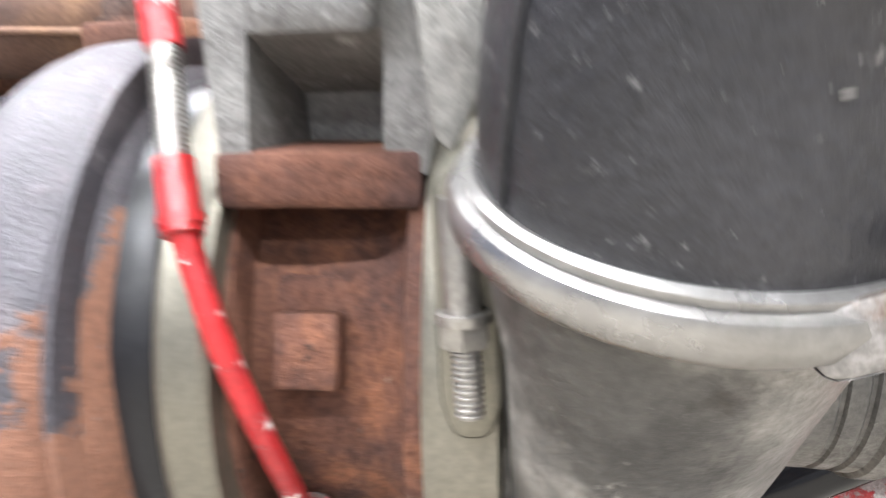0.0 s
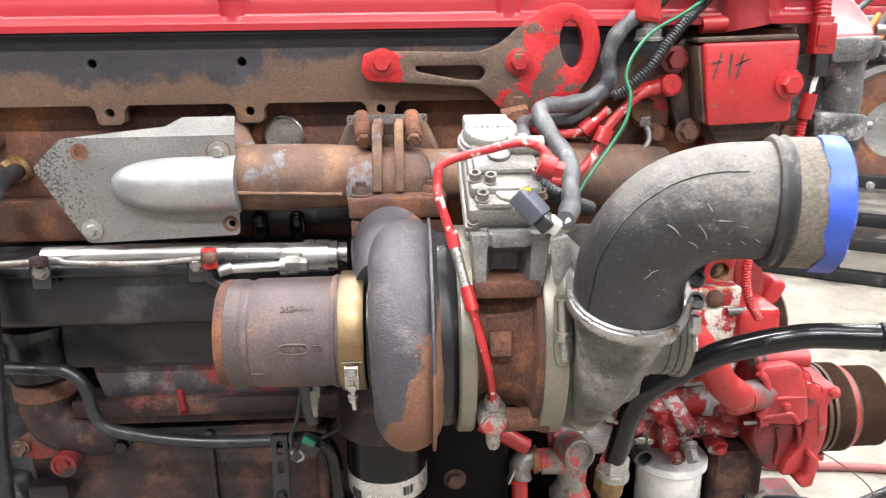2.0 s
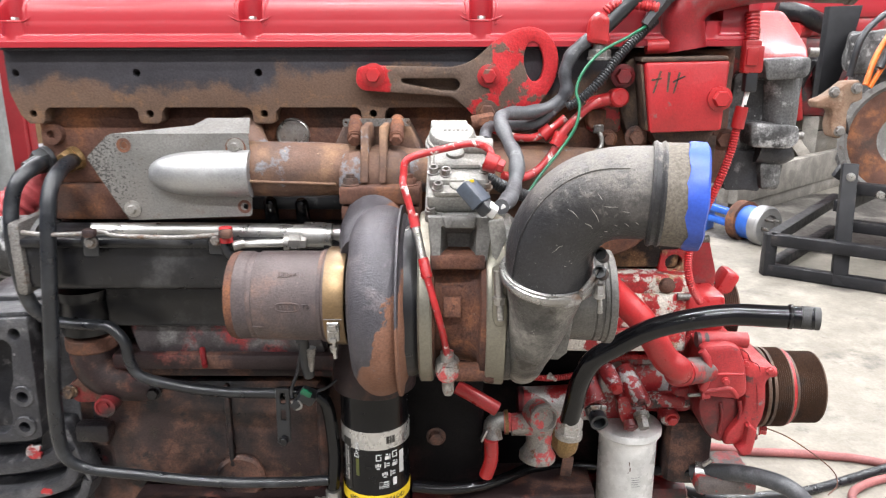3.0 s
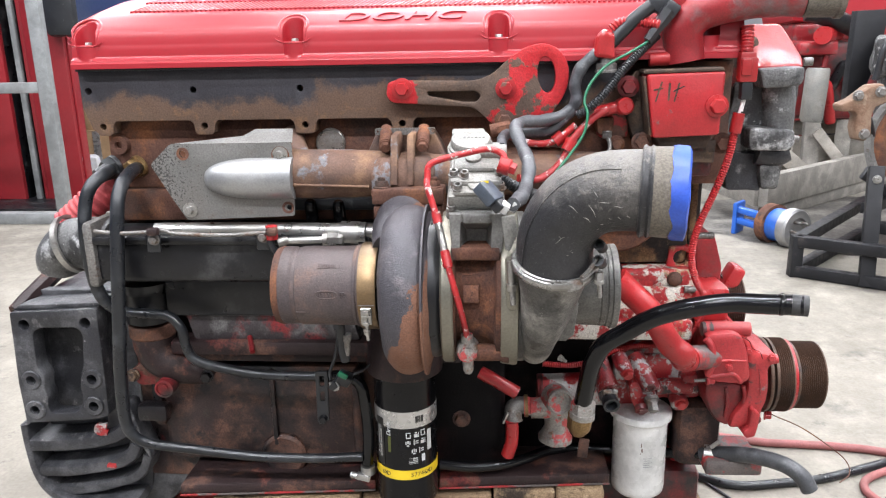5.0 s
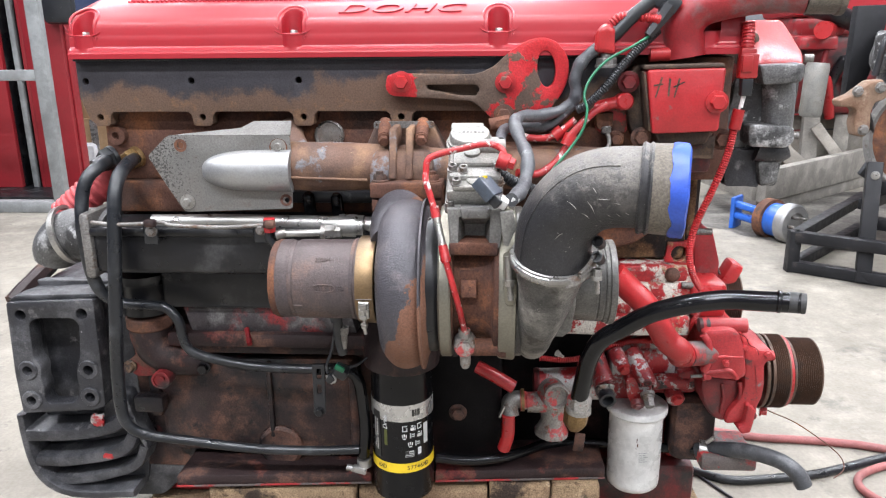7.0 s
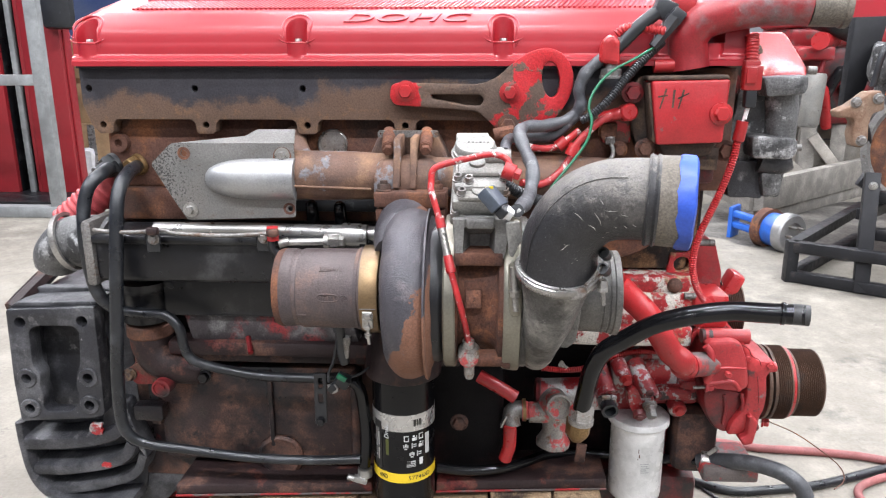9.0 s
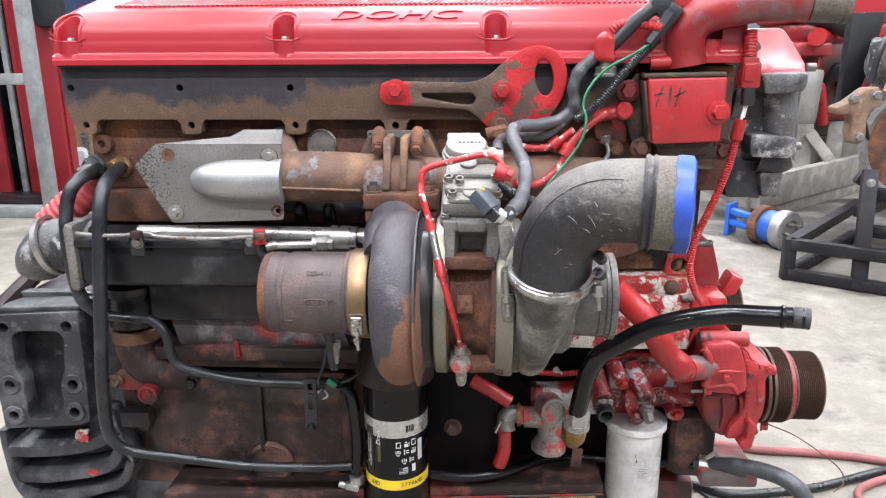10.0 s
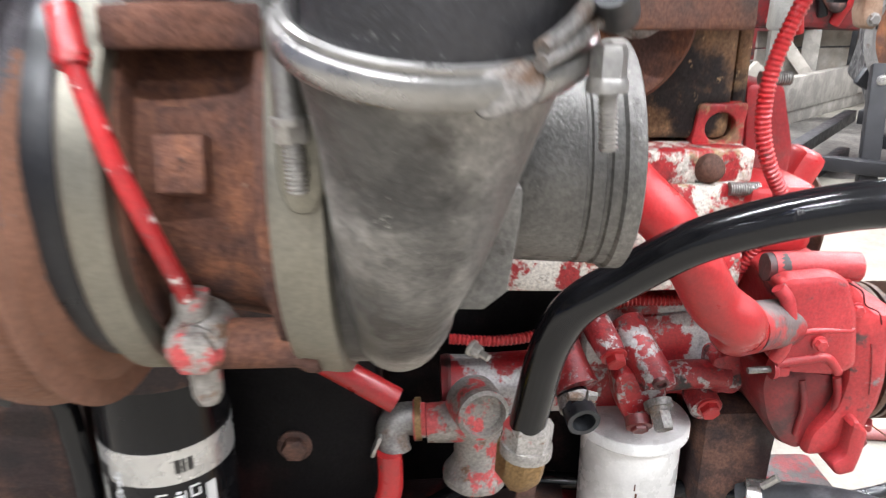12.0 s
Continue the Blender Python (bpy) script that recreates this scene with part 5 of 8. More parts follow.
part("sleeve", merged(sweep([(-0.0660, 0.258, 0.961), (-0.0605, 0.248, 0.940)], 0.0064, 18), sweep([(-0.0618, 0.2505, 0.945), (-0.0612, 0.2495, 0.9425)], 0.0072, 18)), red_paint, oil_line)
part("tube", sweep([(-0.0612, 0.2490, 0.942), (-0.0520, 0.247, 0.908), (-0.0440, 0.256, 0.872), (-0.0395, 0.268, 0.845), (-0.0375, 0.276, 0.828)], 0.0043, 14), chipped_tube, oil_line)
part("banjo_head", merged(lathe([(-0.008, 0.0115), (0.008, 0.0115)], (0.0151, 0.2900, 1.0714), (0.9, -0.1, -0.3), 24), hexagon(Vector((0.0211, 0.2860, 1.0705)), (0.9, -0.2, -0.3), 0.0085, 0.010, 1.2)), red_paint, oil_line)
part("elbow_fitting", merged(lathe([(0, 0.0085), (0.012, 0.0085)], (-0.0375, 0.279, 0.832), (0, 0.05, -1), 18), roughen(fine(lathe([(0, 0.0140), (0.003, 0.0160), (0.022, 0.0160), (0.026, 0.013)], (-0.037, 0.275, 0.805), (0, 1, 0.15), 24), 1), 0.0006, 90), hexagon((-0.037, 0.274, 0.804), (0, -1, -0.12), 0.0125, 0.006, 1.12)), zinc_fitting, oil_line, "plated fitting with red overspray")
part("drain_nipple", lathe([(0, 0.0080), (0.018, 0.0075), (0.023, 0.005), (0.024, 0)], (-0.0365, 0.283, 0.793), (0.02, 0, -1), 16), zinc_fitting, oil_line)

# ---- cooler shell, rail and lines on the lower side ----
cooler = thing("exhaust_cooler", (-0.45, 0.50, 0.83), "black exhaust gas cooler shell with a bright steel rail above", "cooler")
part("shell", merged(box(-0.685, -0.20, 0.470, 0.58, 0.845, 0.930, 0.014, seg=3), box(-0.68, -0.21, 0.462, 0.485, 0.915, 0.930, 0.005)), shell_black, cooler)
part("underside", box(-0.60, -0.16, 0.535, 0.60, 0.76, 0.847, 0.01), shell_black, cooler)
part("end_flange", merged(box(-0.697, -0.676, 0.462, 0.59, 0.838, 0.955, 0.01)), steel_dirty, cooler)
part("end_cone", roughen(sweep([(-0.675, 0.525, 0.897), (-0.715, 0.525, 0.903), (-0.748, 0.527, 0.902), (-0.780, 0.532, 0.880), (-0.79, 0.537, 0.855)], lambda t: 0.052 - 0.016 * t, 28, 8), 0.001, 30), alu_dirty, cooler, "grey cast end cone")
part("vband", lathe([(-0.005, 0.047), (-0.005, 0.053), (0.005, 0.053), (0.005, 0.047)], (-0.752, 0.527, 0.902), (-1, 0, -0.3), 40, True), steel, cooler, "steel clamp")
part("rail", sweep([(-0.5767, 0.4880, 0.9368), (-0.4060, 0.4880, 0.9366), (-0.2001, 0.4880, 0.9321)], lambda t: 0.0115 + 0.002 * t, 28), steel_tube, cooler, "bright steel rail")
part("rail_end", merged(sweep([(-0.2525, 0.4780, 0.9321), (-0.2222, 0.4780, 0.9314)], 0.0205, 28), sweep([(-0.2241, 0.4780, 0.9314), (-0.2109, 0.4780, 0.9316)], 0.0190, 28)), steel_tube, cooler)
part("saddle", merged(lathe([(-0.018, 0.017), (-0.018, 0.019), (0.018, 0.019), (0.018, 0.017)], (-0.1752, 0.4800, 0.9363), (1, 0, 0), 28)), alu_dirty, cooler)

small_line = thing("sensor_line", (-0.5069, 0.4500, 0.9430), "thin dark steel line with red ends clipped to the cooler", "metal line")
part("tube", sweep([(-0.6633, 0.4480, 0.9437), (-0.6243, 0.4460, 0.9408), (-0.5755, 0.4440, 0.9428), (-0.5419, 0.4440, 0.9460), (-0.5236, 0.4440, 0.9405), (-0.4391, 0.4440, 0.9377), (-0.3659, 0.4440, 0.9423)], 0.0035, 10), steel_dirty, small_line)
for a, b, c in (((-0.5573, 0.4360, 0.9459), (-0.5649, 0.4460, 0.9261), (-0.5618, 0.4400, 0.9297)), ((-0.3588, 0.4360, 0.9453), (-0.3785, 0.4460, 0.9302), (-0.3765, 0.4400, 0.9337))):
    part("clip", merged(block(Vector(a), (0.019, 0.014, 0.013), 0.004)), red_faint, small_line)
    part("tab", block(Vector(b) + Vector((0, 0.004, -0.004)), (0.024, 0.004, 0.032), 0.003), plastic_black, small_line)
    part("screw", hexagon(Vector(c) + Vector((0, 0.006, 0)), (0, -1, 0), 0.0075, 0.008, 1.3), steel_dirty, small_line)
part("pipe", sweep([(-0.3467, 0.4550, 0.9244), (-0.3119, 0.4550, 0.9258), (-0.2568, 0.4600, 0.9261)], 0.0062, 12), steel_tube, small_line)
part("nut", merged(hexagon((-0.2770, 0.4580, 0.9264), (1, 0, 0), 0.0125, 0.022, 1.0), hexagon((-0.2605, 0.4600, 0.9260), (1, 0, 0), 0.0105, 0.014, 1.0)), steel, small_line)
part("connector", sweep([(-0.3539, 0.4500, 0.9228), (-0.3381, 0.4550, 0.9264)], 0.0075, 12), steel, small_line)
part("pigtail", sweep([(-0.3652, 0.4460, 0.9332), (-0.3635, 0.4460, 0.9170), (-0.3549, 0.4500, 0.9064), (-0.3432, 0.4550, 0.9052)], 0.006, 12), plastic_black, small_line)
part("plug", lathe([(0, 0.0095), (0.022, 0.0095), (0.023, 0.008)], (-0.3617, 0.4460, 0.9304), (0, 0, 1), 18), red_paint, small_line)

gear_strip = thing("bolt_strip", (-0.3009, 0.5400, 0.9573), "dark strip with two rounded bolt heads under the manifold", "bolt strip")
part("strip", box(-0.37, -0.17, 0.545, 0.57, 0.957, 0.977, 0.003), plastic_black, gear_strip)
for p in ((-0.3176, 0.5400, 0.9612), (-0.2682, 0.5400, 0.9596)):
    part("bolt", lathe([(-0.02, 0.011), (0.012, 0.010), (0.017, 0.006), (0.018, 0)], p, (0, -0.3, 1), 18), black_paint, gear_strip)

# ---- coolant hoses at the end ----
def hose(name, points, r, mat, label, category="hose", bore=0.0, nuts=()):
    t = thing(name, points[0], label, category)
    part("hose", sweep(points, r, 18, 10, bore=bore), mat, t)
    return t


h = hose("coolant_pipe", [(-0.6872, 0.5750, 1.0286), (-0.6788, 0.5300, 1.0260), (-0.6868, 0.5000, 1.0116), (-0.6962, 0.4900, 0.9823), (-0.6981, 0.4800, 0.9355), (-0.6979, 0.4800, 0.8856), (-0.6945, 0.4850, 0.8330), (-0.6828, 0.4900, 0.8024), (-0.6604, 0.5000, 0.7833), (-0.6126, 0.5000, 0.7788), (-0.5782, 0.4980, 0.7759), (-0.5562, 0.4960, 0.7526), (-0.5504, 0.4960, 0.7172), (-0.5352, 0.4980, 0.6904), (-0.4824, 0.5050, 0.6708), (-0.4121, 0.5100, 0.6579), (-0.3190, 0.5100, 0.6557)], lambda t: 0.0112 - 0.0024 * min(1.0, max(0.0, (t - 0.40) / 0.15)), hose_rubber, "dark grey coolant pipe curving down from a black nut", "coolant pipe")
part("nut", merged(hexagon((-0.6845, 0.5850, 1.0322), (-0.5, -0.8, -0.25), 0.020, 0.022, 1.05), lathe([(0, 0.015), (0.03, 0.0135)], (-0.6856, 0.5720, 1.0291), (-0.5, -0.8, -0.35), 20)), plastic_black, h, "black hex nut")
h = hose("coolant_pipe", [(-0.6382, 0.5750, 1.0309), (-0.6276, 0.5200, 1.0279), (-0.6235, 0.4750, 1.0099), (-0.6241, 0.4550, 0.9712), (-0.6307, 0.4450, 0.8769), (-0.6421, 0.4450, 0.7762), (-0.6542, 0.4500, 0.6899), (-0.6609, 0.4550, 0.6056), (-0.6559, 0.4600, 0.5638), (-0.6280, 0.4700, 0.5372), (-0.5599, 0.4800, 0.5219), (-0.4380, 0.4900, 0.5023), (-0.3246, 0.5000, 0.4951), (-0.2410, 0.5050, 0.4971)], lambda t: 0.0115 - 0.0027 * min(1.0, max(0.0, (t - 0.50) / 0.2)), hose_rubber, "dark grey coolant pipe running down and along the block", "coolant pipe")
part("nut", merged(hexagon((-0.6397, 0.5850, 1.0324), (-0.4, -0.85, -0.25), 0.019, 0.022, 1.05)), fitting_brass, h, "rusty brass-coloured nut")
h = hose("coolant_hose", [(-0.3190, 0.5100, 0.6557), (-0.2654, 0.5100, 0.6559), (-0.2409, 0.5080, 0.6419), (-0.2326, 0.5060, 0.6016), (-0.2294, 0.5060, 0.5389), (-0.2346, 0.5080, 0.4813)], 0.0108, black_paint, "black bent coolant hose with a steel worm clamp", "hose")
part("worm_clamp", merged(lathe([(-0.008, 0.0118), (-0.008, 0.0135), (0.008, 0.0135), (0.008, 0.0118)], (-0.2339, 0.5080, 0.4695), (0, 0, 1), 24), block((-0.2411, 0.4980, 0.4590), (0.026, 0.012, 0.012), 0.002, (0, 15, 0)), lathe([(0, 0.006), (0.012, 0.006)], (-0.2533, 0.4960, 0.4622), (-1, 0, 0.2), 10)), steel_tube, h, "bright worm clamp")
h = hose("coolant_pipe", [(-0.1024, 0.5450, 0.4604), (-0.0433, 0.5500, 0.4519), (0.0162, 0.5650, 0.4494), (0.0668, 0.6000, 0.4431), (0.1204, 0.6450, 0.4367), (0.1996, 0.6720, 0.4260), (0.3100, 0.6500, 0.4310), (0.3650, 0.6260, 0.4450), (0.4110, 0.5980, 0.4600)], 0.0100, black_paint, "black steel coolant pipe low on the block", "coolant pipe")
h = hose("coolant_hose", [(0.4028, 0.5985, 0.4579), (0.4464, 0.5718, 0.4768), (0.4861, 0.5398, 0.4905), (0.5244, 0.5077, 0.4932), (0.5493, 0.4917, 0.4791), (0.5615, 0.4863, 0.4579)], 0.0148, hose_grey, "grey rubber hose with an open cut end and steel clamp", "hose", bore=0.68)
part("spring_clamp", merged(lathe([(-0.010, 0.017), (-0.010, 0.0185), (0.010, 0.0185), (0.010, 0.017)], (0.4153, 0.5910, 0.4628), (1, -0.3, 0), 28), sweep([(0.4117, 0.5718, 0.4901), (0.4234, 0.5665, 0.5043)], 0.004, 8)), steel, h, "steel spring clamp")

thermo = thing("water_fitting", (-0.62, 0.55, 0.60), "cast water outlet with dark paint and a red plug", "water outlet")
part("neck", roughen(fine(merged(lathe([(0, 0.043), (0.055, 0.043), (0.06, 0.046), (0.075, 0.046)], (-0.640, 0.56, 0.748), (0, 0, 1), 32)), 1), 0.0006, 40), shell_black, thermo)
part("collar", lathe([(0, 0.040), (0.003, 0.0425), (0.022, 0.0425), (0.025, 0.040)], (-0.640, 0.56, 0.716), (0, 0, 1), 32), rust, thermo, "rusty collar")
part("body", roughen(sweep([(-0.640, 0.56, 0.722), (-0.637, 0.556, 0.69), (-0.622, 0.553, 0.667), (-0.595, 0.556, 0.652), (-0.555, 0.57, 0.640)], lambda t: 0.040 - 0.012 * t, 24, 8), 0.0012, 40), red_faint, thermo, "elbow with faded red paint")
part("mount", roughen(fine(plate(rounded([(-0.6944, 0.6430), (-0.6609, 0.6668), (-0.5749, 0.6573), (-0.5330, 0.6410), (-0.5392, 0.6211), (-0.6778, 0.6154)], 0.008), 0.55, 0.60), 1), 0.0008, 40), red_faint, thermo)
part("red_plug", merged(lathe([(-0.02, 0.018), (0.008, 0.0175), (0.009, 0.0135), (0.006, 0.013), (0.006, 0.0)], (-0.6108, 0.5200, 0.6258), (0, -1, 0), 28), lathe([(0, 0.005), (0.004, 0.005), (0.0042, 0)], (-0.6074, 0.5130, 0.6292), (0, -1, 0), 12)), red_dirty, thermo, "round dull red plug")
for p in ((-0.6831, 0.5460, 0.6381), (-0.5394, 0.5460, 0.6381)):
    part("bolt", hexagon(p, (0, -1, 0), 0.0105, 0.012, 1.2), rust_dark, thermo)
part("stay", merged(box(-0.665, -0.645, 0.57, 0.60, 0.52, 0.65, 0.004), block((-0.6580, 0.5600, 0.5562), (0.06, 0.03, 0.035), 0.008)), rust_dark, thermo)

# ---- mounting bracket at the end ----
mount = thing("engine_mount", (-0.83, 0.6, 0.36), "black-painted cast mount with open window, bolt holes and ribs", "engine mount")
FY = 0.532
outline = rounded([(-0.8991, 0.7684), (-0.7299, 0.7769), (-0.7317, 0.6732), (-0.7354, 0.5593), (-0.7598, 0.5503), (-0.9032, 0.5402), (-0.9055, 0.6231)], 0.006)
window = rounded([(-0.8604, 0.7269), (-0.8458, 0.7373), (-0.7746, 0.7386), (-0.7644, 0.7266), (-0.7713, 0.6609), (-0.7804, 0.6423), (-0.7843, 0.6144), (-0.7807, 0.6005), (-0.7873, 0.5768), (-0.7989, 0.5646), (-0.8483, 0.5621), (-0.8541, 0.5750), (-0.8506, 0.5987), (-0.8551, 0.6127), (-0.8508, 0.6407), (-0.8627, 0.6565)], 0.010)
holes = [ring_of(*p, 0.0098, count=18) for p in ((-0.8751, 0.7434), (-0.7562, 0.7479), (-0.8775, 0.6319), (-0.7572, 0.6360), (-0.8795, 0.5696), (-0.7614, 0.5799))]
part("flange", plate(outline, FY, FY + 0.035, [window] + holes, 0.003), iron_black, mount)
for p in ((-0.8775, 0.5320, 0.6319), (-0.7572, 0.5320, 0.6360), (-0.8795, 0.5320, 0.5696), (-0.7614, 0.5320, 0.5799)):
    part("boss", lathe([(-0.03, 0.0195), (0.001, 0.0195), (0.0035, 0.0175), (0.0035, 0.0098), (-0.03, 0.0098)], p, (0, -1, 0), 28, True), iron_black, mount)
part("pocket", roughen(fine(box(-0.905, -0.700, FY + 0.070, FY + 0.095, 0.50, 0.79, 0.004), 2), 0.003, 20), iron_black, mount)
part("hole_bottoms", box(-0.89, -0.74, FY + 0.0345, FY + 0.037, 0.728, 0.76, 0.0), iron_black, mount)
part("side_wall", merged(box(-0.895, -0.878, FY + 0.03, FY + 0.32, 0.54, 0.758, 0.005), box(-0.765, -0.735, FY + 0.03, 0.62, 0.55, 0.765, 0.005)), iron_black, mount)
part("top_web", roughen(fine(plate(rounded([(-0.8991, 0.7684), (-0.7299, 0.7769), (-0.7289, 0.7846), (-0.8846, 0.7786)], 0.003), FY + 0.01, 0.80), 1), 0.001, 20), iron_black, mount)


def shelf(points, thick, y0, y1):
    """A cast fin along points in (x, z), with a rounded front edge at y0."""
    bm = bmesh.new()
    way = glide([(x, 0, z) for x, z in points], 6)
    rings = []
    cut = [(y1, -1.0), (y0 + thick * 0.8, -1.0), (y0 + thick * 0.2, -0.72), (y0, 0.0), (y0 + thick * 0.2, 0.72), (y0 + thick * 0.8, 1.0), (y1, 1.0)]
    for k, p in enumerate(way):
        t = (way[min(k + 1, len(way) - 1)] - way[max(k - 1, 0)]).normalized()
        up = Vector((-t.z, 0, t.x))
        rings.append([bm.verts.new(p + up * thick * s + Vector((0, y, 0))) for y, s in cut])
    for a, b in zip(rings, rings[1:]):
        for k in range(len(cut)):
            q = (k + 1) % len(cut)
            bm.faces.new((a[k], a[q], b[q], b[k]))
    for r in (rings[0], rings[-1]):
        bm.faces.new(r)
    return bm


part("back_web", roughen(fine(plate(rounded([(-0.9630, 0.4956), (-0.9621, 0.4436), (-0.9563, 0.3907), (-0.9407, 0.3507), (-0.9082, 0.3218), (-0.8528, 0.3113), (-0.7438, 0.3177), (-0.7104, 0.3513), (-0.6951, 0.4182), (-0.6973, 0.4984)], 0.02), 0.605, 0.66, (), 0.003), 1), 0.002, 20), iron_black, mount)
part("outer_rib", roughen(shelf([(-0.9212, 0.5275), (-0.9203, 0.4777), (-0.9148, 0.4271), (-0.8999, 0.3889), (-0.8688, 0.3613), (-0.8158, 0.3512), (-0.7115, 0.3574)], 0.0085, 0.545, 0.63), 0.0010, 30), iron_black, mount, "curved outer rib")
part("fin", roughen(shelf([(-0.9128, 0.4834), (-0.8405, 0.4866), (-0.7759, 0.4958), (-0.7305, 0.5106), (-0.7085, 0.5308)], 0.0150, 0.541, 0.63), 0.0014, 30), iron_black, mount)
part("fin", roughen(shelf([(-0.9051, 0.4224), (-0.8317, 0.4258), (-0.7599, 0.4394), (-0.7183, 0.4570), (-0.7007, 0.4863)], 0.0135, 0.548, 0.63), 0.0014, 30), iron_black, mount)
part("fin", roughen(shelf([(-0.8883, 0.3724), (-0.8186, 0.3772), (-0.7514, 0.3937), (-0.7050, 0.4170), (-0.6863, 0.4558)], 0.0110, 0.560, 0.63), 0.0014, 30), iron_black, mount)
part("end_web", roughen(fine(plate(rounded([(-0.7497, 0.5682), (-0.7086, 0.5691), (-0.6951, 0.5143), (-0.6767, 0.4586), (-0.6782, 0.4459), (-0.6991, 0.4831), (-0.7158, 0.5138), (-0.7620, 0.5126)], 0.008), 0.56, 0.63, (), 0.004), 1), 0.0012, 30), iron_black, mount)
for cx, cz, rx, rz, y in ((-0.7612, 0.5249, 0.014, 0.013, 0.5400), (-0.7546, 0.4414, 0.011, 0.006, 0.5470)):
    ring = []
    for a in (2 * math.pi * k / 26 for k in range(26)):
        r = 1 + 0.5 * noise.noise(Vector((3 * math.cos(a), 3 * math.sin(a), 40 * cx)))
        ring.append((cx + rx * r * math.cos(a), cz + rz * r * math.sin(a)))
    part("paint_remnant", plate(ring, y, y + 0.006, (), 0.0003), red_worn, mount, "patch of red paint")
part("block_end", roughen(fine(plate(rounded([(-0.7042, 0.4215), (-0.6574, 0.4320), (-0.5777, 0.4186), (-0.6291, 0.3614), (-0.6829, 0.3136), (-0.7448, 0.3088), (-0.7277, 0.3475)], 0.012), 0.61, 0.68, (), 0.006), 1), 0.002, 20), iron_black, engine_block, "black lower corner of the block")
part("gusset", roughen(fine(sweep([(-0.9038, 0.5600, 0.7581), (-0.8920, 0.6000, 0.7807), (-0.8864, 0.6600, 0.8009), (-0.8910, 0.7200, 0.8140)], 0.017, 8), 1), 0.0012, 30), red_faint, mount, "slanting gusset with worn red paint")
flywheel = thing("flywheel_housing", (-0.8, 0.85, 0.35), "red-painted cast end housing behind the mount, paint worn", "end housing")
part("casting", roughen(fine(merged(lathe([(0, 0.26), (0.07, 0.27), (0.08, 0.24)], (-0.78, 0.92, 0.62), (1, 0, 0), 56)), 1), 0.002, 12), red_worn, flywheel)
corr = thing("silicone_hose", (-0.7566, 0.6000, 0.9697), "faded red ribbed silicone hose at the cooler end", "hose")
part("hose", ridged([(-0.7834, 0.5750, 0.9239), (-0.7599, 0.5800, 0.9442), (-0.7320, 0.5900, 0.9698), (-0.7161, 0.6100, 0.9914), (-0.7135, 0.6400, 1.0033)], 0.031, 0.011, 0.003, 24), red_hose, corr)

# ---- oil filter ----
FX, FYY, FR = -0.1620, 0.5300, 0.0569
oil_filter = thing("oil_filter", (FX, FYY, 0.400), "tall black spin-on oil filter with silver and yellow label bands", "oil filter")
part("can", lathe([(0.0, 0.030), (0.002, 0.045), (0.010, 0.055), (0.020, FR), (0.257, FR), (0.261, FR + 0.0012), (0.271, FR + 0.0012), (0.275, FR - 0.003)], (FX, FYY, 0.3985), (0, 0, 1), 64), can_black, oil_filter)


def round_patch(z0, z1, a0, a1, r, depth=0.0004, n=None):
    """A patch of label on the can, between two heights over the can's foot line and two angles (degrees, 270 is the front)."""
    n = n or max(2, int(abs(a1 - a0) / 5))
    bm = bmesh.new()
    cols = []
    for i in range(n + 1):
        a = math.radians(a0 + (a1 - a0) * i / n)
        c = [bm.verts.new((FX + rr * math.cos(a), FYY + rr * math.sin(a), z)) for rr, z in ((r, z0 + 0.0315), (r + depth, z0 + 0.0315), (r + depth, z1 + 0.0315), (r, z1 + 0.0315))]
        cols.append(c)
    for a, b in zip(cols, cols[1:]):
        for k in range(4):
            bm.faces.new((a[k], a[(k + 1) % 4], b[(k + 1) % 4], b[k]))
    bm.faces.new(cols[0]), bm.faces.new(cols[-1])
    return bm


part("silver_band", round_patch(0.541, 0.573, 150, 390, FR), can_silver, oil_filter, "silver label band")
part("yellow_band", round_patch(0.438, 0.457, 150, 390, FR), can_yellow, oil_filter, "yellow label band")
part("label_edge", round_patch(0.463, 0.556, 213, 232, FR + 0.0004), can_ink, oil_filter)
part("label_stripe", round_patch(0.492, 0.523, 241, 247, FR), can_olive, oil_filter)
a = math.radians(243.5)
nrm = Vector((math.cos(a), math.sin(a), 0))
m = Matrix.Translation(Vector((FX, FYY, 0.570)) + nrm * (FR + 0.0006)) @ Matrix(((0, math.sin(a), nrm.x, 0), (0, -math.cos(a), nrm.y, 0), (1, 0, 0, 0), (0, 0, 0, 1)))
part("label_word", lettering("Drain", 0.0125, 0.0003, m, 0.2), can_white, oil_filter, "white slanted word running up the label")
for z0, z1, a0, a1 in ((0.470, 0.482, 281, 297), (0.490, 0.531, 318, 328), (0.472, 0.486, 305, 312)):
    part("print", round_patch(z0, z1, a0, a1, FR), can_white, oil_filter, "white printed block")
part("print", round_patch(0.4765, 0.482, 281, 288, FR + 0.0004), can_ink, oil_filter)
for i in range(3):
    part("print", round_patch(0.471 + 0.0035 * i, 0.4725 + 0.0035 * i, 289 if i > 1 else 281.5, 296.5, FR + 0.0004), can_ink, oil_filter)
ICONS = {0: ((0, 0, 9, 1.4), (0, 8.2, 9, 1.4), (0, 0, 1.6, 9), (7.4, 0, 1.6, 6)), 1: ((0, 0, 7, 5), (8, 0, 1.5, 8), (1.5, 6.5, 4, 2)), 2: ((2, 0, 5, 2), (0, 3, 2, 5), (7, 3, 2, 5), (3.4, 4, 2.2, 5)), 3: ((0, 0, 2, 9), (3.2, 2, 6, 1.6), (3.2, 5.4, 6, 1.6))}
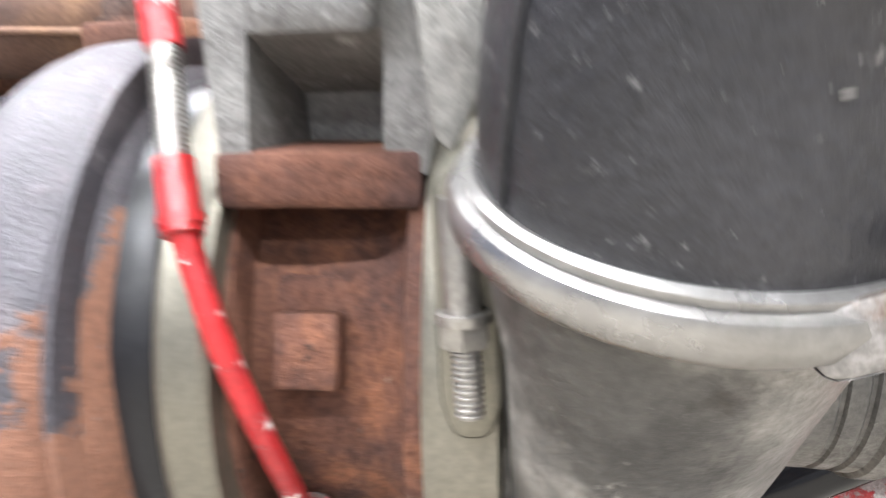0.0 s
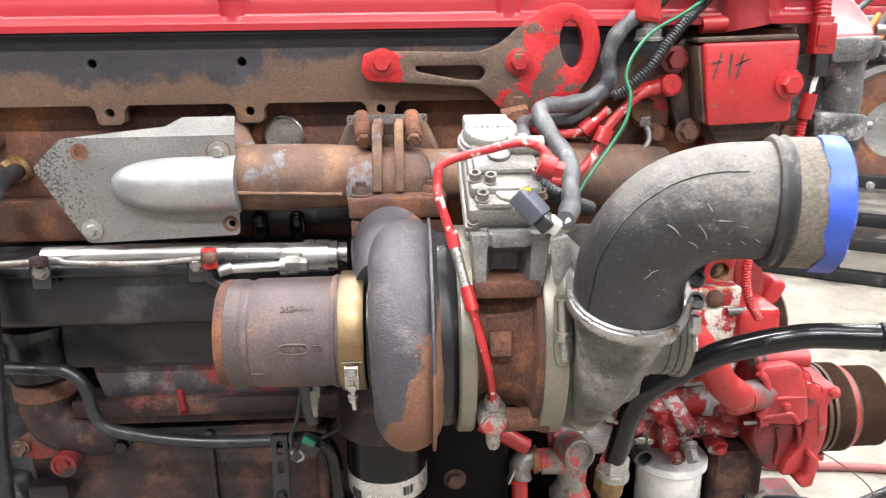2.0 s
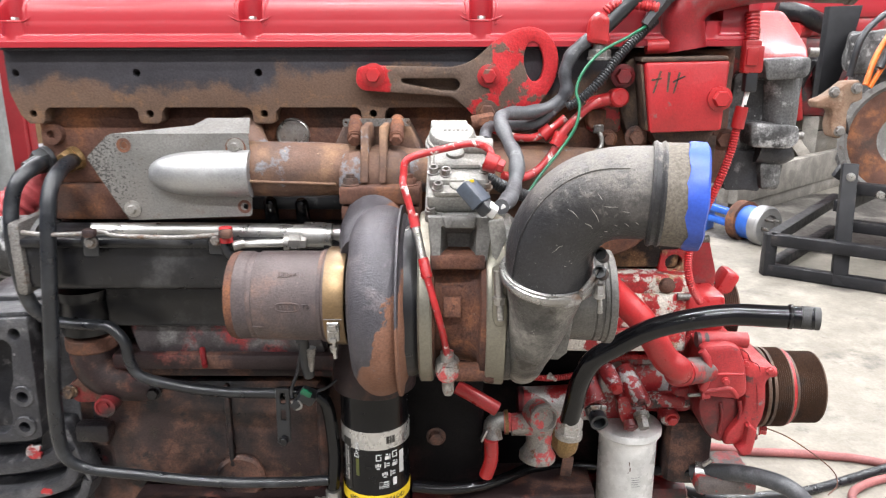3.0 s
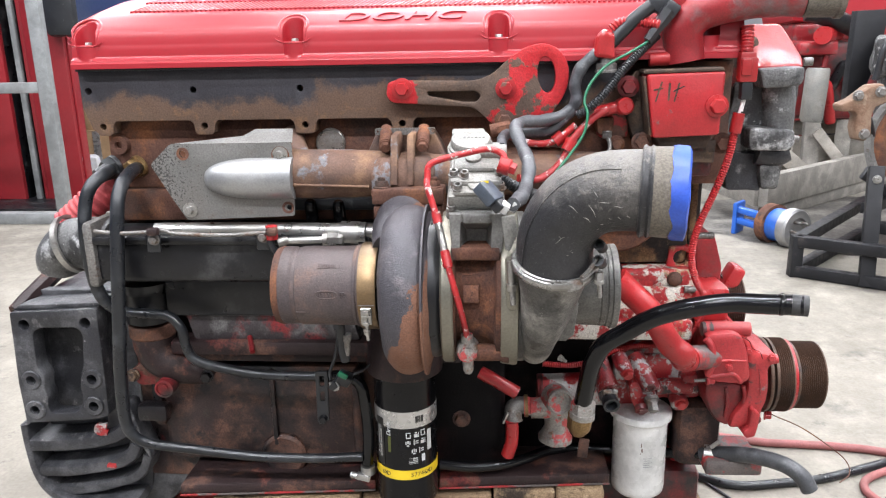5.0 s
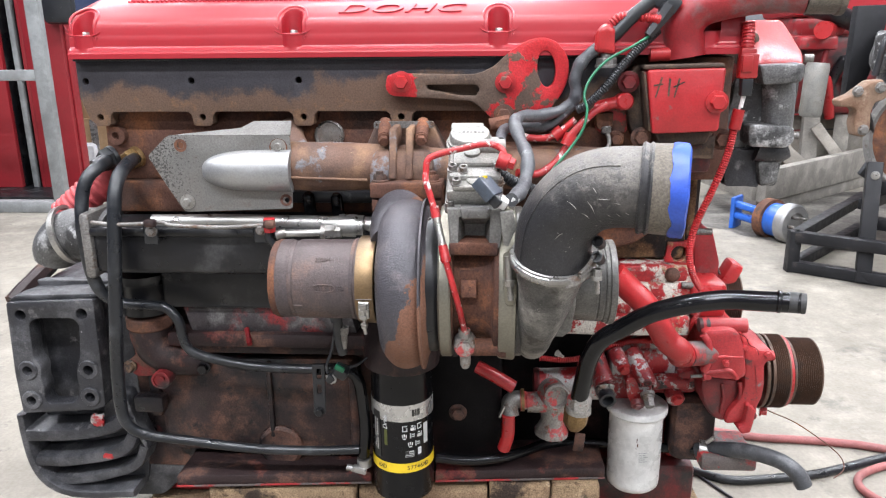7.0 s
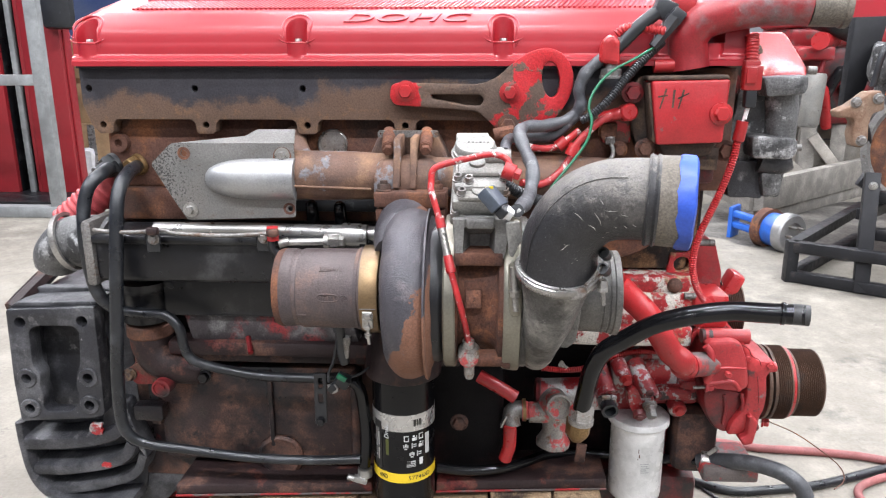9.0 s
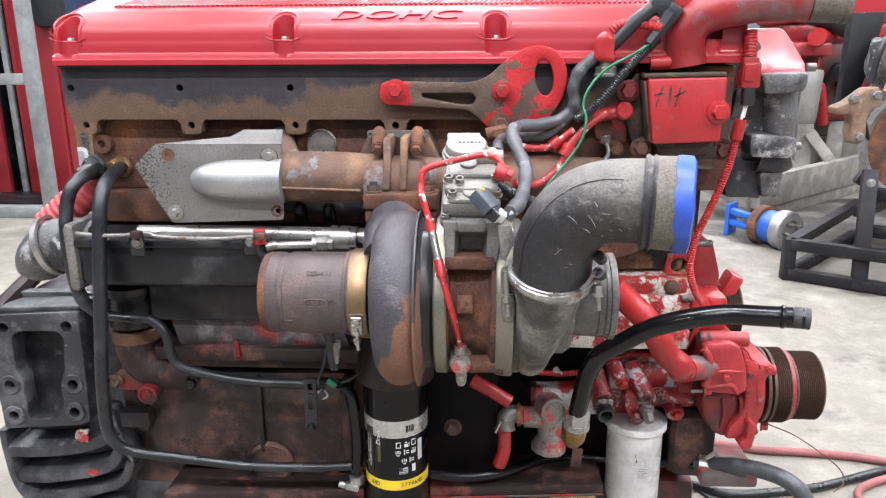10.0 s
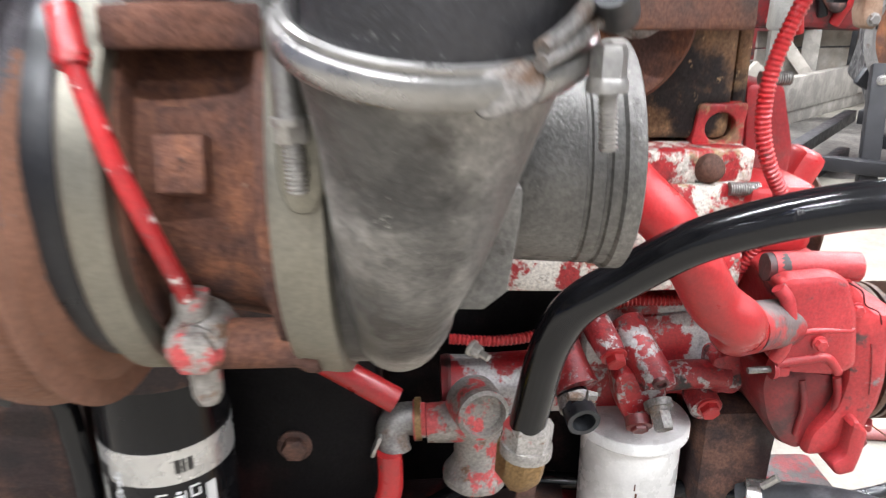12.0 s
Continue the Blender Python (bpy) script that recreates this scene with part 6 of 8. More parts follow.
for n, (z0, a0) in enumerate(((0.5215, 276), (0.5225, 291), (0.5060, 275), (0.5075, 290), (0.5235, 304), (0.5080, 304), (0.4895, 286), (0.4905, 300))):
    for da, dz, w, h in ICONS[n % 4]:
        part("print", round_patch(z0 + dz * 0.0012, z0 + (dz + h) * 0.0012, a0 + da, a0 + da + w, FR), can_white, oil_filter)
for i, ch in enumerate("57746XD"):
    a = math.radians(286 + 6.4 * i)
    nrm = Vector((math.cos(a), math.sin(a), 0))
    m = Matrix.Translation(Vector((FX, FYY, 0.4790)) + nrm * (FR + 0.0006)) @ Matrix(((-math.sin(a), 0, nrm.x, 0), (math.cos(a), 0, nrm.y, 0), (0, 1, 0, 0), (0, 0, 0, 1)))
    part("number", lettering(ch, 0.0115, 0.0003, m), can_ink, oil_filter, "printed black part number")
for i, ch in enumerate("6XD"):
    a = math.radians(228 + 6.4 * i)
    nrm = Vector((math.cos(a), math.sin(a), 0))
    m = Matrix.Translation(Vector((FX, FYY, 0.4790)) + nrm * (FR + 0.0006)) @ Matrix(((-math.sin(a), 0, nrm.x, 0), (math.cos(a), 0, nrm.y, 0), (0, 1, 0, 0), (0, 0, 0, 1)))
    part("number", lettering(ch, 0.0115, 0.0003, m), can_ink, oil_filter)
for a0, w in ((294, 5), (300, 3), (304.5, 5)):
    part("maker_mark", round_patch(0.551, 0.564, a0, a0 + w, FR + 0.0004), can_ink, oil_filter, "plain dark maker's mark")
for a0 in (217, 223):
    part("maker_mark", round_patch(0.478, 0.541, a0, a0 + 3.5, FR + 0.0008), can_silver, oil_filter)
filter_head = thing("filter_head", (FX, 0.58, 0.645), "grimy red cast filter head above the oil filter", "filter head")
part("casting", roughen(fine(merged(lathe([(0, 0.064), (0.003, 0.069), (0.018, 0.070), (0.05, 0.066), (0.09, 0.055)], (FX, FYY + 0.010, 0.660), (0, 0, 1), 48), box(-0.23, -0.10, 0.55, 0.61, 0.66, 0.75, 0.012)), 1), 0.001, 30), red_faint, filter_head)

# ---- small electrics by the filter ----
stay = thing("slotted_stay", (-0.3072, 0.4900, 0.6358), "black slotted steel stay with a bolt", "bracket")
sx, sz = (-0.3072, 0.6358)
part("strip", plate(rounded([(-0.3175, 0.6750), (-0.2942, 0.6756), (-0.2966, 0.5779), (-0.3185, 0.5739)], 0.004), 0.488, 0.493, [rounded([(-0.3098, 0.6665), (-0.3017, 0.6667), (-0.3016, 0.6469), (-0.3098, 0.6467)], 0.003), rounded([(-0.3103, 0.6357), (-0.3021, 0.6359), (-0.3019, 0.6181), (-0.3101, 0.6179)], 0.003)]), plastic_black, stay)
part("bolt", hexagon((-0.3072, 0.4880, 0.5832), (0, -1, 0), 0.0075, 0.009, 1.1), shell_black, stay)
plug2 = thing("wire_plug", (-0.2644, 0.4700, 0.6684), "black wiring plug with a green seal and cable", "wiring plug")
part("shell", merged(block((-0.2617, 0.4720, 0.6707), (0.026, 0.022, 0.022), 0.004, (20, 30, 10)), block((-0.2789, 0.4660, 0.6592), (0.014, 0.014, 0.016), 0.003, (0, 40, 0))), plastic_black, plug2)
part("seal", block((-0.2609, 0.4600, 0.6818), (0.018, 0.006, 0.010), 0.002, (0, 30, 0)), green_wire, plug2, "green seal")
part("ring", sweep([(-0.2851, 0.4640, 0.6665), (-0.2803, 0.4620, 0.6536), (-0.2702, 0.4620, 0.6571), (-0.2741, 0.4640, 0.6678)], 0.0028, 10), steel_tube, plug2)
part("wire", sweep([(-0.2865, 0.4750, 0.6655), (-0.2874, 0.4780, 0.6802), (-0.2777, 0.4800, 0.7063), (-0.2715, 0.4800, 0.7362), (-0.2631, 0.4600, 0.7725)], 0.0028, 10), plastic_black, plug2)
part("wire", sweep([(-0.2531, 0.4800, 0.6725), (-0.2326, 0.4900, 0.6770), (-0.2188, 0.5000, 0.6858)], 0.0025, 10), plastic_black, plug2)
sensor = thing("sensor", (-0.2525, 0.4600, 0.7470), "black and steel sensor with a crimped lead below the outlet", "sensor")
part("body", merged(sweep([(-0.2589, 0.4500, 0.7795), (-0.2588, 0.4550, 0.7592), (-0.2580, 0.4600, 0.7313), (-0.2549, 0.4650, 0.7082)], 0.0085, 14), lathe([(0, 0.0095), (0.02, 0.0085)], (-0.2611, 0.4500, 0.7734), (0, 0, 1), 16)), plastic_black, sensor)
part("tip", merged(lathe([(0, 0.0065), (0.018, 0.005), (0.03, 0.003)], (-0.2495, 0.4550, 0.7512), (0.02, 0, -1), 12), hexagon((-0.2491, 0.4550, 0.7594), (0, 0, -1), 0.0085, 0.012, 1.0)), steel_dirty, sensor)

# ---- fuel filter ----
WX, WY = 0.288, 0.622
fuel_filter = thing("fuel_filter", (WX, WY, 0.366), "white spin-on fuel filter, stained, with a wide top rim", "fuel filter")
part("can", lathe([(0.0, 0.030), (0.003, 0.043), (0.010, 0.0500), (0.020, 0.0515), (0.158, 0.0515), (0.166, 0.0525)], (WX, WY, 0.366), (0, 0, 1), 56), white_paint, fuel_filter)
part("rim", lathe([(0.0, 0.050), (0.001, 0.0565), (0.003, 0.0585), (0.013, 0.0585), (0.015, 0.0570), (0.017, 0.030), (0.017, 0.02)], (WX, WY, 0.530), (0, 0, 1), 56), white_paint, fuel_filter)
WBAR = 0.0516
for i in range(5):
    a0 = 268 + (i % 3)
    bm = round_patch(0.446 - 0.0045 * i, 0.4470 - 0.0045 * i, a0, a0 + 18 - 4 * (i % 2), WBAR)
    bmesh.ops.translate(bm, verts=bm.verts, vec=(WX - FX, WY - FYY, -0.0145))
    part("print", bm, frame_grey, fuel_filter, "faint grey print")

for a0, z0, z1, w in ((262, 0.470, 0.478, 1.6), (263.5, 0.460, 0.467, 2.4), (261, 0.455, 0.458, 1.2)):
    bm = round_patch(z0, z1, a0, a0 + w, WBAR, 0.0003)
    bmesh.ops.translate(bm, verts=bm.verts, vec=(WX - FX, WY - FYY, -0.0145))
    part("rust_spot", bm, rust_orange, fuel_filter, "small rust spot")

# ---- fuel pump manifold: red castings with fittings ----
pump_body = thing("fuel_pump", (0.22, 0.56, 0.56), "red cast fuel pump body, paint worn to bare aluminium", "fuel pump")
part("body", roughen(fine(merged(
    plate(rounded([(0.2360, 0.6255), (0.2744, 0.6500), (0.3488, 0.6564), (0.3977, 0.6198), (0.4048, 0.5626), (0.3676, 0.5543), (0.3291, 0.5606), (0.2766, 0.5298), (0.2433, 0.5351)], 0.010), 0.635, 0.72, (), 0.006),
    plate(rounded([(0.2483, 0.6520), (0.2798, 0.6644), (0.3442, 0.6635), (0.3526, 0.6378), (0.2604, 0.6297)], 0.006), 0.640, 0.72, (), 0.004)), 1), 0.0016, 30), red_worn, pump_body)
barrel = [(0.0955, 0.6400, 0.5703), (0.1430, 0.6400, 0.5727), (0.2155, 0.6400, 0.5770)]
part("barrel", roughen(fine(sweep(barrel, 0.0325, 32), 1), 0.0009, 40), red_worn, pump_body, "horizontal barrel, red paint flaked to grey")
part("end_cap", roughen(lathe([(-0.010, 0.022), (-0.008, 0.0325), (-0.001, 0.0345), (0.002, 0.033)], barrel[0], (1, 0, 0.02), 32), 0.0005, 50), red_dirty, pump_body)
part("pillar", roughen(sweep([(0.2008, 0.6100, 0.6502), (0.2066, 0.5850, 0.6306), (0.2145, 0.5620, 0.6110)], lambda t: 0.0165 + 0.0040 * t, 24), 0.0009, 50), pump_paint, pump_body)
part("bolt_boss", roughen(sweep([(0.2367, 0.6000, 0.6601), (0.2417, 0.5780, 0.6519), (0.2460, 0.5650, 0.6444)], lambda t: 0.0145 - 0.0015 * t, 22), 0.0006, 50), pump_paint, pump_body)
part("bolt", hexagon((0.2467, 0.5630, 0.6443), (0.15, -0.85, -0.5), 0.0098, 0.010, 1.25), red_paint, pump_body)
part("pillar", roughen(sweep([(0.2704, 0.6200, 0.6508), (0.2809, 0.5920, 0.6326), (0.2904, 0.5720, 0.6171), (0.2928, 0.5660, 0.6087)], lambda t: 0.0195 - 0.0035 * t, 24), 0.0010, 50), pump_paint, pump_body)
part("recess_screw", lathe([(0, 0.0078), (0.004, 0.0078), (0.0045, 0.0050), (0.001, 0.0045), (0.001, 0)], (0.2890, 0.5530, 0.6230), (0.1, -0.9, -0.4), 14), red_dirty, pump_body)
part("foot_web", roughen(fine(plate(rounded([(0.2521, 0.6162), (0.2672, 0.6234), (0.3013, 0.6082), (0.3098, 0.5761), (0.2944, 0.5581), (0.2692, 0.5609), (0.2573, 0.5839)], 0.008), 0.572, 0.612, (), 0.007), 1), 0.0012, 40), pump_paint, pump_body, "forked red foot")
part("bolt", merged(lathe([(-0.006, 0.0125), (0.004, 0.0125), (0.005, 0.010)], (0.2758, 0.5620, 0.5723), (0, -0.8, -0.6), 20), hexagon((0.2754, 0.5600, 0.5722), (0, -0.8, -0.6), 0.0085, 0.007, 1.1)), red_dirty, pump_body)
part("bolt", merged(lathe([(-0.004, 0.0135), (0.003, 0.0135), (0.004, 0.010)], (0.2931, 0.5620, 0.5924), (0.1, -0.75, -0.65), 20), hexagon((0.2927, 0.5600, 0.5911), (0.1, -0.75, -0.65), 0.0102, 0.022, 1.1)), steel_dirty, pump_body, "bare steel bolt")
part("arm", roughen(fine(sweep([(0.3109, 0.6120, 0.5944), (0.3426, 0.6120, 0.5976), (0.3772, 0.6140, 0.5951)], 0.0150, 20), 1), 0.0012, 40), pump_paint, pump_body)
part("arm_end", roughen(fine(plate(rounded([(0.3579, 0.6194), (0.3889, 0.6248), (0.3972, 0.5900), (0.3868, 0.5756), (0.3579, 0.5796)], 0.008), 0.604, 0.66, (), 0.006), 1), 0.0012, 40), pump_paint, pump_body)
part("lug", roughen(lathe([(-0.02, 0.017), (0.004, 0.0165), (0.007, 0.013)], (0.3562, 0.6050, 0.5648), (0.1, -0.9, -0.3), 24), 0.0006, 50), pump_paint, pump_body)
part("bolt", hexagon((0.3564, 0.5980, 0.5672), (0.1, -0.9, -0.3), 0.0100, 0.010, 1.2), red_paint, pump_body)
part("lower_casting", roughen(fine(box(0.355, 0.440, 0.60, 0.68, 0.425, 0.560, 0.020), 2), 0.003, 25), red_faint, pump_body)
part("lower_foot", roughen(fine(box(0.40, 0.505, 0.555, 0.66, 0.438, 0.470, 0.008), 1), 0.0014, 25), red_scuffed, pump_body)

tee = thing("pipe_fitting", (0.11, 0.5, 0.56), "plated pipe elbow and tee with red overspray on the pump", "pipe fitting")
part("bulb", roughen(fine(lathe([(0, 0.026), (0.003, 0.0325), (0.010, 0.0330), (0.016, 0.029), (0.030, 0.0225), (0.055, 0.0235), (0.085, 0.026)], (0.1200, 0.5916, 0.4880), (0.05, 0, 1), 32), 1), 0.0008, 60), zinc_fitting, tee, "grey flared fitting with pink overspray")
part("branch", merged(lathe([(0, 0.0195), (0.050, 0.0215)], (0.0722, 0.5886, 0.5584), (1, 0, 0.04), 24), hexagon((0.0603, 0.5886, 0.5616), (1, 0, 0.05), 0.0195, 0.012, 1.05)), zinc_fitting, tee)
part("brass_ring", lathe([(-0.003, 0.0215), (0.003, 0.0215)], (0.0635, 0.5886, 0.5629), (1, 0, 0.04), 24), fitting_brass, tee)
part("cross", roughen(fine(lathe([(-0.03, 0.027), (0.006, 0.0255), (0.008, 0.0215), (0.0, 0.0195), (0.0, 0.0)], (0.1248, 0.5641, 0.5843), (0.25, -0.9, 0.1), 28), 1), 0.0006, 60), zinc_fitting, tee)
part("elbow", sweep([(0.0635, 0.5886, 0.5629), (0.0504, 0.5857, 0.5652), (0.0395, 0.5798, 0.5621), (0.0386, 0.5739, 0.5462), (0.0408, 0.5700, 0.5365)], 0.0165, 20, bore=0.7), steel_dirty, tee, "dull steel elbow with open end")
part("wing_clip", block((0.0234, 0.5661, 0.5500), (0.004, 0.016, 0.024), 0.0015, (0, 22, 0)), steel, tee)
part("brass_body", roughen(fine(merged(lathe([(0, 0.010), (0.014, 0.0215), (0.044, 0.0225)], (0.1514, 0.4924, 0.5554), (0.10, 0.05, 1), 8)), 1), 0.0006, 60), fitting_brass, tee, "rusty brass body")
part("nut", hexagon((0.1570, 0.4886, 0.5968), (0.06, -0.05, 1), 0.0215, 0.030, 1.05), zinc_fitting, tee, "large plated hex nut")
part("stay", block((0.1760, 0.6000, 0.4677), (0.020, 0.006, 0.040), 0.002, (0, 6, 0)), rust_dark, tee)
part("hose_stub", sweep([(0.2096, 0.5750, 0.6044), (0.2127, 0.5530, 0.5995), (0.2155, 0.5300, 0.5944)], 0.0152, 24, bore=0.72), hose_rubber, tee, "cut rubber hose stub")
part("stub_clamp", merged(lathe([(-0.006, 0.0152), (-0.006, 0.0172), (0.006, 0.0172), (0.006, 0.0152)], (0.2130, 0.5550, 0.5996), (0.12, -0.80, -0.55), 30), block((0.2059, 0.5300, 0.6222), (0.016, 0.007, 0.007), 0.002, (35, 8, 10)), hexagon((0.2161, 0.5260, 0.6256), (1, 0, -0.2), 0.0045, 0.008, 1.0)), steel_dirty, tee, "dull steel worm clamp")

black_pipe = thing("coolant_pipe", (0.1450, 0.4200, 0.6667), "glossy black bent steel coolant pipe with open beaded end", "coolant pipe")
part("pipe", sweep([(0.1559, 0.4870, 0.6162), (0.1603, 0.4750, 0.6548), (0.1644, 0.4620, 0.6939), (0.1709, 0.4520, 0.7234), (0.1846, 0.4430, 0.7510), (0.2147, 0.4350, 0.7749), (0.2507, 0.4219, 0.8032), (0.2864, 0.4105, 0.8206), (0.3258, 0.4000, 0.8337), (0.3654, 0.3920, 0.8411), (0.4092, 0.3740, 0.8457), (0.4374, 0.3620, 0.8489), (0.4580, 0.3530, 0.8508)], 0.0155, 24, 8, bore=0.8), black_paint, black_pipe)
part("bead", lathe([(-0.004, 0.0153), (-0.002, 0.0172), (0.002, 0.0172), (0.004, 0.0153)], (0.4304, 0.3650, 0.8485), (0.95, -0.27, 0), 28), black_paint, black_pipe)
part("rust_patch", lathe([(-0.01, 0.0156), (-0.009, 0.01575), (0.012, 0.01575), (0.013, 0.0156)], (0.4512, 0.3560, 0.8504), (0.95, -0.27, 0), 28), shell_black, black_pipe)

red_pipe = thing("coolant_pipe", (0.3360, 0.5000, 0.7111), "bright red painted coolant pipe bending into the pump", "coolant pipe")
part("pipe", sweep([(0.2079, 0.5000, 0.8472), (0.2329, 0.5000, 0.8225), (0.2620, 0.4950, 0.7944), (0.2841, 0.4900, 0.7610), (0.3034, 0.4900, 0.7305), (0.3257, 0.4900, 0.7122), (0.3307, 0.5050, 0.6982), (0.3651, 0.5300, 0.6910), (0.3997, 0.5520, 0.6830)], 0.0215, 24, 8), red_paint, red_pipe)
part("worn_end", sweep([(0.3429, 0.5140, 0.6955), (0.3651, 0.5300, 0.6910), (0.3921, 0.5470, 0.6850)], 0.0219, 28, 4), red_scuffed, red_pipe, "scuffed grey end")

strut = thing("red_rod", (0.0080, 0.5600, 0.6205), "red painted drain tube behind the filter, bent downwards", "tube")
part("upper", sweep([(-0.0237, 0.5600, 0.6449), (0.0077, 0.5500, 0.6311), (0.0443, 0.5450, 0.6106)], 0.0125, 14), red_paint, strut)
part("lower", sweep([(0.0358, 0.5600, 0.5444), (0.0355, 0.5600, 0.5040), (0.0277, 0.5650, 0.4705)], 0.0125, 14), red_paint, strut)

# ---- water pump with pulleys ----
water_pump = thing("water_pump", (0.47, 0.58, 0.48), "bright red water pump housing with bolted sections", "water pump")
part("body", roughen(lathe([(0.394, 0.03), (0.397, 0.062), (0.405, 0.070), (0.440, 0.074), (0.500, 0.070), (0.512, 0.045)], (0, 0.668, 0.622), (1, 0, 0), 48), 0.0020, 22), red_dirty, water_pump)
part("upper_housing", roughen(fine(plate(rounded([(0.3735, 0.7287), (0.3826, 0.7352), (0.4191, 0.7381), (0.4373, 0.7300), (0.4491, 0.7004), (0.4576, 0.6463), (0.4408, 0.6371), (0.3910, 0.6425), (0.3800, 0.6554), (0.3871, 0.6752), (0.3851, 0.7076)], 0.010, 5), 0.530, 0.66, (), 0.008), 1), 0.0012, 30), red_faded, water_pump)
part("cover_flange", roughen(fine(plate(rounded([(0.4364, 0.7302), (0.4574, 0.7156), (0.4714, 0.6942), (0.4894, 0.6914), (0.5044, 0.6885), (0.5066, 0.6776), (0.4924, 0.6642), (0.4972, 0.6289), (0.4950, 0.5952), (0.4887, 0.5792), (0.4897, 0.5507), (0.4328, 0.5433), (0.4364, 0.5686), (0.4560, 0.5942), (0.4606, 0.6280), (0.4529, 0.6829)], 0.008, 4), 0.545, 0.66, (), 0.007), 1), 0.0012, 30), red_faded, water_pump, "bolted front cover")
part("joint", sweep([(0.4380, 0.5370, 0.7271), (0.4518, 0.5380, 0.7184), (0.4596, 0.5420, 0.7040), (0.4734, 0.5430, 0.6963), (0.4786, 0.5430, 0.6844)], 0.0007, 8), oil_shade_black, water_pump, "dark joint line")
part("joint", sweep([(0.4743, 0.5442, 0.6641), (0.4789, 0.5442, 0.6399), (0.4820, 0.5445, 0.6120)], 0.0005, 8), red_dirty, water_pump)
part("ledge", roughen(sweep([(0.3825, 0.5310, 0.6528), (0.4077, 0.5310, 0.6567), (0.4273, 0.5310, 0.6582), (0.4413, 0.5330, 0.6423)], 0.0045, 12), 0.0005, 50), red_faded, water_pump)
part("rib", roughen(sweep([(0.3888, 0.5310, 0.6813), (0.4148, 0.5310, 0.6851), (0.4465, 0.5320, 0.6843)], 0.0030, 12), 0.0005, 50), red_faded, water_pump)
volute = fine(plate(rounded([(0.3892, 0.6342), (0.4175, 0.6327), (0.4565, 0.6247), (0.4603, 0.5976), (0.4522, 0.5677), (0.4366, 0.5395), (0.4154, 0.5470), (0.3942, 0.5776), (0.3861, 0.6116)], 0.014, 5), 0.556, 0.66, (), 0.012), 1)
part("volute", roughen(volute, 0.0030, 22), red_dirty, water_pump, "grimy red pump volute")
part("volute_rim", roughen(sweep([(0.4530, 0.5520, 0.6265), (0.4578, 0.5520, 0.5996), (0.4508, 0.5530, 0.5716), (0.4382, 0.5560, 0.5442)], 0.0040, 12), 0.0008, 40), red_worn2, water_pump)
part("volute_rib", roughen(sweep([(0.4236, 0.5560, 0.6216), (0.4283, 0.5530, 0.5949), (0.4262, 0.5560, 0.5623)], 0.0032, 10), 0.0008, 40), red_dirty, water_pump)
part("ear", roughen(sweep([(0.4831, 0.5560, 0.6765), (0.4969, 0.5560, 0.6768), (0.5091, 0.5570, 0.6777)], 0.0090, 16), 0.0008, 40), red_faded, water_pump)
for p in ((0.4518, 0.5410, 0.6999), (0.4928, 0.5420, 0.6863), (0.4802, 0.5420, 0.5647), (0.4170, 0.5280, 0.6736)):
    part("cover_bolt", hexagon(p, (0, -1, 0), 0.0055, 0.006, 1.25), red_faded, water_pump)
part("top_boss", roughen(sweep([(0.3795, 0.5600, 0.7337), (0.4141, 0.5600, 0.7344), (0.4567, 0.5600, 0.7331)], 0.0135, 20), 0.0005, 50), red_faded, water_pump)
part("boss_end", lathe([(-0.006, 0.0125), (0.010, 0.0140), (0.012, 0.0135)], (0.3795, 0.5600, 0.7337), (1, 0, 0), 20), red_dirty, water_pump)
part("inlet_lip", roughen(sweep([(0.3743, 0.5320, 0.7257), (0.3825, 0.5300, 0.7150), (0.3870, 0.5290, 0.6941), (0.3864, 0.5300, 0.6719), (0.3814, 0.5320, 0.6567)], 0.0065, 14), 0.0006, 50), red_faded, water_pump)
part("foot", roughen(fine(plate(rounded([(0.4641, 0.5933), (0.4813, 0.5803), (0.4802, 0.5634), (0.4762, 0.5348), (0.4595, 0.5308), (0.4513, 0.5432), (0.4631, 0.5549)], 0.005), 0.530, 0.60, (), 0.005), 1), 0.0008, 50), red_faded, water_pump)
for p in ((0.5264, 0.5980, 0.6584), (0.5147, 0.6000, 0.5456)):
    part("bolt", hexagon(p, (1, -0.3, 0), 0.0085, 0.012, 1.25), red_paint, water_pump)
part("stud", sweep([(0.3606, 0.5350, 0.6437), (0.3882, 0.5350, 0.6455)], 0.0032, 10), steel_dirty, water_pump)
part("nut", hexagon((0.3820, 0.5340, 0.6458), (1, 0, 0), 0.0080, 0.013, 1.15), red_faded, water_pump)


def pulley(x0, grooves, pitch, r, at_y, at_z, lead=0.0):
    p = [(x0, r * 0.55), (x0, r), (x0 + lead + 0.002, r)]
    x = x0 + lead + 0.003
    for i in range(grooves):
        p += [(x, r), (x + pitch * 0.5, r - 0.0032), (x + pitch, r)]
        x += pitch
    p += [(x + 0.002, r), (x + 0.003, r - 0.001), (x + 0.003, r * 0.8), (x - 0.012, r * 0.75), (x - 0.014, 0.0)]
    return lathe(p, (0, at_y, at_z), (1, 0, 0), 56)


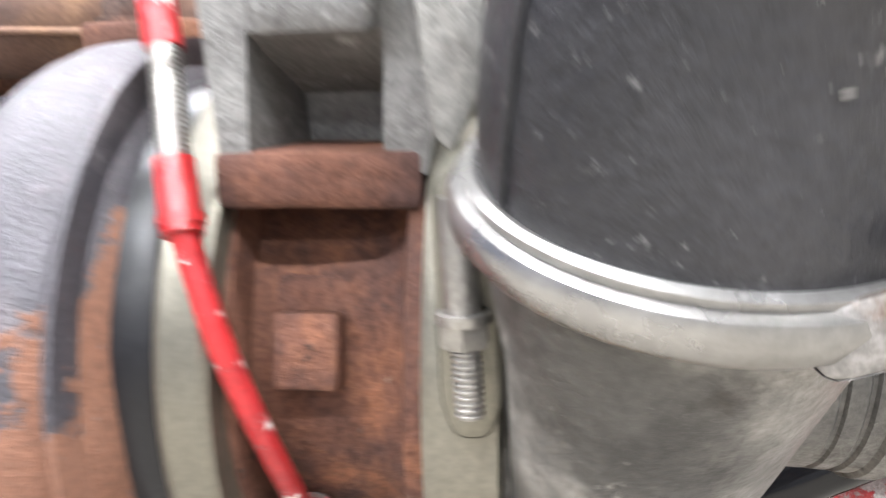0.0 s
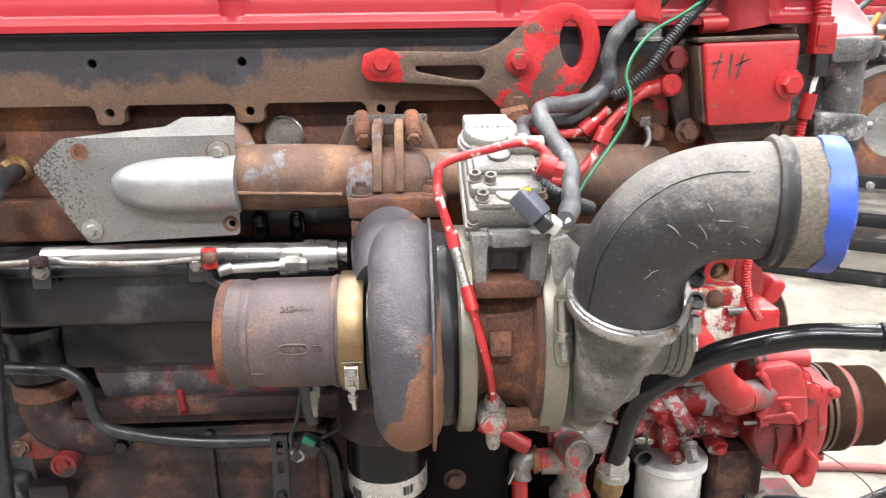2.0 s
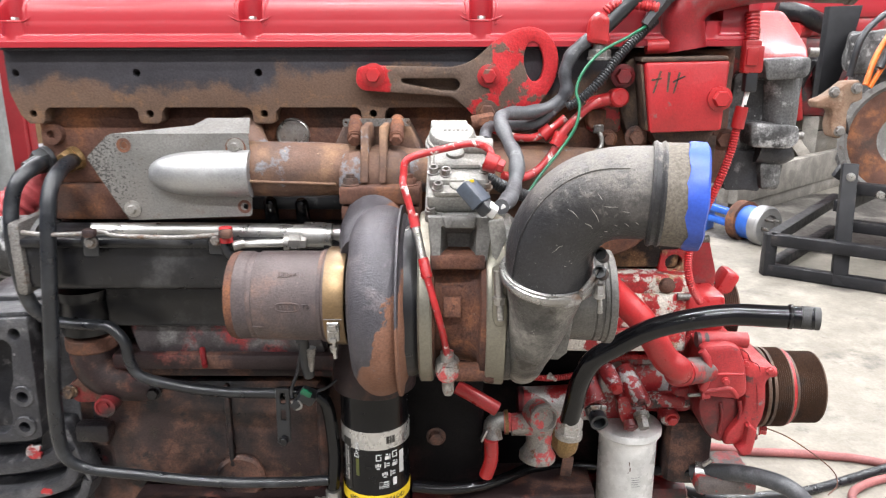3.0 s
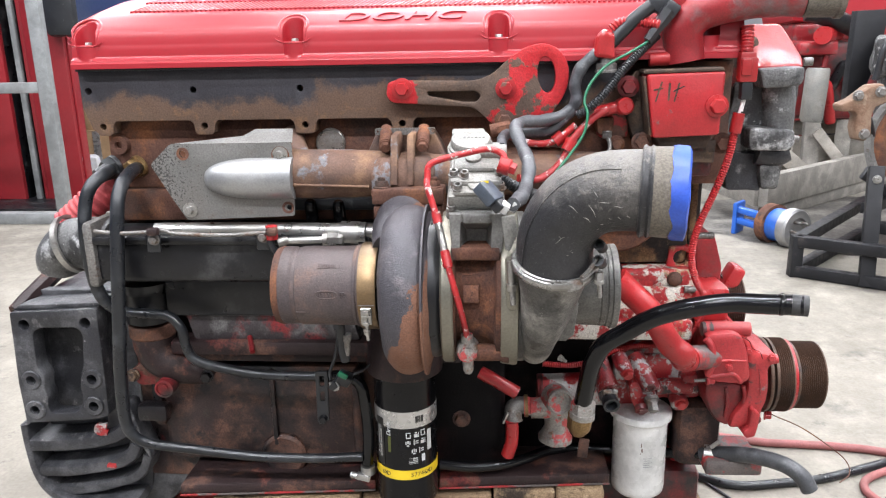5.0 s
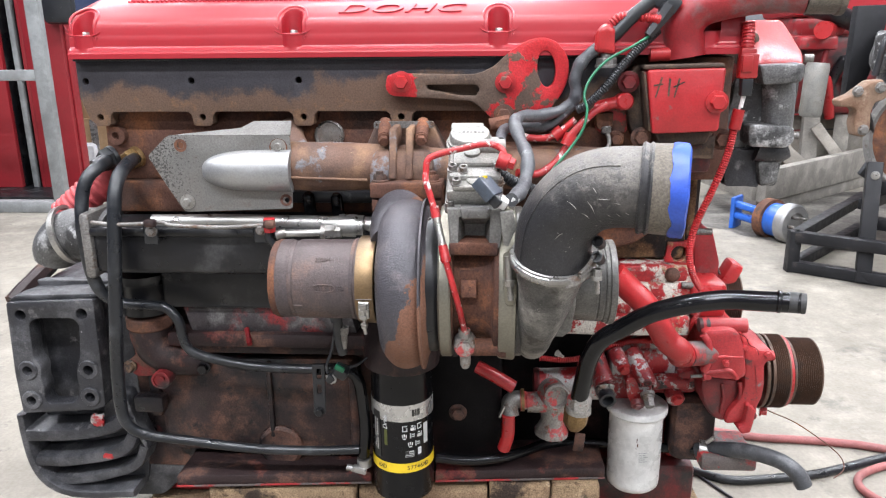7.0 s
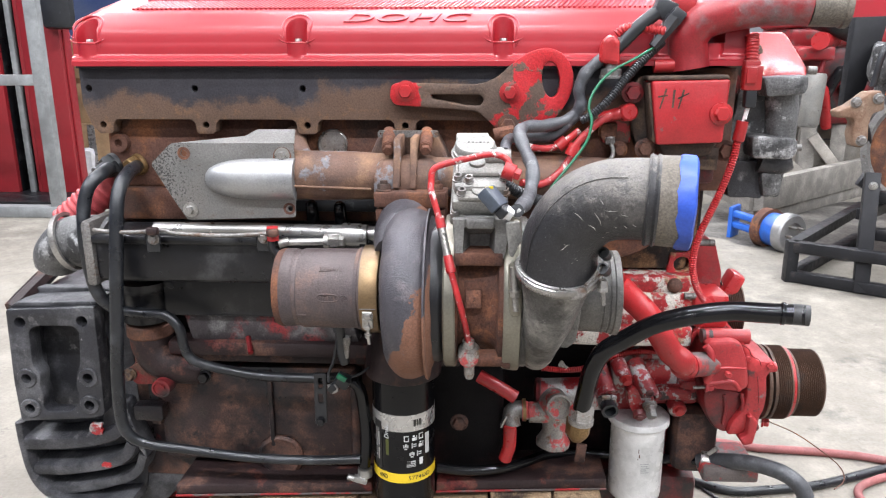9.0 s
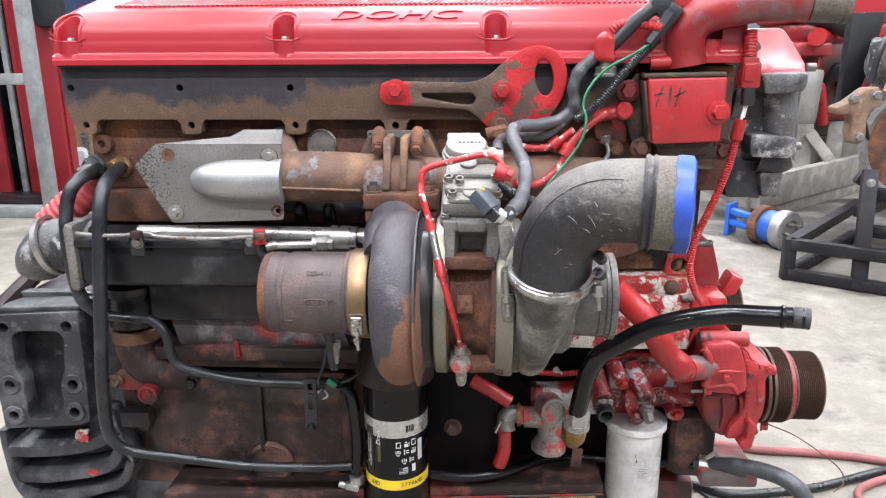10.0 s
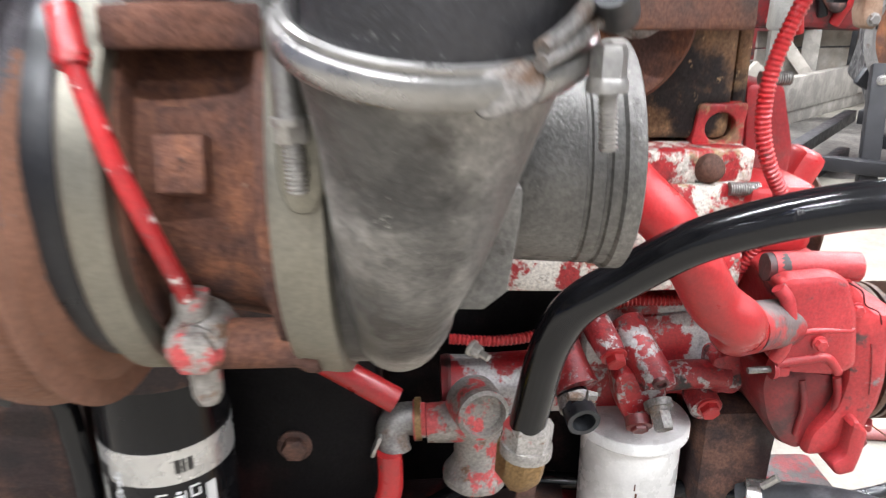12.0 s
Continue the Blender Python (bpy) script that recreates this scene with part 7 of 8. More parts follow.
pulleys = thing("drive_pulley", (0.55, 0.60, 0.54), "rust-brown ribbed belt pulley pair with a red ring between", "pulley")
PY, PZ = 0.628, 0.616
part("hub", lathe([(0.48, 0.03), (0.512, 0.03), (0.518, 0.06), (0.525, 0.02)], (0, PY, PZ), (1, 0, 0), 32), shell_black, pulleys)
part("back_flange", lathe([(0.506, 0.052), (0.506, 0.0705), (0.509, 0.0715), (0.512, 0.0705), (0.512, 0.052)], (0, PY, PZ), (1, 0, 0), 56, True), pulley_brown, pulleys)
part("inner_pulley", pulley(0.517, 7, 0.0036, 0.0700, PY, PZ, 0.002), pulley_brown, pulleys)
part("ring", lathe([(0.549, 0.05), (0.549, 0.0690), (0.5555, 0.0675), (0.5560, 0.05)], (0, PY, PZ), (1, 0, 0), 56), red_paint, pulleys, "red painted ring")
part("outer_pulley", pulley(0.558, 13, 0.0034, 0.0635, PY, PZ, 0.001), pulley_brown, pulleys)
idler = thing("idler_pulley", (0.49, 0.72, 0.70), "small grooved belt pulley behind the pump", "pulley")
part("wheel", pulley(0.455, 9, 0.0036, 0.06, 0.745, 0.722), pulley_brown, idler)
part("arm", roughen(fine(block((0.455, 0.73, 0.74), (0.03, 0.05, 0.14), 0.01, (0, 25, 0)), 1), 0.001, 30), red_paint, idler)

# ---- upper casting in red chips, behind the compressor ----
gear_cover = thing("gear_cover", (0.33, 0.62, 0.69), "red cast cover with peeling paint and white primer", "cast cover")
for x0, x1, y0, z0, z1 in ((0.130, 0.365, 0.585, 0.700, 0.738), (0.185, 0.370, 0.600, 0.735, 0.798), (0.240, 0.375, 0.610, 0.795, 0.828)):
    part("shelf", roughen(fine(box(x0, x1, y0, 0.70, z0, z1, 0.005), 2), 0.002, 26), red_chipped, gear_cover)
part("web", roughen(fine(plate(rounded([(0.3275, 0.8655), (0.3742, 0.8660), (0.3722, 0.8331), (0.3690, 0.7779), (0.3600, 0.7779), (0.3440, 0.8080), (0.3235, 0.8290)], 0.004), 0.64, 0.70, [ring_of(0.3499, 0.8434, 0.0145, count=24)], 0.002), 1), 0.001, 30), web_paint, gear_cover, "bracket with a round hole, red with rusted edges")
part("bolt", roughen(fine(lathe([(-0.012, 0.0135), (0.004, 0.0135), (0.010, 0.0105), (0.0125, 0.005), (0.013, 0)], (0.3323, 0.6100, 0.8113), (0.05, -0.95, 0.3), 20), 1), 0.0008, 60), rust, gear_cover, "rust-capped bolt")
part("column", roughen(fine(box(0.20, 0.362, 0.645, 0.71, 0.83, 1.02, 0.012), 2), 0.003, 20), column_rust, gear_cover, "rusty brown column behind the elbow")
part("round_cover", roughen(lathe([(0, 0.0885), (0.025, 0.0880), (0.036, 0.082), (0.040, 0.066), (0.041, 0)], (0.2225, 0.640, 0.9500), (0, -1, 0), 48), 0.0008, 30), rust_orange, gear_cover, "round orange-rusted cover")
part("worn_patch", roughen(lathe([(0, 0.034), (0.0006, 0.033), (0.0006, 0.016), (0, 0.015)], (0.2500, 0.5990, 0.9600), (0, -1, 0), 28, True), 0.0012, 60), steel_dirty, gear_cover, "patch worn to grey metal")
for dx in (0.0, 0.011):
    for k in range(5):
        part("cast_mark", block((0.292 + dx * 0.7, 0.5992, 0.976 - k * 0.0068), (0.0052, 0.002, 0.0042), 0.0006), rust_orange, gear_cover)
part("side_box", roughen(plate(rounded([(0.3779, 0.8809), (0.4151, 0.8814), (0.4325, 0.8177), (0.4304, 0.7726), (0.3866, 0.8036)], 0.008), 0.66, 0.78, (), 0.004), 0.001, 30), red_worn2, gear_cover)
part("side_box", roughen(fine(box(0.365, 0.43, 0.59, 0.70, 0.735, 0.80, 0.01), 1), 0.0015, 30), red_paint, gear_cover)
for p in ((0.3720, 0.6200, 0.8909), (0.3490, 0.6000, 0.7945)):
    part("stud", ridged([p, Vector(p) + Vector((0.028, 0, 0))], 0.0065, 0.002, 0.0008, 12), steel_dirty, gear_cover)

# ---- red coolant housing with its pipe ----
housing = thing("coolant_housing", (0.30, 0.56, 1.04), "red painted cast coolant housing with grimy flank and worn corners", "coolant housing")
TL, TR, BR, BL = (0.2420, 1.1820), (0.3637, 1.1846), (0.3598, 1.0860), (0.2557, 1.0817)
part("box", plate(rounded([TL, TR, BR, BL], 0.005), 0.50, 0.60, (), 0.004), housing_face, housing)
part("flank", roughen(fine(plate([(TL[0] - 0.0045, TL[1] - 0.003), (TL[0] - 0.0005, TL[1] - 0.003), (BL[0] - 0.0005, BL[1] + 0.004), (BL[0] - 0.0045, BL[1] + 0.004)], 0.506, 0.60, (), 0.001), 1), 0.0006, 40), housing_grime, housing, "grimy brown flank")
part("top_lip", roughen(fine(plate(rounded([(TL[0] - 0.005, TL[1] + 0.0005), (TR[0] - 0.001, TR[1] + 0.0005), (TR[0] - 0.003, TR[1] + 0.007), (TL[0] - 0.003, TL[1] + 0.007)], 0.003), 0.503, 0.60, (), 0.002), 1), 0.0006, 40), housing_grime, housing, "grimy top edge")
part("underside", roughen(fine(plate(rounded([(BL[0] + 0.006, BL[1] + 0.002), (BR[0] - 0.002, BR[1] + 0.002), (BR[0] - 0.012, BR[1] - 0.022), (BL[0] + 0.022, BL[1] - 0.026)], 0.006), 0.520, 0.60, (), 0.003), 1), 0.0008, 40), housing_grime, housing, "dark underside")
part("foot", roughen(fine(box(0.275, 0.368, 0.555, 0.62, 1.010, 1.080, 0.008), 1), 0.001, 30), red_dirty, housing)
part("cast_tag", plate(rounded([(0.3104, 1.0690), (0.3664, 1.0745), (0.3653, 1.0363), (0.3156, 1.0382)], 0.003), 0.535, 0.556), housing_grime, housing)
part("cast_letters", lettering("CHINA", 0.0108, 0.001, Matrix.Translation((0.3479, 0.5350, 1.0578)) @ FRONT, 0, 1.0), housing_grime, housing)
part("cast_letters", lettering("60503", 0.0108, 0.001, Matrix.Translation((0.3497, 0.5350, 1.0466)) @ FRONT, 0, 1.0), housing_grime, housing)
for a, b, w in (((0.2532, 1.1577), (0.2679, 1.1603), 0.0016), ((0.2654, 1.1707), (0.2571, 1.1394), 0.0018), ((0.2777, 1.1689), (0.2771, 1.1411), 0.0020), ((0.2925, 1.1688), (0.2860, 1.1393), 0.0017), ((0.2840, 1.1550), (0.3007, 1.1635), 0.0015)):
    a, b = Vector(a), Vector(b)
    side = Vector((a.y - b.y, b.x - a.x)).normalized() * w
    part("smudged_mark", plate([a + side, b + side * 0.6, b - side * 0.7, a - side * 0.8], 0.4995, 0.5004, (), 0.0), housing_grime, housing, "smudged dark marker bar")
for p, m, r in (((0.3524, 0.4980, 1.1321), red_paint, 0.0125), ((0.2196, 0.5350, 1.1622), red_dirty, 0.0125), ((0.2471, 0.5450, 1.0715), rust_dark, 0.0120), ((0.2080, 0.5600, 1.0668), rust, 0.010), ((0.3806, 0.5500, 1.0670), rust, 0.0125)):
    part("bolt", hexagon(p, (0, -1, 0), r, 0.013, 1.4), m, housing)
part("side_web", roughen(fine(plate(rounded([(0.2252, 1.1749), (0.2351, 1.1910), (0.2483, 1.1837), (0.2653, 1.0643), (0.2402, 1.0624), (0.2216, 1.1111)], 0.008), 0.55, 0.60, (), 0.003), 1), 0.001, 30), housing_grime, housing, "grimy brown web beside the box")
part("side_lug", roughen(fine(sweep([(0.1673, 0.5350, 1.1200), (0.1922, 0.5330, 1.1273), (0.2100, 0.5320, 1.1310)], 0.0100, 18), 1), 0.0006, 50), red_paint, housing)
part("lug_head", roughen(fine(lathe([(-0.014, 0.0145), (0.008, 0.0140), (0.011, 0.011), (0.011, 0)], (0.2133, 0.5300, 1.1311), (0.1, -1, 0.1), 24), 1), 0.0005, 60), red_paint, housing)
part("side_block", roughen(fine(plate(rounded([(0.1622, 1.1822), (0.2099, 1.1845), (0.2257, 1.1654), (0.2272, 1.0763), (0.1783, 1.0764), (0.1656, 1.1474)], 0.008), 0.56, 0.62, (), 0.004), 1), 0.001, 30), red_rusty, housing)
part("port_block", roughen(fine(plate(rounded([(0.1727, 1.1108), (0.2013, 1.1125), (0.1998, 1.0875), (0.1873, 1.0782), (0.1738, 1.0875)], 0.004), 0.545, 0.58, (), 0.003), 1), 0.0006, 40), rust_orange, housing, "rusty port block")
part("sensor_nut", hexagon((0.1895, 0.5500, 1.0870), (0.1, -0.3, -1), 0.0085, 0.010, 1.1), steel_dirty, housing)
part("brake_line", sweep([(0.1893, 0.5480, 1.0834), (0.1947, 0.5420, 1.0692), (0.1929, 0.5380, 1.0565), (0.1796, 0.5320, 1.0461), (0.1679, 0.5250, 1.0377)], 0.0038, 10), steel_dirty, housing, "thin bent steel line")
out_pipe = thing("coolant_outlet", (0.3043, 0.5200, 1.2110), "curved metal coolant outlet with red paint worn to grey", "pipe elbow")
part("pipe", roughen(sweep([(0.3099, 0.5496, 1.1999), (0.3062, 0.5496, 1.2238), (0.3050, 0.5465, 1.2491), (0.3222, 0.5424, 1.2730), (0.3584, 0.5363, 1.2860), (0.4068, 0.5292, 1.2938), (0.4551, 0.5220, 1.2947), (0.4773, 0.5180, 1.2927)], lambda t: 0.0325 - 0.003 * t, 28, 10), 0.0008, 30), red_worn2, out_pipe)
part("pipe_end", lathe([(0, 0.0292), (0.045, 0.0295), (0.047, 0.0315), (0.055, 0.0315), (0.056, 0.027), (0.03, 0.026), (0.029, 0)], (0.4756, 0.5180, 1.2927), (1, -0.08, -0.02), 36), coupler_brown, out_pipe, "brown stained end")
part("neck_lug", roughen(sweep([(0.2517, 0.5394, 1.2039), (0.2828, 0.5394, 1.2056)], 0.011, 16), 0.0005, 50), red_paint, out_pipe)

# ---- grey gear housing at the end ----
gear_case = thing("gear_housing", (0.47, 0.65, 0.95), "grey cast-aluminium gear housing with red paint on top", "gear housing")
upper = fine(plate(rounded([(0.4291, 1.2184), (0.4359, 1.2581), (0.4993, 1.2596), (0.5228, 1.2017), (0.5212, 1.1852), (0.4439, 1.1835)], 0.010), 0.60, 0.95, (), 0.004), 2)
for v in upper.verts:
    if v.co.y < 0.70:
        v.co.y += 0.9 * max(0.0, v.co.z - 1.186)
part("upper", roughen(upper, 0.0012, 25), red_paint, gear_case, "faded red painted upper part")
part("ledge", roughen(fine(plate(rounded([(0.4384, 1.1861), (0.5126, 1.1887), (0.5149, 1.1696), (0.5100, 1.1577), (0.4475, 1.1532)], 0.006), 0.575, 0.66, (), 0.004), 1), 0.0015, 40), alu_dirty, gear_case)
part("wall", roughen(fine(plate(rounded([(0.4154, 1.1621), (0.5246, 1.1714), (0.5220, 1.0756), (0.5086, 1.0262), (0.5027, 0.9757), (0.4238, 0.9802), (0.4048, 1.0752)], 0.008), 0.62, 0.95), 2), 0.003, 25), alu_dirty, gear_case)
part("column", roughen(fine(sweep([(0.4887, 0.6250, 1.1570), (0.4921, 0.6250, 1.1187), (0.4933, 0.6250, 1.0749)], 0.028, 24), 1), 0.0015, 35), alu_dirty, gear_case)
part("ledge", roughen(fine(plate(rounded([(0.4297, 1.0874), (0.4407, 1.0893), (0.5040, 1.0848), (0.5070, 1.0602), (0.4962, 1.0496), (0.4343, 1.0522)], 0.006), 0.570, 0.66, (), 0.004), 1), 0.0015, 40), alu_dirty, gear_case)
# Undercut and lower wall are black, unlike the grey casting above.
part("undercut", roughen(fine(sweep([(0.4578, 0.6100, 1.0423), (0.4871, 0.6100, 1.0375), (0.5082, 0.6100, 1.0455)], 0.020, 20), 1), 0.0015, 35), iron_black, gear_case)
part("pad", roughen(fine(plate(rounded([(0.4612, 1.0232), (0.4953, 1.0254), (0.4982, 0.9837), (0.4680, 0.9774)], 0.008), 0.598, 0.66, (), 0.004), 1), 0.0012, 40), alu_dirty, gear_case)
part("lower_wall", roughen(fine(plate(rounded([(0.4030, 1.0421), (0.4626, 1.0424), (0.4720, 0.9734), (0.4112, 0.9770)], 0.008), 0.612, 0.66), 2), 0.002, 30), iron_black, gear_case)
part("pin", lathe([(0, 0.007), (0.014, 0.007), (0.015, 0)], (0.5222, 0.6100, 1.1951), (1, -0.1, 0), 16), steel_dirty, gear_case)
part("pin", lathe([(0, 0.006), (0.010, 0.006), (0.011, 0)], (0.5051, 0.5800, 1.0690), (1, -0.1, 0), 16), steel_dirty, gear_case)
part("rear", roughen(fine(box(0.385, 0.455, 0.63, 1.05, 0.985, 1.24, 0.012), 2), 0.003, 20), housing_grime, gear_case)
part("front_plate", roughen(fine(box(0.363, 0.378, 0.655, 1.05, 0.86, 0.99, 0.005), 2), 0.002, 20), column_rust, gear_case)
part("front_plate", roughen(fine(box(0.363, 0.406, 0.665, 1.05, 0.40, 0.858, 0.008), 2), 0.002, 20), red_faded, gear_case)

# ---- wiring ----
def cable(name, points, r, mat, label, ribs=None, category="cable"):
    t = thing(name, points[0], label, category)
    part("sleeve", ridged(points, r, ribs[0], ribs[1], 12) if ribs else sweep(points, r, 14, 8), mat, t)
    return t


loom = cable("wiring_loom", [(0.1780, 0.5240, 1.2270), (0.1626, 0.5240, 1.2132), (0.1421, 0.5240, 1.1940), (0.1324, 0.5240, 1.1676), (0.1353, 0.5240, 1.1408), (0.1179, 0.5240, 1.1210), (0.0804, 0.5058, 1.1118), (0.0473, 0.4767, 1.1129), (0.0349, 0.4475, 1.1054), (0.0424, 0.4086, 1.0846), (0.0513, 0.3600, 1.0650), (0.0478, 0.3300, 1.0418), (0.0396, 0.2900, 1.0313), (0.0257, 0.2450, 1.0277)], lambda t: 0.0098 * (1 + 0.06 * math.sin(88 * t) + 0.06 * math.sin(41 * t + 1)), tape_grey, "thick grey cloth-taped wiring loom", category="wiring loom")
part("branch", sweep([(0.1314, 0.5240, 1.1273), (0.0961, 0.5240, 1.0953), (0.0638, 0.5200, 1.0911), (0.0310, 0.5022, 1.0930), (0.0167, 0.4667, 1.0909), (0.0123, 0.4133, 1.0804)], 0.0085, 12), tape_grey, loom)
part("branch", sweep([(0.2472, 0.5240, 1.2861), (0.2183, 0.5240, 1.2627), (0.1935, 0.5240, 1.2372), (0.1781, 0.5240, 1.2244)], 0.011, 12), plastic_black, loom)
cable("loom_tube", [(0.2611, 0.5350, 1.2415), (0.2290, 0.5200, 1.2131), (0.2025, 0.5100, 1.1857), (0.1763, 0.5000, 1.1531), (0.1509, 0.5000, 1.1293), (0.1336, 0.5000, 1.1204)], 0.0075, plastic_black, "black ribbed loom tube", (0.004, 0.0014))
cable("green_cable", [(0.2494, 0.5200, 1.2354), (0.2174, 0.5070, 1.2176), (0.1778, 0.4970, 1.1966), (0.1525, 0.4875, 1.1695), (0.1432, 0.4800, 1.1441), (0.1476, 0.4725, 1.1230), (0.1411, 0.4650, 1.0933), (0.1206, 0.4575, 1.0634), (0.0911, 0.4350, 1.0315), (0.0710, 0.4200, 1.0050)], 0.0022, green_wire, "thin green insulated cable")
cable("loom_tube", [(0.0063, 0.3300, 1.0576), (0.0159, 0.3250, 1.0465), (0.0345, 0.3300, 1.0336), (0.0566, 0.3600, 1.0196), (0.0910, 0.4200, 0.9990)], 0.0085, plastic_black, "black ribbed loom tube by the actuator", (0.004, 0.0014))
rl = cable("red_line", [(0.1845, 0.5150, 1.1281), (0.1620, 0.5100, 1.1150), (0.1314, 0.5050, 1.0838), (0.1183, 0.5000, 1.0571), (0.1006, 0.4950, 1.0348), (0.0727, 0.4800, 1.0207), (0.0404, 0.4650, 1.0258)], 0.0062, chipped_tube, "red sprayed braided line with sleeves", category="hose")
part("collar", merged(sweep([(0.1286, 0.5040, 1.0812), (0.1200, 0.5010, 1.0633)], 0.0105, 14)), red_paint, rl)
rl2 = cable("red_line", [(0.1350, 0.5200, 1.1031), (0.1099, 0.5170, 1.0833), (0.0872, 0.5150, 1.0742), (0.0548, 0.5100, 1.0766), (0.0223, 0.5050, 1.0898), (-0.0007, 0.5000, 1.0976)], 0.0058, chipped_tube, "red sprayed braided line over the manifold", category="hose")
part("collar", sweep([(0.1144, 0.5170, 1.0869), (0.1010, 0.5160, 1.0760)], 0.0105, 14), red_paint, rl2)
part("nut", hexagon((-0.0007, 0.5000, 1.0976), (1, 0, 0.2), 0.0105, 0.03, 1.0), rust_orange, rl2)
boot = thing("red_boot", (0.1794, 0.5240, 1.2286), "red rubber boot over a large plated nut", "rubber boot")
part("boot", roughen(fine(plate(rounded([(0.1626, 1.2440), (0.1778, 1.2540), (0.1921, 1.2454), (0.1925, 1.2053), (0.1599, 1.2082)], 0.008), 0.508, 0.532, (), 0.007), 1), 0.0016, 60), red_paint, boot)
part("nut", merged(hexagon((0.1815, 0.5240, 1.1868), (0, 0, 1), 0.0165, 0.014, 1.1), lathe([(0, 0.011), (0.03, 0.010)], (0.1814, 0.5240, 1.1886), (0, 0, 1), 18)), steel_dirty, boot, "dull plated nut")
cable("loom_tube", [(0.1880, 0.5250, 1.2525), (0.1998, 0.5250, 1.2617), (0.2234, 0.5250, 1.2631), (0.2488, 0.5200, 1.2593), (0.2609, 0.5150, 1.2566)], 0.0082, red_paint, "red sprayed ribbed loom tube", (0.005, 0.0016))
con = thing("wire_plug", (0.2612, 0.5240, 1.2668), "black weatherproof wiring connector", "wiring plug")
part("shell", merged(sweep([(0.2430, 0.5180, 1.2337), (0.2613, 0.5220, 1.2583), (0.2741, 0.5240, 1.2777)], lambda t: 0.0075 + 0.006 * t, 6, 4), block((0.2775, 0.5240, 1.2794), (0.022, 0.018, 0.024), 0.003, (0, 35, 0))), plastic_black, con)
con2 = thing("wire_plug", (0.2552, 0.5400, 1.2842), "black and red wiring connector on the cover", "wiring plug")
part("shell", block((0.2618, 0.5400, 1.2901), (0.034, 0.026, 0.030), 0.003, (0, 20, 0)), plastic_black, con2)
part("cap", block((0.2909, 0.5400, 1.2984), (0.034, 0.024, 0.024), 0.003, (0, 10, 0)), red_paint, con2, "red cap")
con3 = thing("wire_plug", (0.4017, 0.5300, 1.1845), "red-painted wiring connector with black lower half", "wiring plug")
part("shell", merged(block((0.4042, 0.5300, 1.1862), (0.029, 0.022, 0.040), 0.004), block((0.4023, 0.5300, 1.2036), (0.024, 0.018, 0.02), 0.003), block((0.3997, 0.5180, 1.1901), (0.016, 0.006, 0.026), 0.002)), red_paint, con3)
part("plug", block((0.4046, 0.5300, 1.1563), (0.018, 0.017, 0.034), 0.003), plastic_black, con3, "black lower half")
part("sleeve", ridged([(0.4024, 0.5400, 1.2519), (0.4028, 0.5350, 1.2321), (0.4014, 0.5300, 1.2123)], 0.0105, 0.005, 0.0018, 14), red_paint, con3)
part("wires", merged(sweep([(0.4052, 0.5300, 1.1421), (0.4012, 0.5300, 1.1206)], 0.002, 6), sweep([(0.4017, 0.5300, 1.1421), (0.3979, 0.5300, 1.1179)], 0.002, 6)), white_paint, con3)
part("boot", sweep([(0.3979, 0.5300, 1.1179), (0.3931, 0.5300, 1.0861)], 0.0095, 12), red_paint, con3)
cable("loom_tube", [(0.3929, 0.5300, 1.0879), (0.3881, 0.5300, 1.0538), (0.3781, 0.5300, 1.0163), (0.3628, 0.5300, 0.9733), (0.3477, 0.5300, 0.9344), (0.3395, 0.5300, 0.8998), (0.3396, 0.5300, 0.8648), (0.3488, 0.5300, 0.8345), (0.3660, 0.5350, 0.8074)], 0.0066, red_paint, "red ribbed loom tube hanging from a connector", (0.0040, 0.0012))
cable("loom_tube", [(0.0945, 0.6000, 0.6454), (0.1426, 0.6000, 0.6428), (0.1856, 0.6050, 0.6483), (0.2278, 0.6100, 0.6678), (0.2715, 0.6200, 0.6748), (0.3192, 0.6200, 0.6756), (0.3572, 0.6100, 0.6851), (0.3708, 0.6000, 0.7177), (0.3853, 0.5900, 0.7572)], 0.0058, red_paint, "red ribbed loom tube behind the fuel pump", (0.0042, 0.0013))

# ---- left background: lift column, frame, cartons ----
lift = thing("lift_column", (-3.2, 4.5, FLOOR), "tall red steel lift column with a dark channel and grey rail", "lift column")
part("web", box(-3.232, -2.958, 4.40, 4.44, FLOOR + 0.02, 3.6, 0.004), red_dirty2, lift, "broad red face of the column")
part("fold", box(-2.962, -2.945, 4.441, 4.52, FLOOR + 0.02, 3.6, 0.004), red_dirty2, lift)
part("channel_side", box(-3.262, -3.234, 4.405, 4.75, FLOOR + 0.02, 3.6, 0.004), red_dirty2, lift)
part("channel_back", box(-3.40, -3.263, 4.66, 4.70, FLOOR + 0.02, 3.6, 0.004), shell_black, lift, "dark inside of the channel")
part("rail", box(-3.325, -3.288, 4.40, 4.44, FLOOR + 0.02, 3.5, 0.004), frame_grey, lift, "grey steel guide rail")
part("flange", box(-3.95, -3.395, 4.38, 4.42, FLOOR + 0.02, 3.6, 0.006), red_dirty2, lift, "red side plate")
part("channel_side", box(-3.42, -3.396, 4.421, 4.75, FLOOR + 0.02, 3.6, 0.004), shell_black, lift)
part("base", box(-3.9, -2.90, 4.05, 4.75, FLOOR, FLOOR + 0.02, 0.003), shell_black, lift)
part("motor", roughen(box(-3.02, -2.80, 4.30, 4.39, 1.36, 1.80, 0.04), 0.004, 6), plastic_black, lift, "black motor housing on the lift")
gate = thing("steel_frame", (-2.72, 3.7, FLOOR), "grey square-tube steel frame beside the lift", "steel frame")
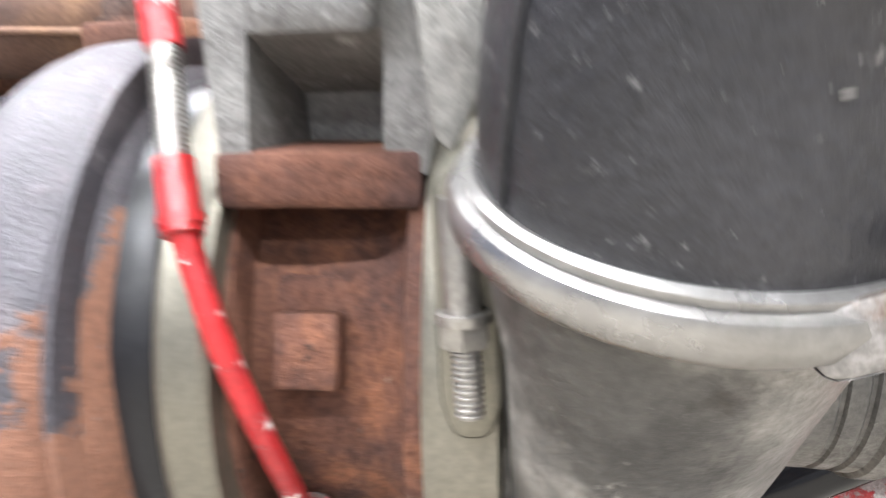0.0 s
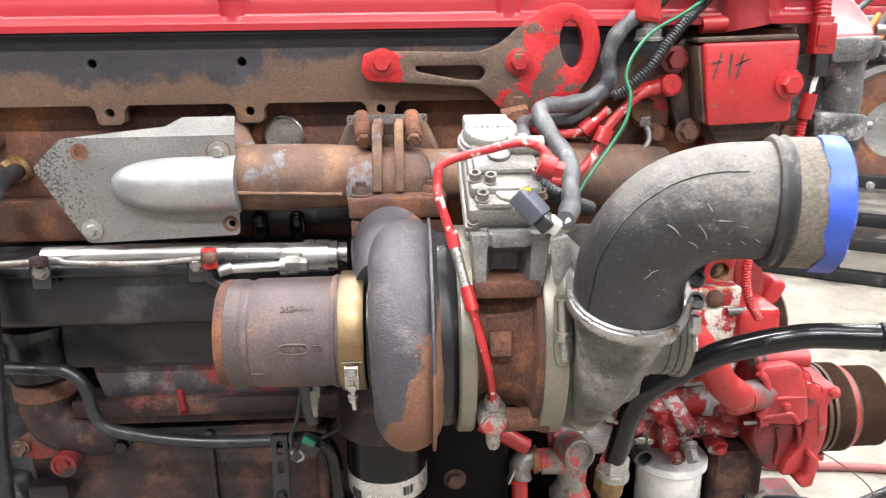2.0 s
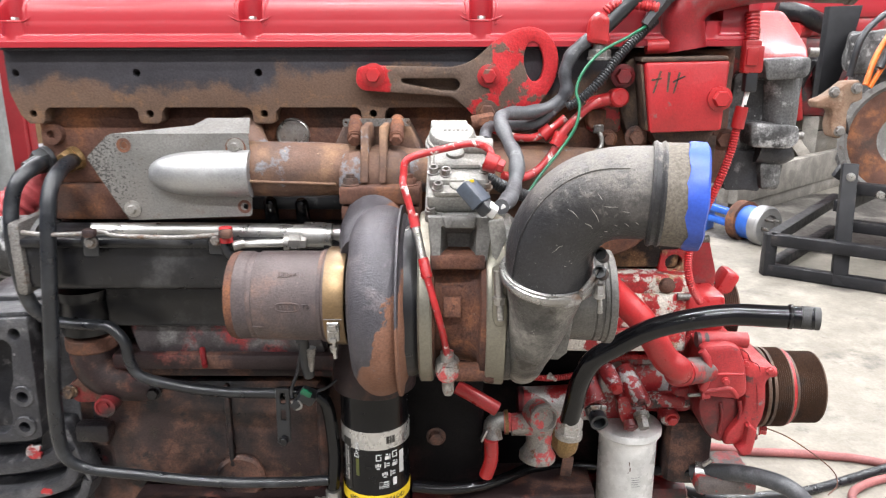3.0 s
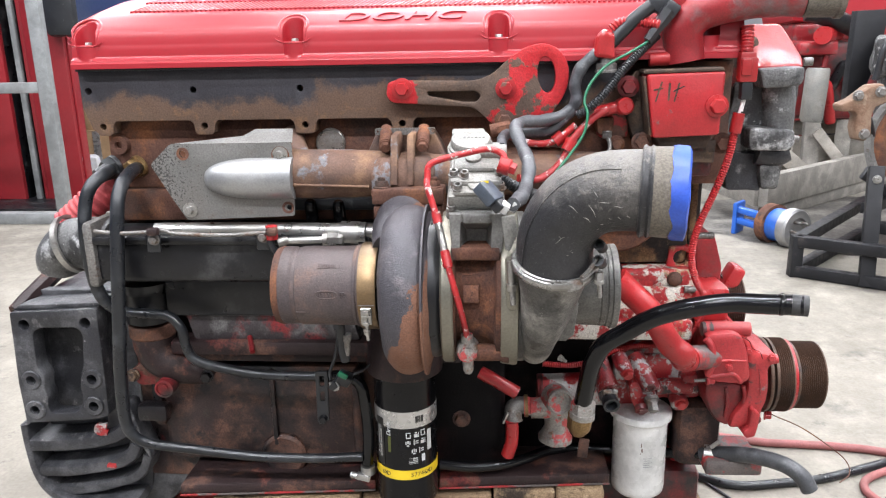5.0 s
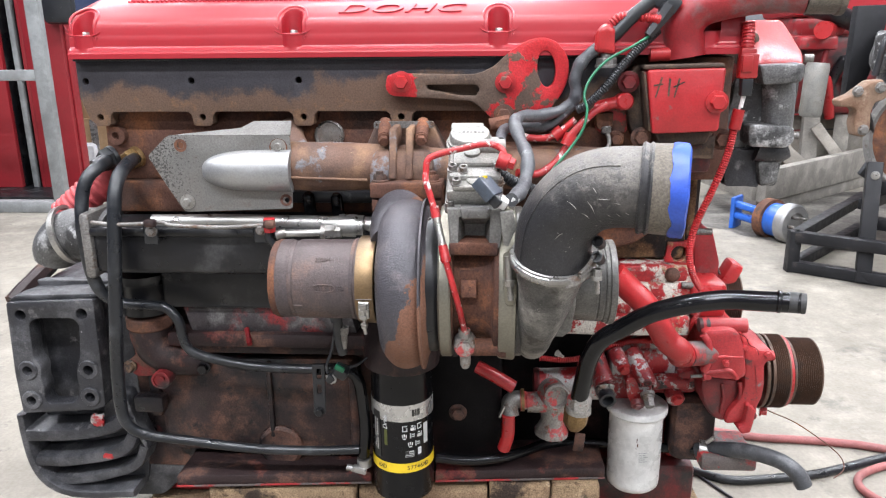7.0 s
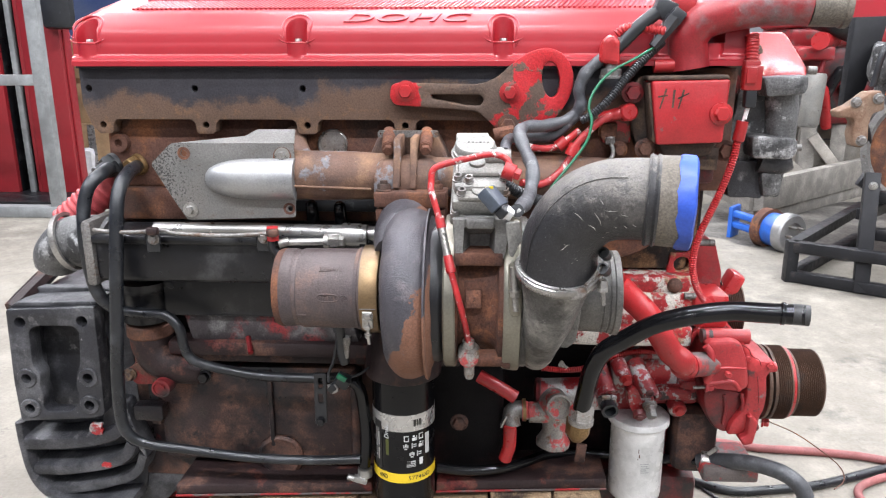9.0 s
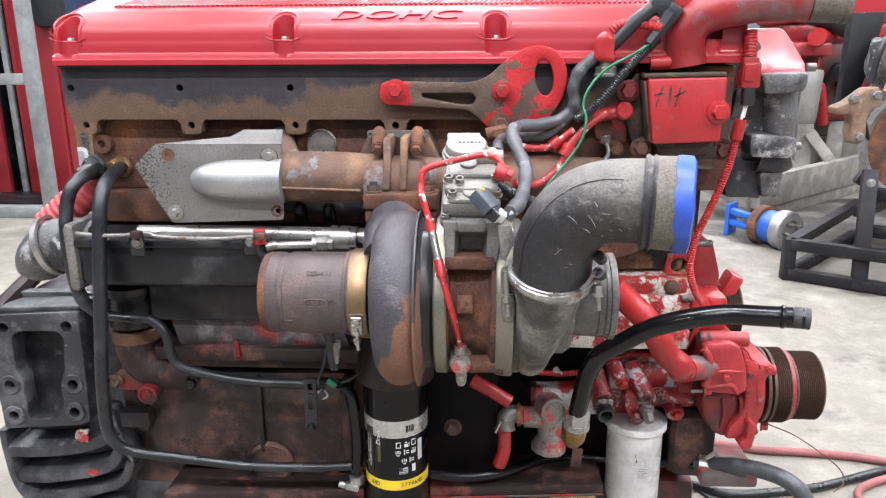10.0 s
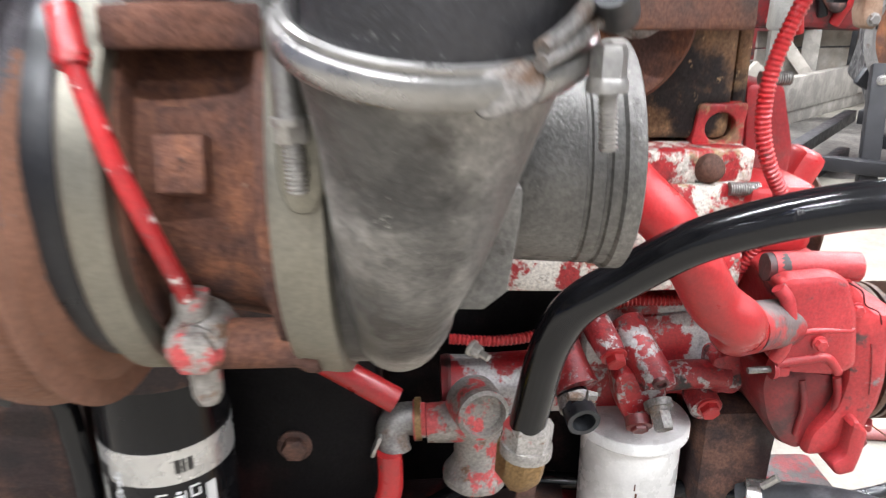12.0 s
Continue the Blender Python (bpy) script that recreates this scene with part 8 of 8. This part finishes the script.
part("post", box(-2.735, -2.655, 3.67, 3.73, FLOOR, 2.6, 0.006), frame_grey, gate)
part("crossbar", box(-4.4, -2.735, 3.68, 3.72, 1.020, 1.085, 0.005), frame_grey, gate)
part("foot_rail", box(-4.4, -2.66, 3.66, 3.74, FLOOR, FLOOR + 0.07, 0.005), frame_grey, gate)
for x, y, z, sx, sy, sz in ((-3.17, 5.25, FLOOR, 0.44, 0.4, 0.45), (-3.10, 5.28, FLOOR + 0.45, 0.42, 0.4, 0.35), (-3.16, 5.25, FLOOR + 0.80, 0.40, 0.4, 0.30)):
    c = thing("carton", (x, y, z), "brown cardboard carton, taped shut, in a stack", "carton", "stack of cartons")
    part("box", roughen(fine(box(x - sx / 2, x + sx / 2, y - sy / 2, y + sy / 2, z, z + sz, 0.004), 2), 0.003, 8), carton, c)
    part("tape", box(x - 0.03, x + 0.03, y - sy / 2 - 0.004, y - sy / 2, z + 0.01, z + sz - 0.01, 0.0), can_silver, c)
bundle = roughen(fine(box(-4.6, -3.15, 5.0, 5.5, FLOOR, FLOOR + 0.24, 0.06), 3), 0.05, 4)
solid("wrapped_bundle", bundle, wrap_white, "white and blue plastic-wrapped bundle on the floor", "bundle")
solid("blue_panel", box(-5.2, -1.6, 7.6, 7.7, FLOOR, 3.2, 0.004), wall_blue, "dark blue steel partition at the back", "partition")

# ---- right background: drive shaft, stand with engine, crate with engine ----
shaft = thing("drive_shaft", (1.45, 3.25, FLOOR), "blue drive shaft with a silver brake hub on the floor", "drive shaft")
S0, S1 = Vector((1.3739, 3.4200, 0.3048)), Vector((1.5566, 3.0800, 0.3069))
ax = S1 - S0
part("yoke", merged(block(S0 + Vector((0, 0, -0.02)), (0.025, 0.12, 0.20), 0.008, (0, 0, -40)), block(S0.lerp(S1, 0.22) + Vector((0, 0, 0.03)), (0.17, 0.05, 0.035), 0.01, (0, 8, -45)), block(S0.lerp(S1, 0.22) + Vector((0, 0, -0.03)), (0.17, 0.05, 0.035), 0.01, (0, 8, -45))), blue_paint, shaft)
part("tube", lathe([(0.16, 0.05), (ax.length * 0.8, 0.055)], S0, ax, 28), blue_paint, shaft)
part("collar", lathe([(-0.025, 0.105), (0.025, 0.105), (0.027, 0.08)], S0.lerp(S1, 0.60), ax, 36), rust, shaft, "rusty collar")
part("blue_drum", lathe([(0, 0.088), (0.08, 0.085)], S0.lerp(S1, 0.64), ax, 32), blue_paint, shaft)
part("hub", lathe([(-0.06, 0.085), (-0.045, 0.103), (0.0, 0.103), (0.010, 0.094), (0.012, 0.06), (0.0, 0.052), (0.0, 0)], S1, ax, 44), alu_bulge, shaft, "silver hub")
for i in range(5):
    a = 2 * math.pi * i / 5
    m = Matrix.Translation(S1) @ turn_to(ax)
    part("wheel_stud", lathe([(0, 0.008), (0.045, 0.007)], m @ Vector((0.042 * math.cos(a), 0.042 * math.sin(a), 0.0)), ax, 10), steel_dirty, shaft)

stand = thing("engine_stand", (1.6, 2.45, FLOOR), "black steel engine stand on the concrete floor", "engine stand")


def beam(a, b, w=0.05, d=0.05, name="beam", t=None, mat=None):
    a, b = Vector(a), Vector(b)
    bm = box(-w / 2, w / 2, -d / 2, d / 2, 0, (b - a).length, 0.004)
    q = (b - a).to_track_quat("Z", "Y").to_matrix().to_4x4()
    bmesh.ops.transform(bm, matrix=Matrix.Translation(a) @ q, verts=bm.verts)
    return part(name, bm, mat or frame_black, t or stand)


G = FLOOR
beam((1.36, 2.58, G + 0.027), (2.25, 2.00, G + 0.027))
beam((1.36, 2.58, G + 0.165), (2.25, 2.00, G + 0.165))
beam((1.36, 2.58, G), (1.36, 2.58, G + 0.19), name="post")
beam((1.38, 2.60, G + 0.165), (2.00, 3.30, G + 0.20))
beam((1.38, 2.60, G + 0.027), (2.00, 3.30, G + 0.027))
beam((1.60, 2.42, G), (1.645, 2.55, G + 0.50), 0.06, 0.06, "post")
beam((2.22, 2.02, G), (2.25, 2.12, G + 0.50), 0.06, 0.06, "post")
beam((1.66, 2.55, G + 0.40), (2.40, 2.10, G + 0.38))
beam((1.64, 2.58, G + 0.31), (2.15, 3.10, G + 0.31))
beam((1.64, 2.54, G + 0.24), (2.40, 2.12, G + 0.22))
for p in ((1.632, 2.505, 0.662), (1.75, 2.47, G + 0.385)):
    part("bolt", hexagon(p, (-0.3, -0.95, 0), 0.014, 0.014, 1.3), steel_tube, stand)

bell = thing("gearbox_engine", (1.95, 2.7, 0.6), "engine with open round bell housing on the black stand", "engine")
C = Vector((1.905, 2.60, 0.806))
bax = Vector((-0.42, -0.90, 0.05))
part("bell_ring", lathe([(-0.03, 0.21), (0.0, 0.272), (0.022, 0.272), (0.025, 0.246), (0.010, 0.236), (0.0, 0.22)], C, bax, 64), alu_foot, bell, "grey flange ring with bolt holes")
part("flywheel", lathe([(-0.02, 0.234), (0.008, 0.234), (0.010, 0.226), (0.004, 0.125), (-0.004, 0.115), (-0.006, 0.0)], C, bax, 56), rust, bell, "rusty flywheel face")
m = Matrix.Translation(C) @ turn_to(bax)
for i in range(24):
    a = 2 * math.pi * i / 24
    part("flange_bolt", lathe([(0, 0.008), (0.006, 0.008), (0.007, 0)], m @ Vector((0.259 * math.cos(a), 0.259 * math.sin(a), 0.021)), bax, 8), steel_dirty, bell)
part("block", roughen(fine(block(C + Vector((0.25, 0.48, 0.02)), (0.50, 0.8, 0.55), 0.03, (0, 0, -25)), 2), 0.03, 6), alu_dirty, bell, "grimy engine block behind the ring")
part("arm", roughen(fine(plate(rounded([(1.4026, 0.9838), (1.4468, 1.0011), (1.4869, 1.0318), (1.5208, 1.0580), (1.5658, 1.0640), (1.5836, 1.0283), (1.5887, 0.9903), (1.5472, 0.9729), (1.5361, 0.9393), (1.5420, 0.8596), (1.5210, 0.8323), (1.4886, 0.8418), (1.4762, 0.8877), (1.4786, 0.9400), (1.4612, 0.9560), (1.4127, 0.9543)], 0.010), 2.42, 2.50, (), 0.010), 1), 0.003, 20), tan_casting, bell, "tan cast mounting arm")
for p in ((1.5568, 2.4200, 1.0331), (1.5125, 2.4200, 0.8645), (1.4710, 2.4200, 1.0187)):
    part("arm_bolt", hexagon(p, (0, -1, 0), 0.017, 0.016, 1.3), steel_dirty, bell)
part("top_cover", roughen(fine(block(C + Vector((0.05, 0.33, 0.36)), (0.36, 0.45, 0.18), 0.03, (0, 0, -25)), 2), 0.02, 9), alu_dirty, bell)
for a, b, c, mat, r in (((-0.18, -0.02, 0.30), (-0.10, 0.0, 0.46), (0.10, 0.1, 0.56), plastic_black, 0.015), ((-0.24, 0.1, 0.26), (-0.20, 0.1, 0.44), (0.0, 0.2, 0.58), plastic_black, 0.014), ((-0.22, 0.0, 0.23), (-0.18, 0.02, 0.35), (-0.11, 0.05, 0.46), orange_plastic, 0.012), ((-0.20, 0.0, 0.22), (-0.15, 0.0, 0.32), (-0.09, 0.02, 0.40), orange_plastic, 0.010), ((-0.31, 0.0, 0.14), (-0.22, 0.10, 0.02), (-0.18, 0.17, -0.12), plastic_black, 0.012), ((-0.10, 0.0, 0.29), (0.05, -0.05, 0.40), (0.3, 0.0, 0.44), plastic_black, 0.018)):
    part("cable", sweep([C + Vector(a), C + Vector(b), C + Vector(c)], r, 10), mat, bell)
part("plug", block(C + Vector((-0.17, 0.18, -0.17)), (0.06, 0.035, 0.07), 0.008, (0, 30, 0)), plastic_black, bell)
part("rear_post", plate([(1.775, 1.375), (1.93, 1.38), (1.90, 1.16), (1.83, 0.90), (1.770, 0.90), (1.772, 1.1)], 3.18, 3.24), frame_black, bell)
for i in range(9):
    part("fitting", roughen(block(C + Vector((-0.05 + 0.07 * i, 0.1 + 0.02 * (i % 3), 0.33 + 0.05 * (i % 4))), (0.06, 0.05, 0.05 + 0.02 * (i % 2)), 0.01, (10 * i, 25 * i, 15 * i)), 0.004, 20), (alu_dirty, plastic_black, steel_dirty)[i % 3], bell)

crate = thing("timber_crate", (2.0, 4.2, FLOOR), "weathered timber engine crate on the floor", "crate")
for a, b, w, d in (((1.60, 3.70, 0.385), (3.05, 5.02, 0.385), 0.19, 0.06), ((1.66, 3.80, 0.250), (3.05, 5.06, 0.250), 0.08, 0.10), ((1.585, 3.73, 0.385), (1.44, 4.40, 0.385), 0.19, 0.06), ((1.50, 4.45, 0.385), (2.85, 5.62, 0.385), 0.19, 0.06)):
    beam(a, b, d, w, "plank", crate, wood_grey)
for z0, z1 in ((0.400, 0.587), (0.597, 0.698)):
    beam((2.145, 4.740, (z0 + z1) / 2), (2.824, 4.900, (z0 + z1) / 2), 0.025, z1 - z0, "panel", crate, ply_pale)
beam((2.198, 4.550, 0.300), (2.208, 4.600, 0.712), 0.10, 0.10, "upright", crate, wood_grey)
beam((2.454, 4.660, 0.300), (2.464, 4.680, 0.712), 0.10, 0.10, "upright", crate, wood_grey)
beam((2.950, 4.900, 0.300), (2.950, 4.900, 0.712), 0.10, 0.10, "upright", crate, wood_grey)
beam((2.205, 4.500, 0.651), (2.356, 4.460, 0.455), 0.05, 0.07, "brace", crate, ply_pale)
beam((1.867, 4.150, 0.533), (1.990, 4.150, 0.430), 0.05, 0.10, "brace", crate, ply_pale)
for p in ((1.683, 3.780, 0.478), (1.864, 3.960, 0.468)):
    part("strap", sweep([p, Vector(p) + Vector((0.01, -0.004, -0.10)), Vector(p) + Vector((0.02, 0.0, -0.20))], 0.010, 8), plastic_black, crate)
solid("yellow_can", lathe([(0, 0.06), (0.015, 0.07), (0.15, 0.07), (0.175, 0.045), (0.19, 0.03)], (3.668, 6.521, 0.481), (0, 0, 1), 24), yellow_plastic, "yellow plastic can on the crate", "can")
eng2 = thing("red_engine", (2.4, 4.7, 0.712), "second red truck engine standing in a timber crate", "engine")
part("block", roughen(fine(box(1.98, 3.4, 4.60, 5.3, 0.712, 1.25, 0.04), 3), 0.02, 5), red_dirty, eng2)
part("cover", roughen(fine(box(2.0, 3.4, 4.6, 5.2, 1.36, 1.60, 0.04), 3), 0.012, 5), red_gloss, eng2, "glossy red cover")
part("head", roughen(fine(box(2.04, 3.4, 4.62, 5.25, 1.24, 1.37, 0.02), 2), 0.02, 6), red_worn2, eng2)
part("filter", lathe([(0, 0.06), (0.02, 0.072), (0.33, 0.074), (0.35, 0.066)], (2.1241, 4.4200, 0.7203), (0.04, 0, 1), 28), alu_light, eng2, "dirty grey filter")
part("filter_head", roughen(fine(box(2.0, 2.25, 4.4, 4.65, 1.15, 1.24, 0.02), 1), 0.01, 9), red_worn2, eng2)
part("tube", sweep([(2.0910, 4.3000, 1.2728), (2.1893, 4.4500, 1.2809), (2.3099, 4.6200, 1.2860)], 0.055, 18, bore=0.0), red_paint, eng2)
part("elbow", sweep([(2.0189, 4.4000, 1.4210), (2.1749, 4.3800, 1.3778), (2.3796, 4.5000, 1.3164)], 0.06, 18), shell_black, eng2)
part("rod", sweep([(2.2008, 4.4500, 1.1916), (2.1799, 4.4500, 1.0726)], 0.018, 10), red_dirty, eng2)
for i in range(9):
    part("pipe", sweep([(2.15 + 0.13 * i, 4.6, 0.75 + 0.12 * (i % 3)), (2.22 + 0.13 * i, 4.5, 0.85 + 0.12 * ((i + 1) % 3)), (2.33 + 0.13 * i, 4.6, 0.7 + 0.1 * (i % 4))], 0.035, 10), (red_paint, shell_black, rust_dark)[i % 3], eng2)
machine_row = thing("machine_row", (3.6, 6.6, FLOOR), "row of stored engines and dark machinery at the back", "machinery")
for i in range(8):
    x = 1.2 + 0.75 * i
    part("machine", roughen(fine(box(x - 0.34, x + 0.34, 6.4, 7.1, FLOOR + 0.05, 1.5 + 0.25 * math.sin(2.1 * i), 0.06), 3), 0.06, 3.5), (alu_dirty, rust_dark, red_dirty, shell_black)[i % 4], machine_row)
    part("pallet", box(x - 0.36, x + 0.36, 6.38, 7.12, FLOOR, FLOOR + 0.09, 0.005), wood, machine_row)

# Dark floor sheet: the shadow round crate and stand painted in with dried oil.
ring = []
for a in (2 * math.pi * k / 60 for k in range(60)):
    r = 1 + 0.25 * noise.noise(Vector((2 * math.cos(a), 2 * math.sin(a), 0.3))) + 0.12 * noise.noise(Vector((7 * math.cos(a), 7 * math.sin(a), 1.3)))
    ring.append((2.15 + 1.05 * r * math.cos(a), 3.75 + 0.75 * r * math.sin(a)))
stain = bmesh.new()
stain.faces.new([stain.verts.new((x, y, FLOOR + 0.0012)) for x, y in ring])
stain.faces.new([stain.verts.new((x, y, FLOOR + 0.0002)) for x, y in reversed(ring)])
solid("oil_stain", stain, oily_shadow_floor, "dark patch on the concrete floor, dried oil and crate shadow in one colour", "stain")

# ---- hoses on the floor ----
H = FLOOR + 0.010
air = thing("air_hose", (0.9, 1.06, FLOOR), "faded red rubber air hose lying on the concrete", "hose")
part("hose", sweep([(0.52, 1.12, H), (0.70, 1.073, H), (0.784, 1.066, H), (0.892, 1.055, H), (1.002, 1.028, H), (1.2, 0.93, H), (1.35, 0.8, H)], 0.0105, 14), air_hose, air)
lead = thing("black_hose", (0.7, 0.88, FLOOR), "black rubber hose lying on the concrete floor", "hose")
part("hose", sweep([(0.40, 0.96, H), (0.495, 0.905, H), (0.576, 0.870, H), (0.688, 0.884, H), (0.802, 0.911, H), (0.982, 0.987, H), (1.2, 1.07, H), (1.5, 1.1, H)], 0.0105, 14), hose_rubber, lead)
coil2 = thing("air_hose", (0.95, 0.9, FLOOR), "end loop of faded red air hose on the floor", "hose")
part("hose", sweep([(1.15, 0.99, H), (1.02, 0.965, H), (0.935, 0.935, H), (0.875, 0.89, H), (0.868, 0.83, H), (0.92, 0.75, H)], 0.0095, 14), air_hose, coil2)
wire = thing("thin_wire", (0.75, 0.92, FLOOR), "thin brown wire trailing from the pump to the floor", "wire")
part("wire", sweep([(0.5541, 0.7200, 0.4986), (0.6123, 0.8000, 0.4401), (0.7155, 0.9000, 0.3596), (0.7888, 0.9200, 0.3056), (0.8404, 0.9200, 0.2618), (0.8438, 0.9000, 0.2380), (0.8038, 0.8600, 0.2385)], 0.0014, 8), rust, wire)
cord = thing("thin_wire", (0.5, 0.9, FLOOR), "thin dark cord on the floor under the pump", "wire")
part("wire", sweep([(0.47, 0.96, FLOOR + 0.004), (0.493, 0.922, FLOOR + 0.004), (0.506, 0.894, FLOOR + 0.004), (0.532, 0.849, FLOOR + 0.004), (0.56, 0.80, FLOOR + 0.004)], 0.0035, 8), plastic_black, cord)
